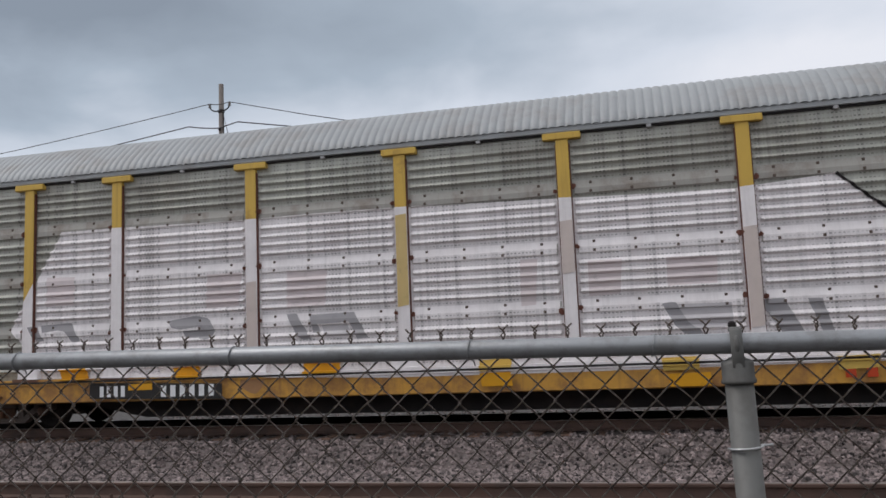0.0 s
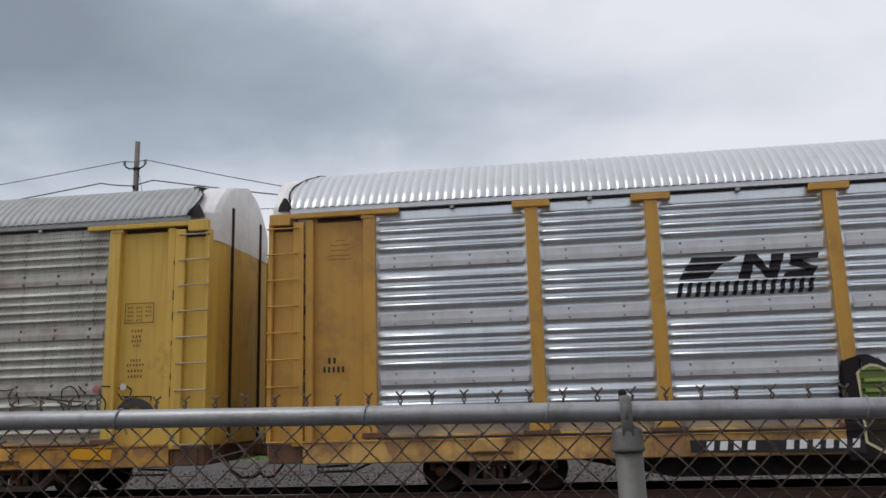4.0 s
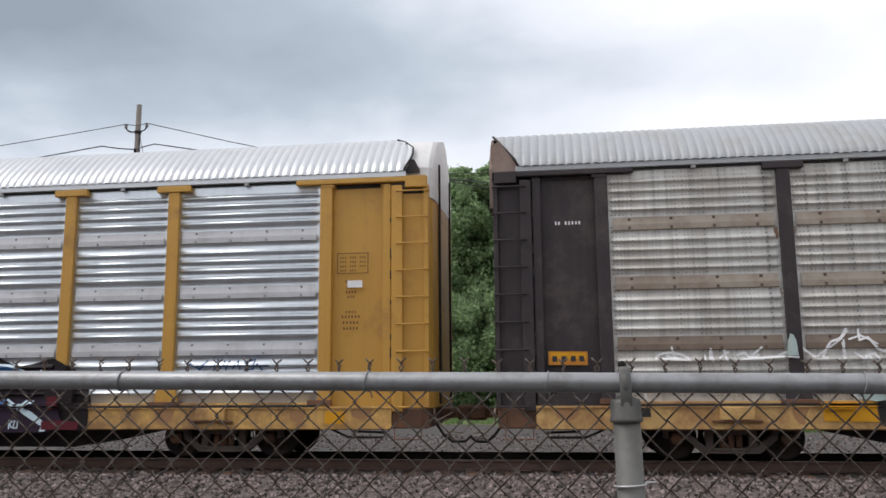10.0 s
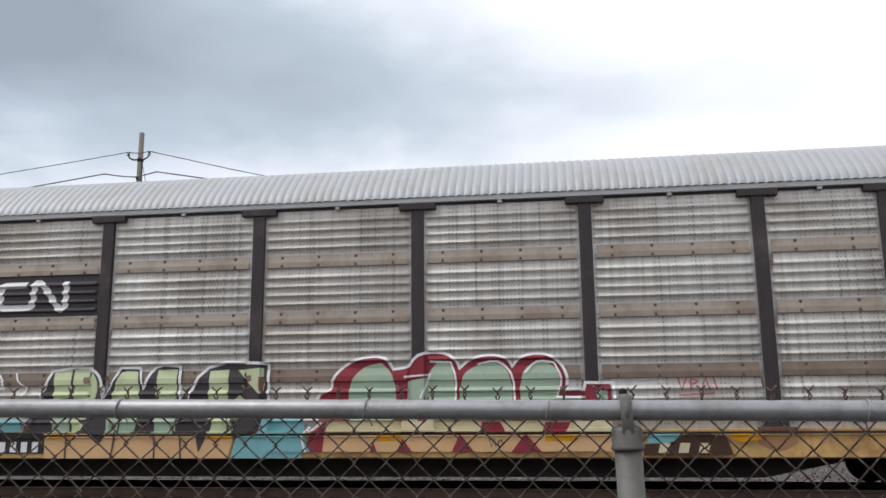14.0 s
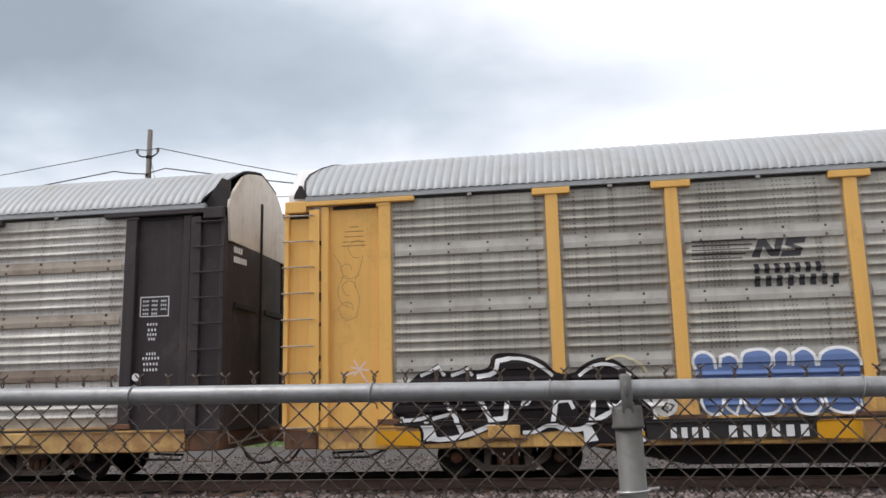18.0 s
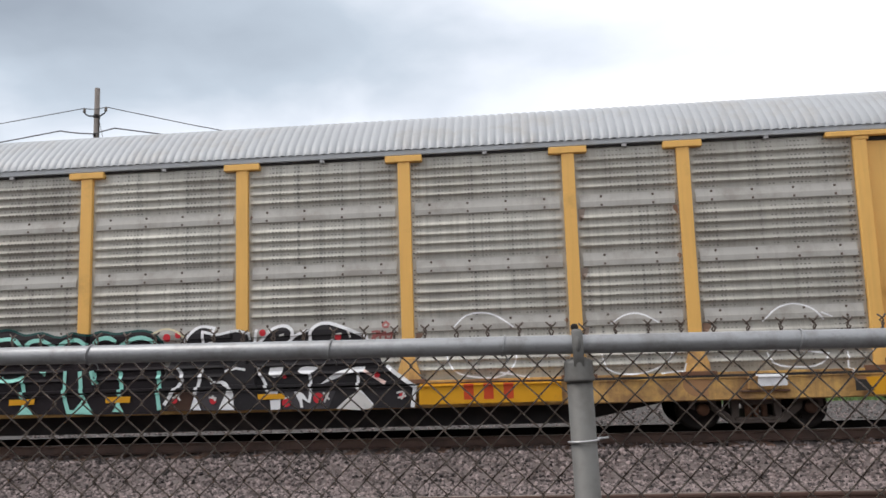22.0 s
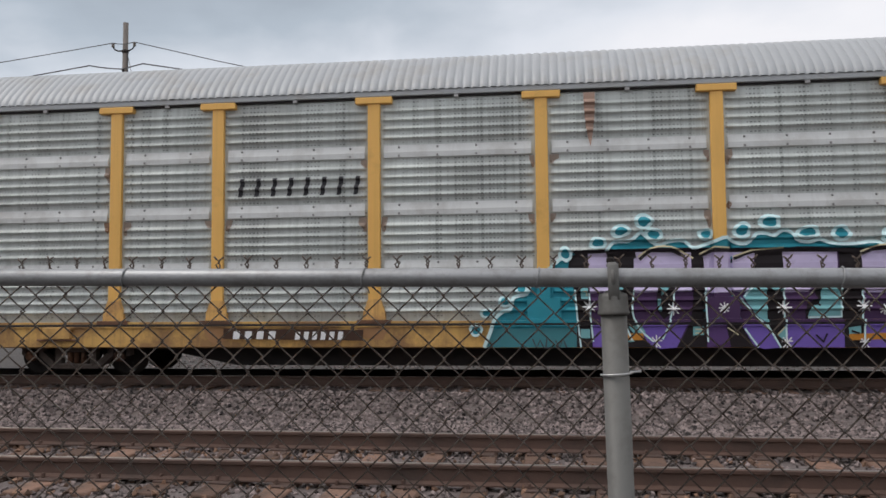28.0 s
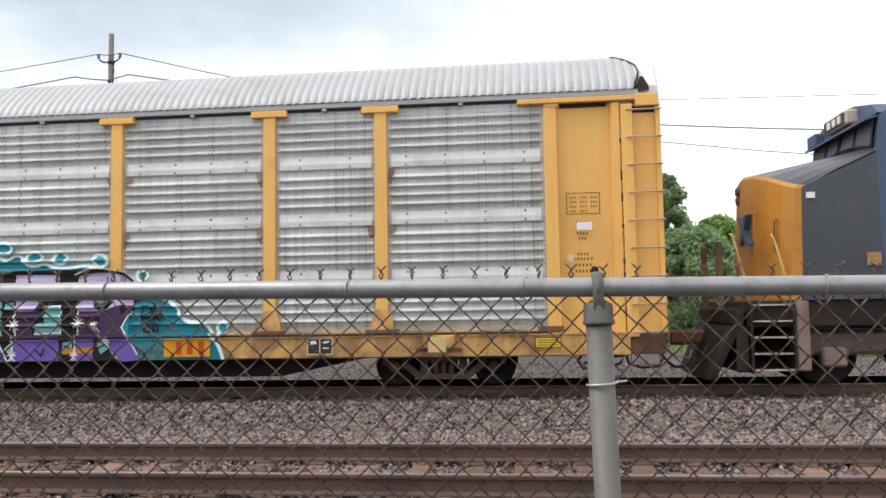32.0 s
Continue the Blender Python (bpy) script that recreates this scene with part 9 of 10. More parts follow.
line("letter_white", 0.026, [(10.01, 1.83), (10.22, 2.02), (10.48, 2.1), (10.77, 2.02), (10.95, 1.83)])
line("letter_white", 0.026, [(10.91, 1.95), (11.08, 1.87)])
line("letter_white", 0.026, [(10.04, 1.35), (10.12, 1.18), (10.47, 1.1), (10.87, 1.15), (10.98, 1.3), (10.58, 1.35), (10.07, 1.38)])
line("letter_white", 0.026, [(11.27, 1.32), (11.26, 1.07), (11.37, 0.98)])
sprayed("D", "sill_markings", "red emblem bars and bright yellow marks on the sill")
fill("deep_yellow", [(4.47, 1), (6.78, 0.98), (6.78, 0.67), (4.47, 0.67)])
bars("emblem_red", 5.13, 6.1, 0.73, 0.98, 3, 0)
fill("deep_yellow", [(11.6, 0.92), (12.12, 0.92), (12.11, 0.65), (11.59, 0.65)])
fill("letter_white", [(9.85, 1), (10.3, 1), (10.29, 0.82), (9.84, 0.82)])
fill("plate_black", [(11.31, 0.89), (11.6, 0.88), (11.59, 0.71), (11.31, 0.71)])
sprayed("D", "faint_drawing", "faint brown scribbled drawing on the end panel")
for a, b, r in ((-12.42, 3.98, 0.13), (-12.60, 3.62, 0.09), (-12.55, 3.30, 0.11), (-12.60, 2.92, 0.12)):
    line("doodle_brown", 0.014, [(a + r * math.cos(k * 0.7 + a) * (1 + 0.2 * math.sin(2 * k)), b + r * 1.2 * math.sin(k * 0.7 + a)) for k in range(8)])
line("doodle_brown", 0.014, [(-12.82, 3.9), (-12.7, 3.72), (-12.66, 3.5), (-12.74, 3.3), (-12.68, 3.05), (-12.5, 2.96)])
line("doodle_brown", 0.014, [(-12.3, 3.86), (-12.36, 3.6), (-12.44, 3.42), (-12.36, 3.1), (-12.42, 2.8), (-12.62, 2.74)])
line("doodle_brown", 0.014, [(-12.7, 3.5), (-12.52, 3.46), (-12.36, 3.52)])
sprayed("D", "pink_tag", "pale pink sprayed star tag")
line("pink_chalk", 0.03, [(-12.52, 1.96), (-12.21, 1.9)])
line("pink_chalk", 0.03, [(-12.46, 2.08), (-12.29, 1.78)])
line("pink_chalk", 0.03, [(-12.26, 2.05), (-12.47, 1.81)])
line("pink_chalk", 0.03, [(-12.63, 1.83), (-12.36, 1.9), (-12.16, 1.6)])
sprayed("E", "railway_wordmark", "row of dark slanted bars")
bars("emblem_dark", -6.81, -4.45, 3.18, 3.58, 8, 0.06)
sprayed("E", "teal_purple_painting", "teal backing of the large painting")
fill("teal_deep", [(-2.41, 0.61), (-2.3, 0.88), (-2.22, 1.09), (-2.09, 1.2), (-1.97, 1.24), (-1.92, 1.43), (-1.7, 1.49), (-1.64, 1.64), (-1.38, 1.84), (-1.17, 2.04), (-0.95, 2.16), (-0.4, 2.17), (-0.27, 2.32), (-0.02, 2.34), (0.17, 2.49), (0.31, 2.34), (0.46, 2.26), (0.61, 2.32), (0.86, 2.32), (0.98, 2.21), (1.14, 2.25), (1.31, 2.31), (1.51, 2.37), (1.64, 2.29), (1.82, 2.27), (1.96, 2.41), (1.97, 2.42), (2.11, 2.43), (2.24, 2.39), (2.38, 2.47), (2.5, 2.45), (2.6, 2.32), (2.78, 2.28), (2.94, 2.32), (3.1, 2.26), (3.45, 2.24), (3.77, 2.27), (3.92, 2.21), (4.16, 2.14), (4.43, 2.11), (4.62, 1.97), (4.92, 1.75), (5.24, 1.63), (5.41, 1.51), (5.5, 1.33), (5.67, 1.25), (5.93, 1.22), (6.02, 1.1), (6.09, 0.96), (6.18, 0.85), (6.27, 0.61)])
fill("teal_dusty", [(-2.32, 0.92), (-0.86, 0.93), (-0.86, 0.61), (-2.39, 0.61)])
fill("teal_dusty", [(4.52, 0.86), (5.19, 0.89), (5.19, 0.61), (4.66, 0.61)])
sprayed("E", "painting_letters", "purple and lilac letters on black shadows")
fill("black_spray", [(-0.9, 0.61), (-0.94, 1.6), (-1.01, 1.68), (-0.99, 2.09), (-0.77, 2.2), (0.55, 2.22), (1.85, 2.2), (3.4, 2.18), (4.35, 2.1), (4.63, 1.93), (4.65, 1.6), (4.53, 1.32), (4.41, 1.18), (4.71, 0.61)])
fill("plum_paint", [(-0.69, 2.16), (-0.38, 2.16), (-0.35, 1.5), (-0.3, 0.98), (-0.3, 0.61), (-0.64, 0.61), (-0.65, 1.2)])
fill("plum_paint", [(0.05, 2.16), (0.96, 2.14), (0.96, 1.2), (0.86, 0.91), (0.69, 0.61), (0.33, 0.61), (0.11, 0.91), (0.01, 1.2), (0.04, 1.59)])
fill("plum_paint", [(1.15, 2.14), (1.96, 2.13), (1.83, 1.48), (1.75, 1.42), (2.09, 1), (2.29, 0.61), (1.16, 0.61)])
fill("plum_paint", [(2.38, 2.13), (3.23, 2.12), (3.22, 1.57), (2.94, 1.57), (2.9, 1.38), (2.72, 1.1), (3.25, 1.08), (3.25, 0.61), (2.38, 0.61)])
fill("plum_paint", [(3.57, 2.11), (4.25, 2.14), (4.58, 2.03), (4.6, 1.56), (4.55, 1.32), (4.41, 1.18), (4.52, 1), (4.71, 0.61), (3.56, 0.61)])
fill("lilac", [(-0.69, 2.16), (-0.38, 2.16), (-0.36, 1.51), (-0.67, 1.49)])
fill("lilac", [(0.05, 2.16), (0.96, 2.14), (0.95, 1.51), (0.04, 1.49)])
fill("lilac", [(1.15, 2.14), (1.96, 2.13), (1.83, 1.5), (1.16, 1.48)])
fill("lilac", [(2.38, 2.13), (3.21, 2.12), (3.19, 1.66), (2.82, 1.62), (2.76, 1.49), (2.38, 1.48)])
fill("lilac", [(3.57, 2.11), (4.25, 2.14), (4.57, 2.03), (4.59, 1.56), (4.34, 1.56), (4.11, 1.49), (3.92, 1.47), (3.57, 1.47)])
fill("bright_purple", [(-0.64, 0.97), (-0.3, 0.98), (-0.29, 0.61), (-0.64, 0.61)])
fill("bright_purple", [(0.08, 0.97), (0.86, 0.97), (0.69, 0.61), (0.33, 0.61)])
fill("purple", [(1.16, 0.97), (1.51, 0.98), (1.53, 0.7), (1.17, 0.61)])
fill("bright_purple", [(1.65, 0.98), (2.1, 0.98), (2.3, 0.61), (1.93, 0.61)])
fill("bright_purple", [(2.38, 0.97), (3.25, 1), (3.25, 0.61), (2.38, 0.61)])
fill("bright_purple", [(3.56, 0.97), (3.9, 0.98), (3.88, 0.61), (3.58, 0.61)])
fill("bright_purple", [(4.11, 0.97), (4.53, 0.99), (4.72, 0.61), (4.33, 0.61)])
fill("black_spray", [(0.44, 1.73), (0.41, 1.2), (0.51, 1.06), (0.64, 1.18), (0.7, 1.73)])
fill("black_spray", [(1.46, 0.99), (1.69, 0.99), (1.89, 0.61), (1.53, 0.61)])
fill("black_spray", [(3.9, 0.98), (4.11, 0.98), (4.3, 0.61), (3.88, 0.61)])
fill("black_spray", [(3.83, 1.6), (4.27, 1.64), (4.14, 1.52), (3.95, 1.47)])
fill("black_spray", [(2.82, 1.65), (3.26, 1.66), (3.26, 1.08), (2.7, 1.06), (2.72, 1.27), (2.88, 1.38)])
fill("teal_spray", [(-0.33, 1.54), (-0.24, 1.51), (-0.14, 1.06), (0.03, 0.7), (-0.26, 0.7)])
fill("teal_spray", [(1.75, 1.42), (1.97, 1.67), (2.12, 1.67), (2.12, 1), (2.06, 1.02)])
fill("teal_spray", [(2.93, 1.38), (2.95, 1.56), (3.25, 1.57), (3.24, 1.1), (2.74, 1.1), (2.8, 1.26), (2.9, 1.29)])
fill("teal_spray", [(-0.82, 1.58), (-0.7, 1.58), (-0.7, 1.4), (-0.81, 1.4)])
fill("teal_spray", [(-0.83, 0.91), (-0.68, 0.91), (-0.68, 0.76), (-0.83, 0.76)])
fill("teal_spray", [(-0.07, 0.95), (0.14, 0.97), (0.21, 0.85), (0.03, 0.82)])
fill("teal_spray", [(0.46, 1.64), (0.54, 1.66), (0.62, 1.59), (0.48, 1.44)])
fill("teal_spray", [(0.41, 1.39), (0.46, 1.39), (0.48, 1.18), (0.42, 1.2)])
fill("teal_spray", [(0.95, 0.95), (1.12, 0.95), (1.12, 0.81), (0.95, 0.8)])
fill("teal_spray", [(2.24, 0.81), (2.37, 0.96), (2.39, 0.77), (2.32, 0.73)])
fill("teal_spray", [(3.32, 0.92), (3.5, 0.95), (3.5, 0.83), (3.32, 0.78)])
fill("teal_spray", [(3.94, 0.92), (4.07, 0.96), (4.17, 0.81), (4.03, 0.72)])
fill("teal_spray", [(2.17, 1.62), (2.34, 1.65), (2.36, 1.5), (2.2, 1.52)])
fill("teal_spray", [(-0.35, 1.64), (-0.19, 1.67), (-0.04, 1.63), (-0.14, 1.55), (-0.31, 1.57)])
fill("teal_spray", [(3.92, 1.64), (4.12, 1.64), (4.04, 1.56), (3.91, 1.54)])
fill("dark_orange", [(-0.24, 0.84), (0.17, 0.84), (0.17, 0.73), (-0.26, 0.72)])
fill("dark_orange", [(3.32, 0.82), (3.9, 0.84), (3.88, 0.74), (3.32, 0.72)])
line("pale_cyan", 0.028, [(-0.91, 1.55), (-0.88, 1.11), (-0.83, 0.61)])
line("pale_cyan", 0.028, [(-0.68, 1.5), (-0.66, 1.01), (-0.63, 0.7)])
line("pale_cyan", 0.028, [(0.04, 1.54), (0.01, 1.2), (0.11, 0.91), (0.33, 0.7)])
line("pale_cyan", 0.028, [(0.68, 1.51), (0.64, 1.18), (0.55, 0.91), (0.47, 0.74)])
line("pale_cyan", 0.028, [(1.18, 1.63), (1.16, 1.29), (1.18, 0.7)])
line("pale_cyan", 0.028, [(2.08, 1), (2.29, 0.61)])
line("pale_cyan", 0.028, [(1.71, 1.39), (1.89, 1.15), (2.12, 0.91)])
line("pale_cyan", 0.028, [(2.38, 1.57), (2.38, 0.7)])
line("pale_cyan", 0.028, [(2.95, 1.56), (3.25, 1.57), (3.24, 1.09), (2.74, 1.08)])
line("pale_cyan", 0.028, [(3.57, 1.57), (3.55, 0.7)])
line("pale_cyan", 0.028, [(3.89, 1.19), (4.13, 0.91), (4.35, 0.61)])
line("pale_cyan", 0.028, [(4.58, 1.45), (4.42, 1.18), (4.71, 0.7)])
line("pale_cyan", 0.028, [(1.77, 1.42), (1.97, 1.66)])
line("pale_cyan", 0.028, [(-0.13, 1.01), (-0.01, 0.72)])
line("pale_cyan", 0.028, [(-0.33, 1.54), (-0.3, 1.2), (-0.25, 0.7)])
line("pale_cyan", 0.028, [(1.75, 0.91), (1.95, 0.61)])
line("cream_spray", 0.018, [(-0.28, 1.5), (-0.22, 1.49), (-0.12, 1.03)])
line("cream_spray", 0.018, [(-0.78, 1.52), (-0.72, 1.52), (-0.72, 1.44)])
line("cream_spray", 0.018, [(1.48, 0.93), (1.65, 0.81)])
line("cream_spray", 0.018, [(0.98, 0.9), (1.1, 0.9)])
line("cream_spray", 0.018, [(0.98, 0.84), (1.1, 0.84)])
line("cream_spray", 0.018, [(2.24, 0.81), (2.36, 0.93)])
line("black_spray", 0.03, [(-0.29, 1.48), (-0.26, 1.35)])
line("black_spray", 0.03, [(-0.98, 1.74), (-0.86, 1.6), (-0.71, 1.64)])
line("black_spray", 0.03, [(-0.15, 1.67), (0.01, 1.57)])
line("black_spray", 0.03, [(0.48, 1.32), (0.6, 1.18), (0.52, 1.1)])
line("black_spray", 0.03, [(2.72, 1.24), (2.82, 1.33), (2.93, 1.27)])
line("black_spray", 0.03, [(3.92, 1.56), (4.11, 1.61), (4.25, 1.7)])
line("black_spray", 0.03, [(3.96, 0.81), (4.13, 0.89)])
line("black_spray", 0.03, [(2.82, 0.81), (2.93, 0.7), (2.99, 0.83)])
line("black_spray", 0.03, [(-0.76, 1.67), (-0.63, 1.6), (-0.49, 1.67)])
line("black_spray", 0.03, [(3.35, 0.87), (3.47, 0.83)])
line("letter_white", 0.02, [(-0.8, 1.27), (-0.56, 1.27)])
line("letter_white", 0.02, [(-0.68, 1.39), (-0.68, 1.16)])
line("letter_white", 0.02, [(-0.77, 1.36), (-0.59, 1.19)])
line("letter_white", 0.02, [(-0.77, 1.19), (-0.59, 1.36)])
line("letter_white", 0.02, [(0.55, 1.23), (0.77, 1.23)])
line("letter_white", 0.02, [(0.66, 1.33), (0.66, 1.12)])
line("letter_white", 0.02, [(0.58, 1.31), (0.74, 1.15)])
line("letter_white", 0.02, [(0.58, 1.15), (0.74, 1.3)])
line("letter_white", 0.02, [(1.35, 1.24), (1.52, 1.24)])
line("letter_white", 0.02, [(1.44, 1.33), (1.44, 1.16)])
line("letter_white", 0.02, [(1.37, 1.31), (1.5, 1.18)])
line("letter_white", 0.02, [(1.37, 1.18), (1.5, 1.31)])
line("letter_white", 0.02, [(2.25, 1.24), (2.48, 1.24)])
line("letter_white", 0.02, [(2.36, 1.35), (2.36, 1.13)])
line("letter_white", 0.02, [(2.28, 1.32), (2.45, 1.16)])
line("letter_white", 0.02, [(2.28, 1.16), (2.45, 1.32)])
line("letter_white", 0.02, [(3.46, 1.26), (3.69, 1.26)])
line("letter_white", 0.02, [(3.58, 1.38), (3.57, 1.15)])
line("letter_white", 0.02, [(3.49, 1.35), (3.66, 1.18)])
line("letter_white", 0.02, [(3.49, 1.18), (3.66, 1.34)])
line("letter_white", 0.02, [(3.79, 1.21), (3.96, 1.21)])
line("letter_white", 0.02, [(3.88, 1.29), (3.88, 1.12)])
line("letter_white", 0.02, [(3.82, 1.27), (3.94, 1.14)])
line("letter_white", 0.02, [(3.82, 1.15), (3.94, 1.27)])
line("letter_white", 0.02, [(2.3, 0.71), (2.47, 0.71)])
line("letter_white", 0.02, [(2.38, 0.79), (2.38, 0.61)])
line("letter_white", 0.02, [(2.32, 0.77), (2.45, 0.61)])
line("letter_white", 0.02, [(2.32, 0.61), (2.45, 0.77)])
line("letter_white", 0.02, [(3.47, 0.7), (3.62, 0.7)])
line("letter_white", 0.02, [(3.54, 0.78), (3.54, 0.61)])
line("letter_white", 0.02, [(3.49, 0.75), (3.6, 0.61)])
line("letter_white", 0.02, [(3.49, 0.61), (3.6, 0.75)])
line("letter_white", 0.02, [(0.28, 0.72), (0.46, 0.72)])
line("letter_white", 0.02, [(0.37, 0.81), (0.37, 0.61)])
line("letter_white", 0.02, [(0.3, 0.78), (0.43, 0.61)])
line("letter_white", 0.02, [(0.3, 0.61), (0.43, 0.78)])
line("letter_white", 0.02, [(4.08, 0.95), (4.21, 0.95)])
line("letter_white", 0.02, [(4.15, 1.02), (4.15, 0.89)])
line("letter_white", 0.02, [(4.1, 1), (4.2, 0.91)])
line("letter_white", 0.02, [(4.1, 0.91), (4.2, 1)])
sprayed("E", "painting_outline", "pale cyan outline and bubbles of the painting")
line("pale_cyan", 0.06, [(-2.41, 0.61), (-2.3, 0.88), (-2.22, 1.09), (-2.09, 1.2), (-1.97, 1.24), (-1.92, 1.43), (-1.7, 1.49), (-1.64, 1.64), (-1.38, 1.84), (-1.17, 2.04), (-0.95, 2.16)])
line("pale_cyan", 0.055, [(-0.4, 2.17), (-0.27, 2.32), (-0.02, 2.34), (0.17, 2.49), (0.31, 2.34), (0.46, 2.26), (0.61, 2.32), (0.86, 2.32), (0.98, 2.21), (1.14, 2.25), (1.31, 2.31), (1.51, 2.37), (1.64, 2.29), (1.82, 2.27), (1.96, 2.41), (1.97, 2.42), (2.11, 2.43), (2.24, 2.39), (2.38, 2.47), (2.5, 2.45), (2.6, 2.32), (2.78, 2.28), (2.94, 2.32), (3.1, 2.26), (3.45, 2.24), (3.77, 2.27), (3.92, 2.21)])
line("pale_cyan", 0.06, [(4.16, 2.14), (4.43, 2.11), (4.62, 1.97), (4.92, 1.75), (5.24, 1.63), (5.41, 1.51), (5.5, 1.33), (5.67, 1.25), (5.93, 1.22), (6.02, 1.1), (6.09, 0.96), (6.18, 0.85), (6.27, 0.61)])
fill("pale_cyan", [(-0.38, 2.31), (-0.41, 2.24), (-0.51, 2.22), (-0.6, 2.22), (-0.68, 2.27), (-0.65, 2.36), (-0.6, 2.41), (-0.5, 2.41), (-0.43, 2.39)])
fill("teal_deep", [(-0.43, 2.31), (-0.45, 2.27), (-0.51, 2.26), (-0.57, 2.26), (-0.62, 2.29), (-0.6, 2.34), (-0.57, 2.37), (-0.51, 2.37), (-0.46, 2.36)])
fill("pale_cyan", [(0.02, 2.5), (-0.03, 2.44), (-0.14, 2.4), (-0.25, 2.39), (-0.32, 2.46), (-0.3, 2.54), (-0.25, 2.59), (-0.13, 2.62), (-0.05, 2.59)])
fill("teal_deep", [(-0.04, 2.5), (-0.08, 2.47), (-0.14, 2.44), (-0.21, 2.44), (-0.25, 2.48), (-0.24, 2.52), (-0.21, 2.55), (-0.14, 2.57), (-0.09, 2.55)])
fill("pale_cyan", [(0.39, 2.65), (0.32, 2.57), (0.24, 2.52), (0.12, 2.55), (0.07, 2.62), (0.06, 2.69), (0.12, 2.77), (0.23, 2.79), (0.33, 2.73)])
fill("teal_deep", [(0.33, 2.65), (0.28, 2.61), (0.23, 2.57), (0.16, 2.59), (0.13, 2.63), (0.12, 2.68), (0.16, 2.72), (0.23, 2.73), (0.29, 2.7)])
fill("pale_cyan", [(0.52, 2.43), (0.47, 2.34), (0.39, 2.31), (0.29, 2.34), (0.24, 2.39), (0.21, 2.48), (0.29, 2.55), (0.39, 2.54), (0.49, 2.5)])
fill("teal_deep", [(0.47, 2.43), (0.43, 2.38), (0.39, 2.36), (0.32, 2.38), (0.29, 2.41), (0.27, 2.46), (0.32, 2.5), (0.38, 2.49), (0.45, 2.47)])
fill("pale_cyan", [(1.3, 2.42), (1.28, 2.36), (1.21, 2.33), (1.13, 2.33), (1.07, 2.38), (1.05, 2.47), (1.13, 2.51), (1.21, 2.52), (1.3, 2.5)])
fill("teal_deep", [(1.26, 2.42), (1.25, 2.39), (1.21, 2.37), (1.15, 2.37), (1.12, 2.4), (1.11, 2.45), (1.15, 2.47), (1.2, 2.48), (1.26, 2.47)])
fill("pale_cyan", [(1.88, 2.48), (1.88, 2.41), (1.78, 2.34), (1.69, 2.35), (1.6, 2.44), (1.61, 2.52), (1.69, 2.59), (1.78, 2.63), (1.87, 2.58)])
fill("teal_deep", [(1.84, 2.48), (1.83, 2.44), (1.77, 2.4), (1.71, 2.4), (1.66, 2.46), (1.67, 2.51), (1.72, 2.55), (1.77, 2.57), (1.83, 2.54)])
fill("pale_cyan", [(-0.95, 2.14), (-0.96, 2.06), (-1.04, 2), (-1.12, 2.04), (-1.18, 2.11), (-1.16, 2.18), (-1.12, 2.26), (-1.04, 2.27), (-0.98, 2.21)])
fill("teal_deep", [(-0.99, 2.14), (-1, 2.09), (-1.05, 2.06), (-1.09, 2.08), (-1.13, 2.12), (-1.12, 2.17), (-1.09, 2.21), (-1.04, 2.22), (-1.01, 2.18)])
fill("pale_cyan", [(-1.95, 1.36), (-1.98, 1.29), (-2.05, 1.27), (-2.13, 1.29), (-2.17, 1.33), (-2.16, 1.41), (-2.13, 1.46), (-2.05, 1.45), (-2, 1.43)])
fill("teal_deep", [(-1.99, 1.36), (-2.01, 1.32), (-2.05, 1.31), (-2.1, 1.32), (-2.13, 1.34), (-2.12, 1.39), (-2.1, 1.42), (-2.05, 1.42), (-2.02, 1.4)])
fill("pale_cyan", [(-2.22, 1.17), (-2.27, 1.13), (-2.34, 1.1), (-2.43, 1.1), (-2.47, 1.14), (-2.48, 1.2), (-2.44, 1.23), (-2.34, 1.25), (-2.27, 1.24)])
fill("teal_deep", [(-2.27, 1.17), (-2.3, 1.15), (-2.34, 1.13), (-2.4, 1.13), (-2.43, 1.16), (-2.43, 1.19), (-2.4, 1.21), (-2.35, 1.22), (-2.3, 1.21)])
fill("pale_cyan", [(-2.42, 0.9), (-2.46, 0.84), (-2.52, 0.79), (-2.6, 0.8), (-2.64, 0.87), (-2.66, 0.93), (-2.61, 0.99), (-2.53, 1.02), (-2.45, 0.97)])
fill("teal_deep", [(-2.46, 0.9), (-2.49, 0.86), (-2.52, 0.83), (-2.58, 0.84), (-2.6, 0.88), (-2.61, 0.92), (-2.58, 0.95), (-2.53, 0.97), (-2.48, 0.94)])
fill("pale_cyan", [(-1.68, 1.58), (-1.7, 1.51), (-1.77, 1.48), (-1.84, 1.5), (-1.89, 1.55), (-1.91, 1.61), (-1.84, 1.67), (-1.77, 1.67), (-1.69, 1.63)])
fill("teal_deep", [(-1.72, 1.58), (-1.73, 1.54), (-1.77, 1.52), (-1.82, 1.53), (-1.85, 1.56), (-1.86, 1.6), (-1.82, 1.63), (-1.77, 1.63), (-1.72, 1.6)])
fill("pale_cyan", [(2.35, 2.6), (2.33, 2.5), (2.22, 2.48), (2.11, 2.49), (2.01, 2.55), (2.01, 2.66), (2.11, 2.73), (2.22, 2.73), (2.33, 2.7)])
fill("teal_deep", [(2.29, 2.6), (2.28, 2.55), (2.21, 2.53), (2.14, 2.54), (2.08, 2.57), (2.08, 2.64), (2.14, 2.68), (2.21, 2.68), (2.28, 2.66)])
fill("pale_cyan", [(2.94, 2.43), (2.93, 2.37), (2.79, 2.33), (2.67, 2.33), (2.55, 2.4), (2.59, 2.47), (2.67, 2.52), (2.8, 2.55), (2.9, 2.52)])
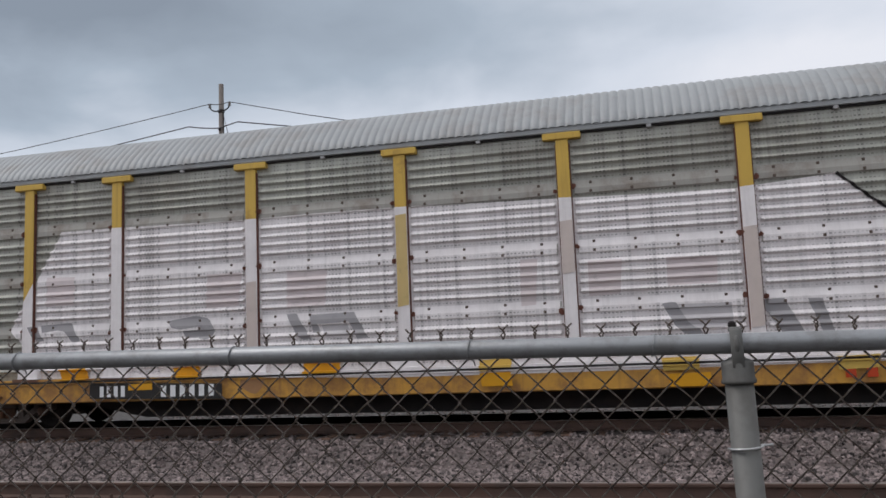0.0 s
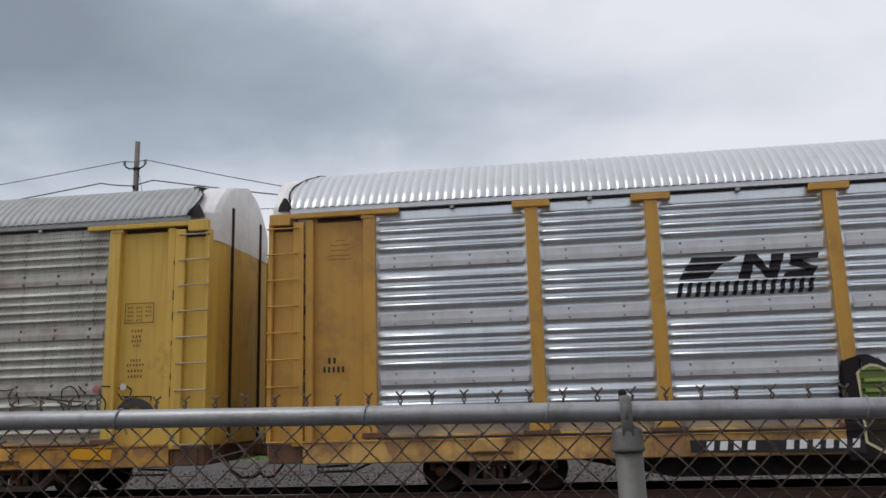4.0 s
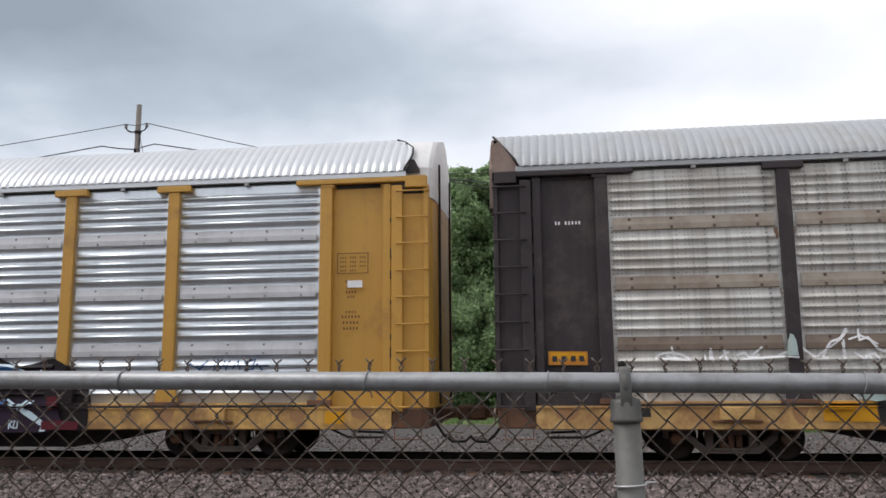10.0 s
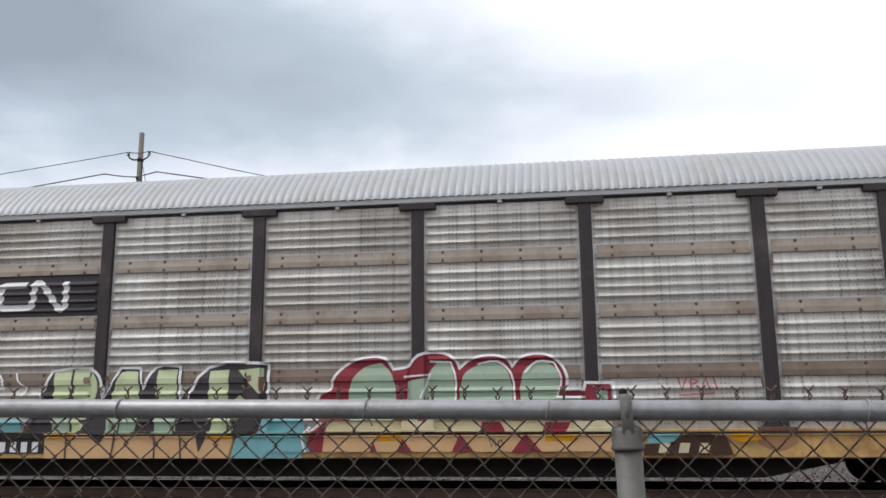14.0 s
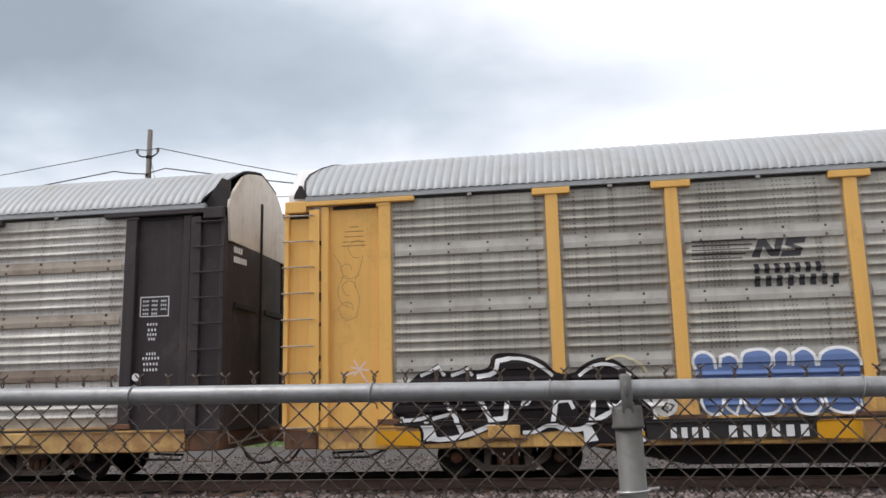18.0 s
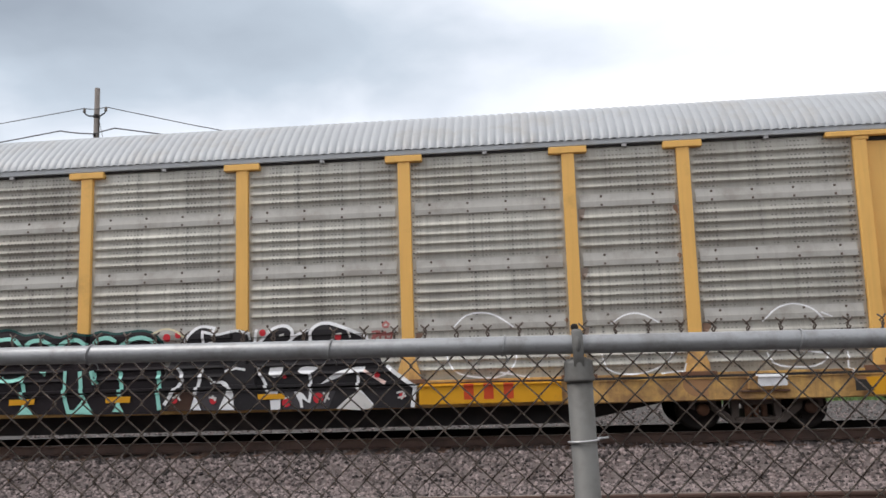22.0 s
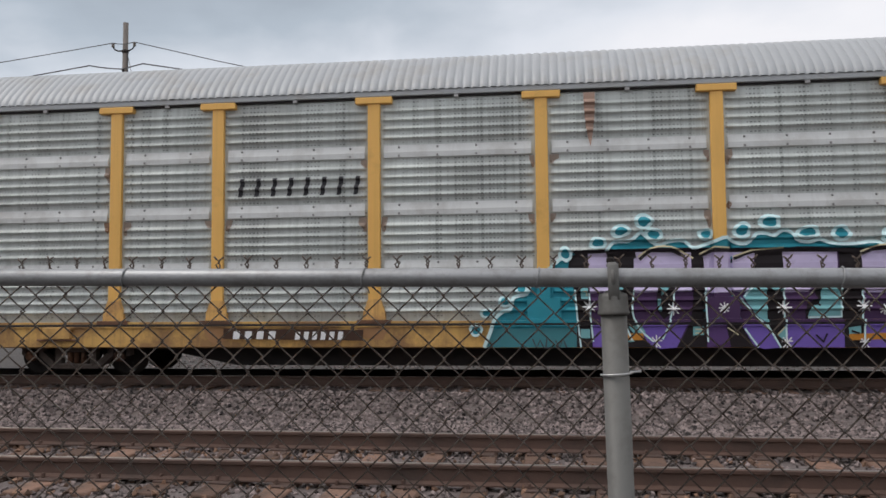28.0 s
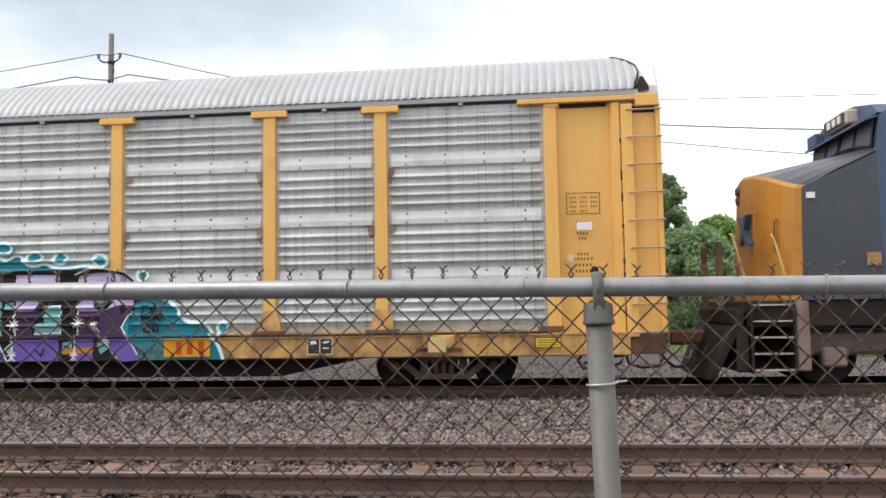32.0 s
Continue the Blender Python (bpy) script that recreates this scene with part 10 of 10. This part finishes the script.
fill("teal_deep", [(2.88, 2.43), (2.87, 2.4), (2.78, 2.38), (2.71, 2.37), (2.63, 2.41), (2.66, 2.46), (2.71, 2.48), (2.79, 2.5), (2.85, 2.48)])
fill("pale_cyan", [(3.43, 2.41), (3.39, 2.33), (3.28, 2.28), (3.17, 2.3), (3.09, 2.38), (3.12, 2.45), (3.17, 2.52), (3.29, 2.54), (3.37, 2.48)])
fill("teal_deep", [(3.37, 2.41), (3.34, 2.37), (3.27, 2.33), (3.21, 2.35), (3.16, 2.39), (3.18, 2.43), (3.21, 2.48), (3.28, 2.49), (3.33, 2.45)])
fill("pale_cyan", [(4.19, 2.35), (4.12, 2.25), (4.03, 2.21), (3.91, 2.25), (3.85, 2.31), (3.86, 2.41), (3.91, 2.48), (4.03, 2.48), (4.12, 2.43)])
fill("teal_deep", [(4.12, 2.35), (4.08, 2.29), (4.02, 2.27), (3.95, 2.29), (3.91, 2.33), (3.92, 2.38), (3.95, 2.43), (4.03, 2.42), (4.08, 2.4)])
fill("pale_cyan", [(4.9, 2.07), (4.85, 1.99), (4.79, 1.97), (4.71, 1.97), (4.68, 2.02), (4.66, 2.11), (4.71, 2.16), (4.79, 2.17), (4.87, 2.15)])
fill("teal_deep", [(4.86, 2.07), (4.83, 2.02), (4.79, 2.01), (4.74, 2.01), (4.72, 2.04), (4.71, 2.09), (4.74, 2.12), (4.79, 2.13), (4.84, 2.11)])
fill("pale_cyan", [(6.34, 1.14), (6.31, 1.07), (6.25, 1.01), (6.18, 1.02), (6.14, 1.09), (6.12, 1.17), (6.19, 1.24), (6.26, 1.27), (6.33, 1.23)])
fill("teal_deep", [(6.3, 1.14), (6.29, 1.1), (6.25, 1.07), (6.2, 1.07), (6.18, 1.11), (6.17, 1.16), (6.21, 1.2), (6.25, 1.22), (6.3, 1.19)])
line("black_spray", 0.05, [(-0.93, 2.16), (-0.42, 2.17)])
line("black_spray", 0.05, [(-0.4, 2.15), (0.04, 2.18), (0.06, 2.05)])
line("black_spray", 0.05, [(0.13, 2.03), (0.31, 2.17), (0.61, 2.18), (0.85, 2.07)])
line("black_spray", 0.05, [(1.08, 2.07), (1.31, 2.18), (1.53, 2.16)])
line("black_spray", 0.05, [(1.6, 2.02), (1.89, 2.13), (2.37, 2.15), (2.58, 2.18), (3.01, 2.16), (3.45, 2.13)])
line("black_spray", 0.05, [(3.53, 2.07), (3.8, 2.17), (4.16, 2.16), (4.43, 2.11), (4.63, 1.97)])
line("cream_spray", 0.025, [(0.11, 2.07), (0.31, 2.21), (0.63, 2.23), (0.98, 2.04)])
line("cream_spray", 0.025, [(1.08, 2.11), (1.31, 2.22), (1.55, 2.2)])
line("cream_spray", 0.025, [(1.6, 2.06), (1.89, 2.16), (2.37, 2.19)])
line("cream_spray", 0.025, [(3.53, 2.11), (3.81, 2.21), (4.16, 2.2), (4.47, 2.14)])
line("black_spray", 0.028, [(4.8, 1.54), (4.79, 1.32), (4.82, 1.09)])
line("black_spray", 0.028, [(4.8, 1.54), (4.92, 1.54), (4.96, 1.42), (4.81, 1.37)])
line("black_spray", 0.028, [(4.81, 1.37), (4.97, 1.26)])
line("black_spray", 0.028, [(5.01, 1.54), (5, 1.29)])
line("black_spray", 0.028, [(5.01, 1.54), (5.12, 1.52), (5.13, 1.41), (5.01, 1.36)])
line("black_spray", 0.028, [(5.01, 1.36), (5.14, 1.26)])
line("black_spray", 0.028, [(4.82, 1.22), (5.07, 1.24), (5.08, 1.11), (4.84, 1.09), (4.82, 1.22)])
line("black_spray", 0.028, [(4.9, 1.29), (4.92, 1.05)])
line("black_spray", 0.028, [(5.01, 1.28), (4.99, 1.07)])
line("black_spray", 0.028, [(4.77, 1.31), (5.16, 1.39)])
line("black_spray", 0.028, [(4.96, 1.52), (5.01, 1.29)])
line("charcoal", 0.022, [(4.73, 0.81), (4.78, 0.7), (4.84, 0.79), (4.89, 0.7), (4.93, 0.81)])
line("charcoal", 0.022, [(4.97, 0.7), (5.02, 0.81), (5.08, 0.7)])
line("charcoal", 0.022, [(5.12, 0.81), (5.11, 0.61), (5.19, 0.76)])
line("charcoal", 0.022, [(-1.61, 0.75), (-1.55, 0.61), (-1.49, 0.73), (-1.43, 0.61)])
line("charcoal", 0.022, [(-1.38, 0.75), (-1.4, 0.61), (-1.3, 0.61)])
line("charcoal", 0.022, [(-1.24, 0.73), (-1.18, 0.61), (-1.12, 0.75), (-1.06, 0.61)])
sprayed("E", "rust_run", "brown rust run under the eave")
fill("run_brown", [(-0.72, 4.82), (-0.53, 4.82), (-0.54, 4.5), (-0.58, 4.1), (-0.62, 3.9), (-0.68, 4.2), (-0.71, 4.5)])
sprayed("E", "sill_markings", "red emblem bars on a bright yellow field")
fill("deep_yellow", [(5.23, 0.97), (6.06, 0.97), (6.05, 0.66), (5.23, 0.66)])
bars("emblem_red", 5.4, 6, 0.7, 0.92, 3, 0)
fill("cream_spray", [(7.75, 0.95), (8.19, 0.95), (8.19, 0.67), (7.75, 0.67)])
fill("plate_black", [(7.77, 0.93), (7.96, 0.93), (7.96, 0.69), (7.77, 0.69)])
fill("plate_black", [(7.98, 0.93), (8.17, 0.93), (8.17, 0.69), (7.98, 0.69)])
fill("letter_white", [(7.8, 0.9), (7.9, 0.91), (7.92, 0.85), (7.81, 0.84)])
fill("letter_white", [(8.02, 0.89), (8.14, 0.9), (8.12, 0.87), (8.03, 0.86)])
fill("letter_white", [(8.02, 0.79), (8.14, 0.79), (8.14, 0.77), (8.02, 0.77)])
fill("old_yellow", [(9.81, 0.94), (10.11, 0.94), (10.1, 0.69), (9.8, 0.69)])
sprayed("E", "number_field", "dark brown field with pale bars")
fill("plate_brown", [(-6.88, 0.94), (-4.43, 0.91), (-4.44, 0.73), (-6.89, 0.76)])
bars("letter_white", -6.76, -5.92, 0.74, 0.91, 4, 0.02)
bars("letter_white", -5.65, -4.76, 0.73, 0.9, 6, 0.02)
sprayed("E", "black_scrawl", "black scrawled tags on the end panel")
line("black_spray", 0.026, [(-12.8, 1.54), (-12.77, 1.31), (-12.64, 1.08)])
line("black_spray", 0.026, [(-12.82, 1.34), (-12.63, 1.44), (-12.43, 1.57)])
line("black_spray", 0.026, [(-12.7, 1.58), (-12.63, 1.34), (-12.5, 1.24), (-12.56, 1.54)])
line("black_spray", 0.026, [(-12.43, 1.57), (-12.37, 1.34), (-12.47, 1.28)])
line("black_spray", 0.026, [(-12.77, 1.14), (-12.57, 1.28), (-12.23, 1.31)])
line("black_spray", 0.026, [(-12.3, 1.51), (-12.13, 1.4), (-12.1, 1.21), (-12.3, 1.27)])
line("black_spray", 0.026, [(-12.57, 1.08), (-12.1, 1.16)])
line("black_spray", 0.026, [(-12.9, 1.58), (-12.7, 1.41), (-12.77, 1.24)])
line("black_spray", 0.026, [(-12.63, 1.58), (-12.26, 1.54), (-12.2, 1.34)])
line("black_spray", 0.026, [(-12.5, 1.44), (-12.23, 1.44)])
line("black_spray", 0.026, [(-12.84, 2), (-12.72, 2.04), (-12.56, 1.98)])
fill("black_spray", [(-12.47, 1.14), (-12.17, 1.15), (-12.11, 1.06), (-12.6, 1.04)])
for u in (-12.12, 11.6):
    fill("plate_black", [(u, 0.74), (u + 0.43, 0.74), (u + 0.43, 0.92), (u, 0.92)])
    fill("bright_yellow", [(u + 0.015, 0.755), (u + 0.415, 0.755), (u + 0.415, 0.905), (u + 0.015, 0.905)])
    for z in (0.79, 0.83, 0.87):
        line("plate_brown", 0.012, [(u + 0.05, z), (u + 0.38, z)])
fill("rust_stain", [(-11.52, 4.87), (-11.46, 4.87), (-11.44, 4.52), (-11.54, 4.52)])


NOTICE = {"A": (-0.09, 0.13), "B": (-0.1, 0.26), "C": (-0.08, 0.0), "D": (0.0, 0.03), "E": (-0.08, -0.04)}


def end_markings(car, ink, left_high, numbers):
    """Small stencilled notices on the end panels, as plain bars."""
    sprayed(car, "stencilled_notices", "rows of small stencilled bars and a framed table")
    du, dz = NOTICE[car]
    u, z = 12.25 + du, 3.32 + dz
    for a, b, c, d in ((u, z - 0.36, u + 0.55, z - 0.345), (u, z - 0.015, u + 0.55, z), (u, z - 0.36, u + 0.015, z), (u + 0.535, z - 0.36, u + 0.55, z)):
        fill(ink, [(a, b), (c, b), (c, d), (a, d)])
    for r in range(4):
        for k in range(3 if r < 3 else 2):
            bars(ink, u + 0.05 + k * 0.17, u + 0.17 + k * 0.17, z - 0.1 - r * 0.075, z - 0.065 - r * 0.075, 3, 0)
    for zz, w in ((2.80, 0.22), (2.70, 0.18), (2.62, 0.2), (2.54, 0.14), (2.28, 0.2), (2.2, 0.34), (2.1, 0.3), (2.0, 0.28)):
        bars(ink, 12.5 + du - w / 2, 12.5 + du + w / 2, zz + dz, zz + dz + 0.045, max(3, int(w / 0.05)), 0)
    if left_high:
        for zz, w in ((4.36, 0.16), (4.28, 0.34), (4.19, 0.34), (4.10, 0.4), (4.03, 0.42)):
            fill(ink, [(-12.45 - w / 2, zz), (-12.45 + w / 2, zz), (-12.45 + w / 2, zz + 0.012), (-12.45 - w / 2, zz + 0.012)])
    if numbers:
        zz = numbers
        if car == "C":
            bars(ink, -12.72, -12.62, zz, zz + 0.055, 2, 0)
            bars(ink, -12.56, -12.28, zz, zz + 0.055, 5, 0)
            return
        if car == "E":
            bars(ink, -12.51, -12.11, zz + 0.15, zz + 0.26, 4, 0)
            bars(ink, -12.47, -12.12, zz, zz + 0.1, 4, 0)
            return
        bars("plate_black", -12.68, -12.5, zz + 0.15, zz + 0.25, 2, 0)
        bars("plate_black", -12.76, -12.36, zz, zz + 0.1, 5, 0)


end_markings("A", "faded_ink", True, 0)
end_markings("B", "faded_ink", True, 2.10)
end_markings("C", "letter_white", False, 3.95)
end_markings("D", "faded_ink", True, 0)
end_markings("E", "faded_ink", True, 1.9)
sprayed("A", "round_sticker", "round white sticker")
dot("chalk_white", 12.2, 1.98, 0.06)
sprayed("B", "label", "small white label")
fill("letter_white", [(12.34, 2.98), (12.60, 2.98), (12.60, 3.10), (12.34, 3.10)])
sprayed("C", "label", "orange label and white dot")
fill("dark_orange", [(12.3, 1.56), (12.85, 1.56), (12.85, 1.7), (12.3, 1.7)])
dot("letter_white", 12.15, 1.9, 0.07)
sprayed("D", "label", "long pale label with a dark frame")
fill("plate_brown", [(12.09, 2.28), (12.84, 2.28), (12.84, 2.37), (12.09, 2.37)])
fill("cream_spray", [(12.11, 2.3), (12.82, 2.3), (12.82, 2.35), (12.11, 2.35)])
fill("emblem_red", [(12.3, 2.305), (12.42, 2.305), (12.42, 2.345), (12.3, 2.345)])
sprayed("E", "label", "white label and round sticker")
fill("letter_white", [(12.33, 2.66), (12.58, 2.66), (12.58, 2.79), (12.33, 2.79)])
dot("cream_spray", 12.22, 2.2, 0.06)
flush_spray()


# ---- motion of the train ----
def motions():
    def rolled(t):
        for (a, p), (b, q) in zip(TRAVEL, TRAVEL[1:]):
            if t <= b:
                return p + (q - p) * (t - a) / (b - a)
        return TRAVEL[-1][1]
    for key, car in CARS.items():
        walk(car, [(t, pose(CENTRE[key] - d, TRACK_Y, 0)) for t, d in TRAVEL])
    walk(LOCO, [(t, pose(CENTRE["E"] - d, TRACK_Y, 0)) for t, d in TRAVEL])
    times = [i * 0.1 for i in range(321)]
    for ws, u, z, r in SPIN:
        walk(ws, [(t, pose(u, 0, z, 0, -math.degrees(rolled(t) / r), 0)) for t in times])


motions()
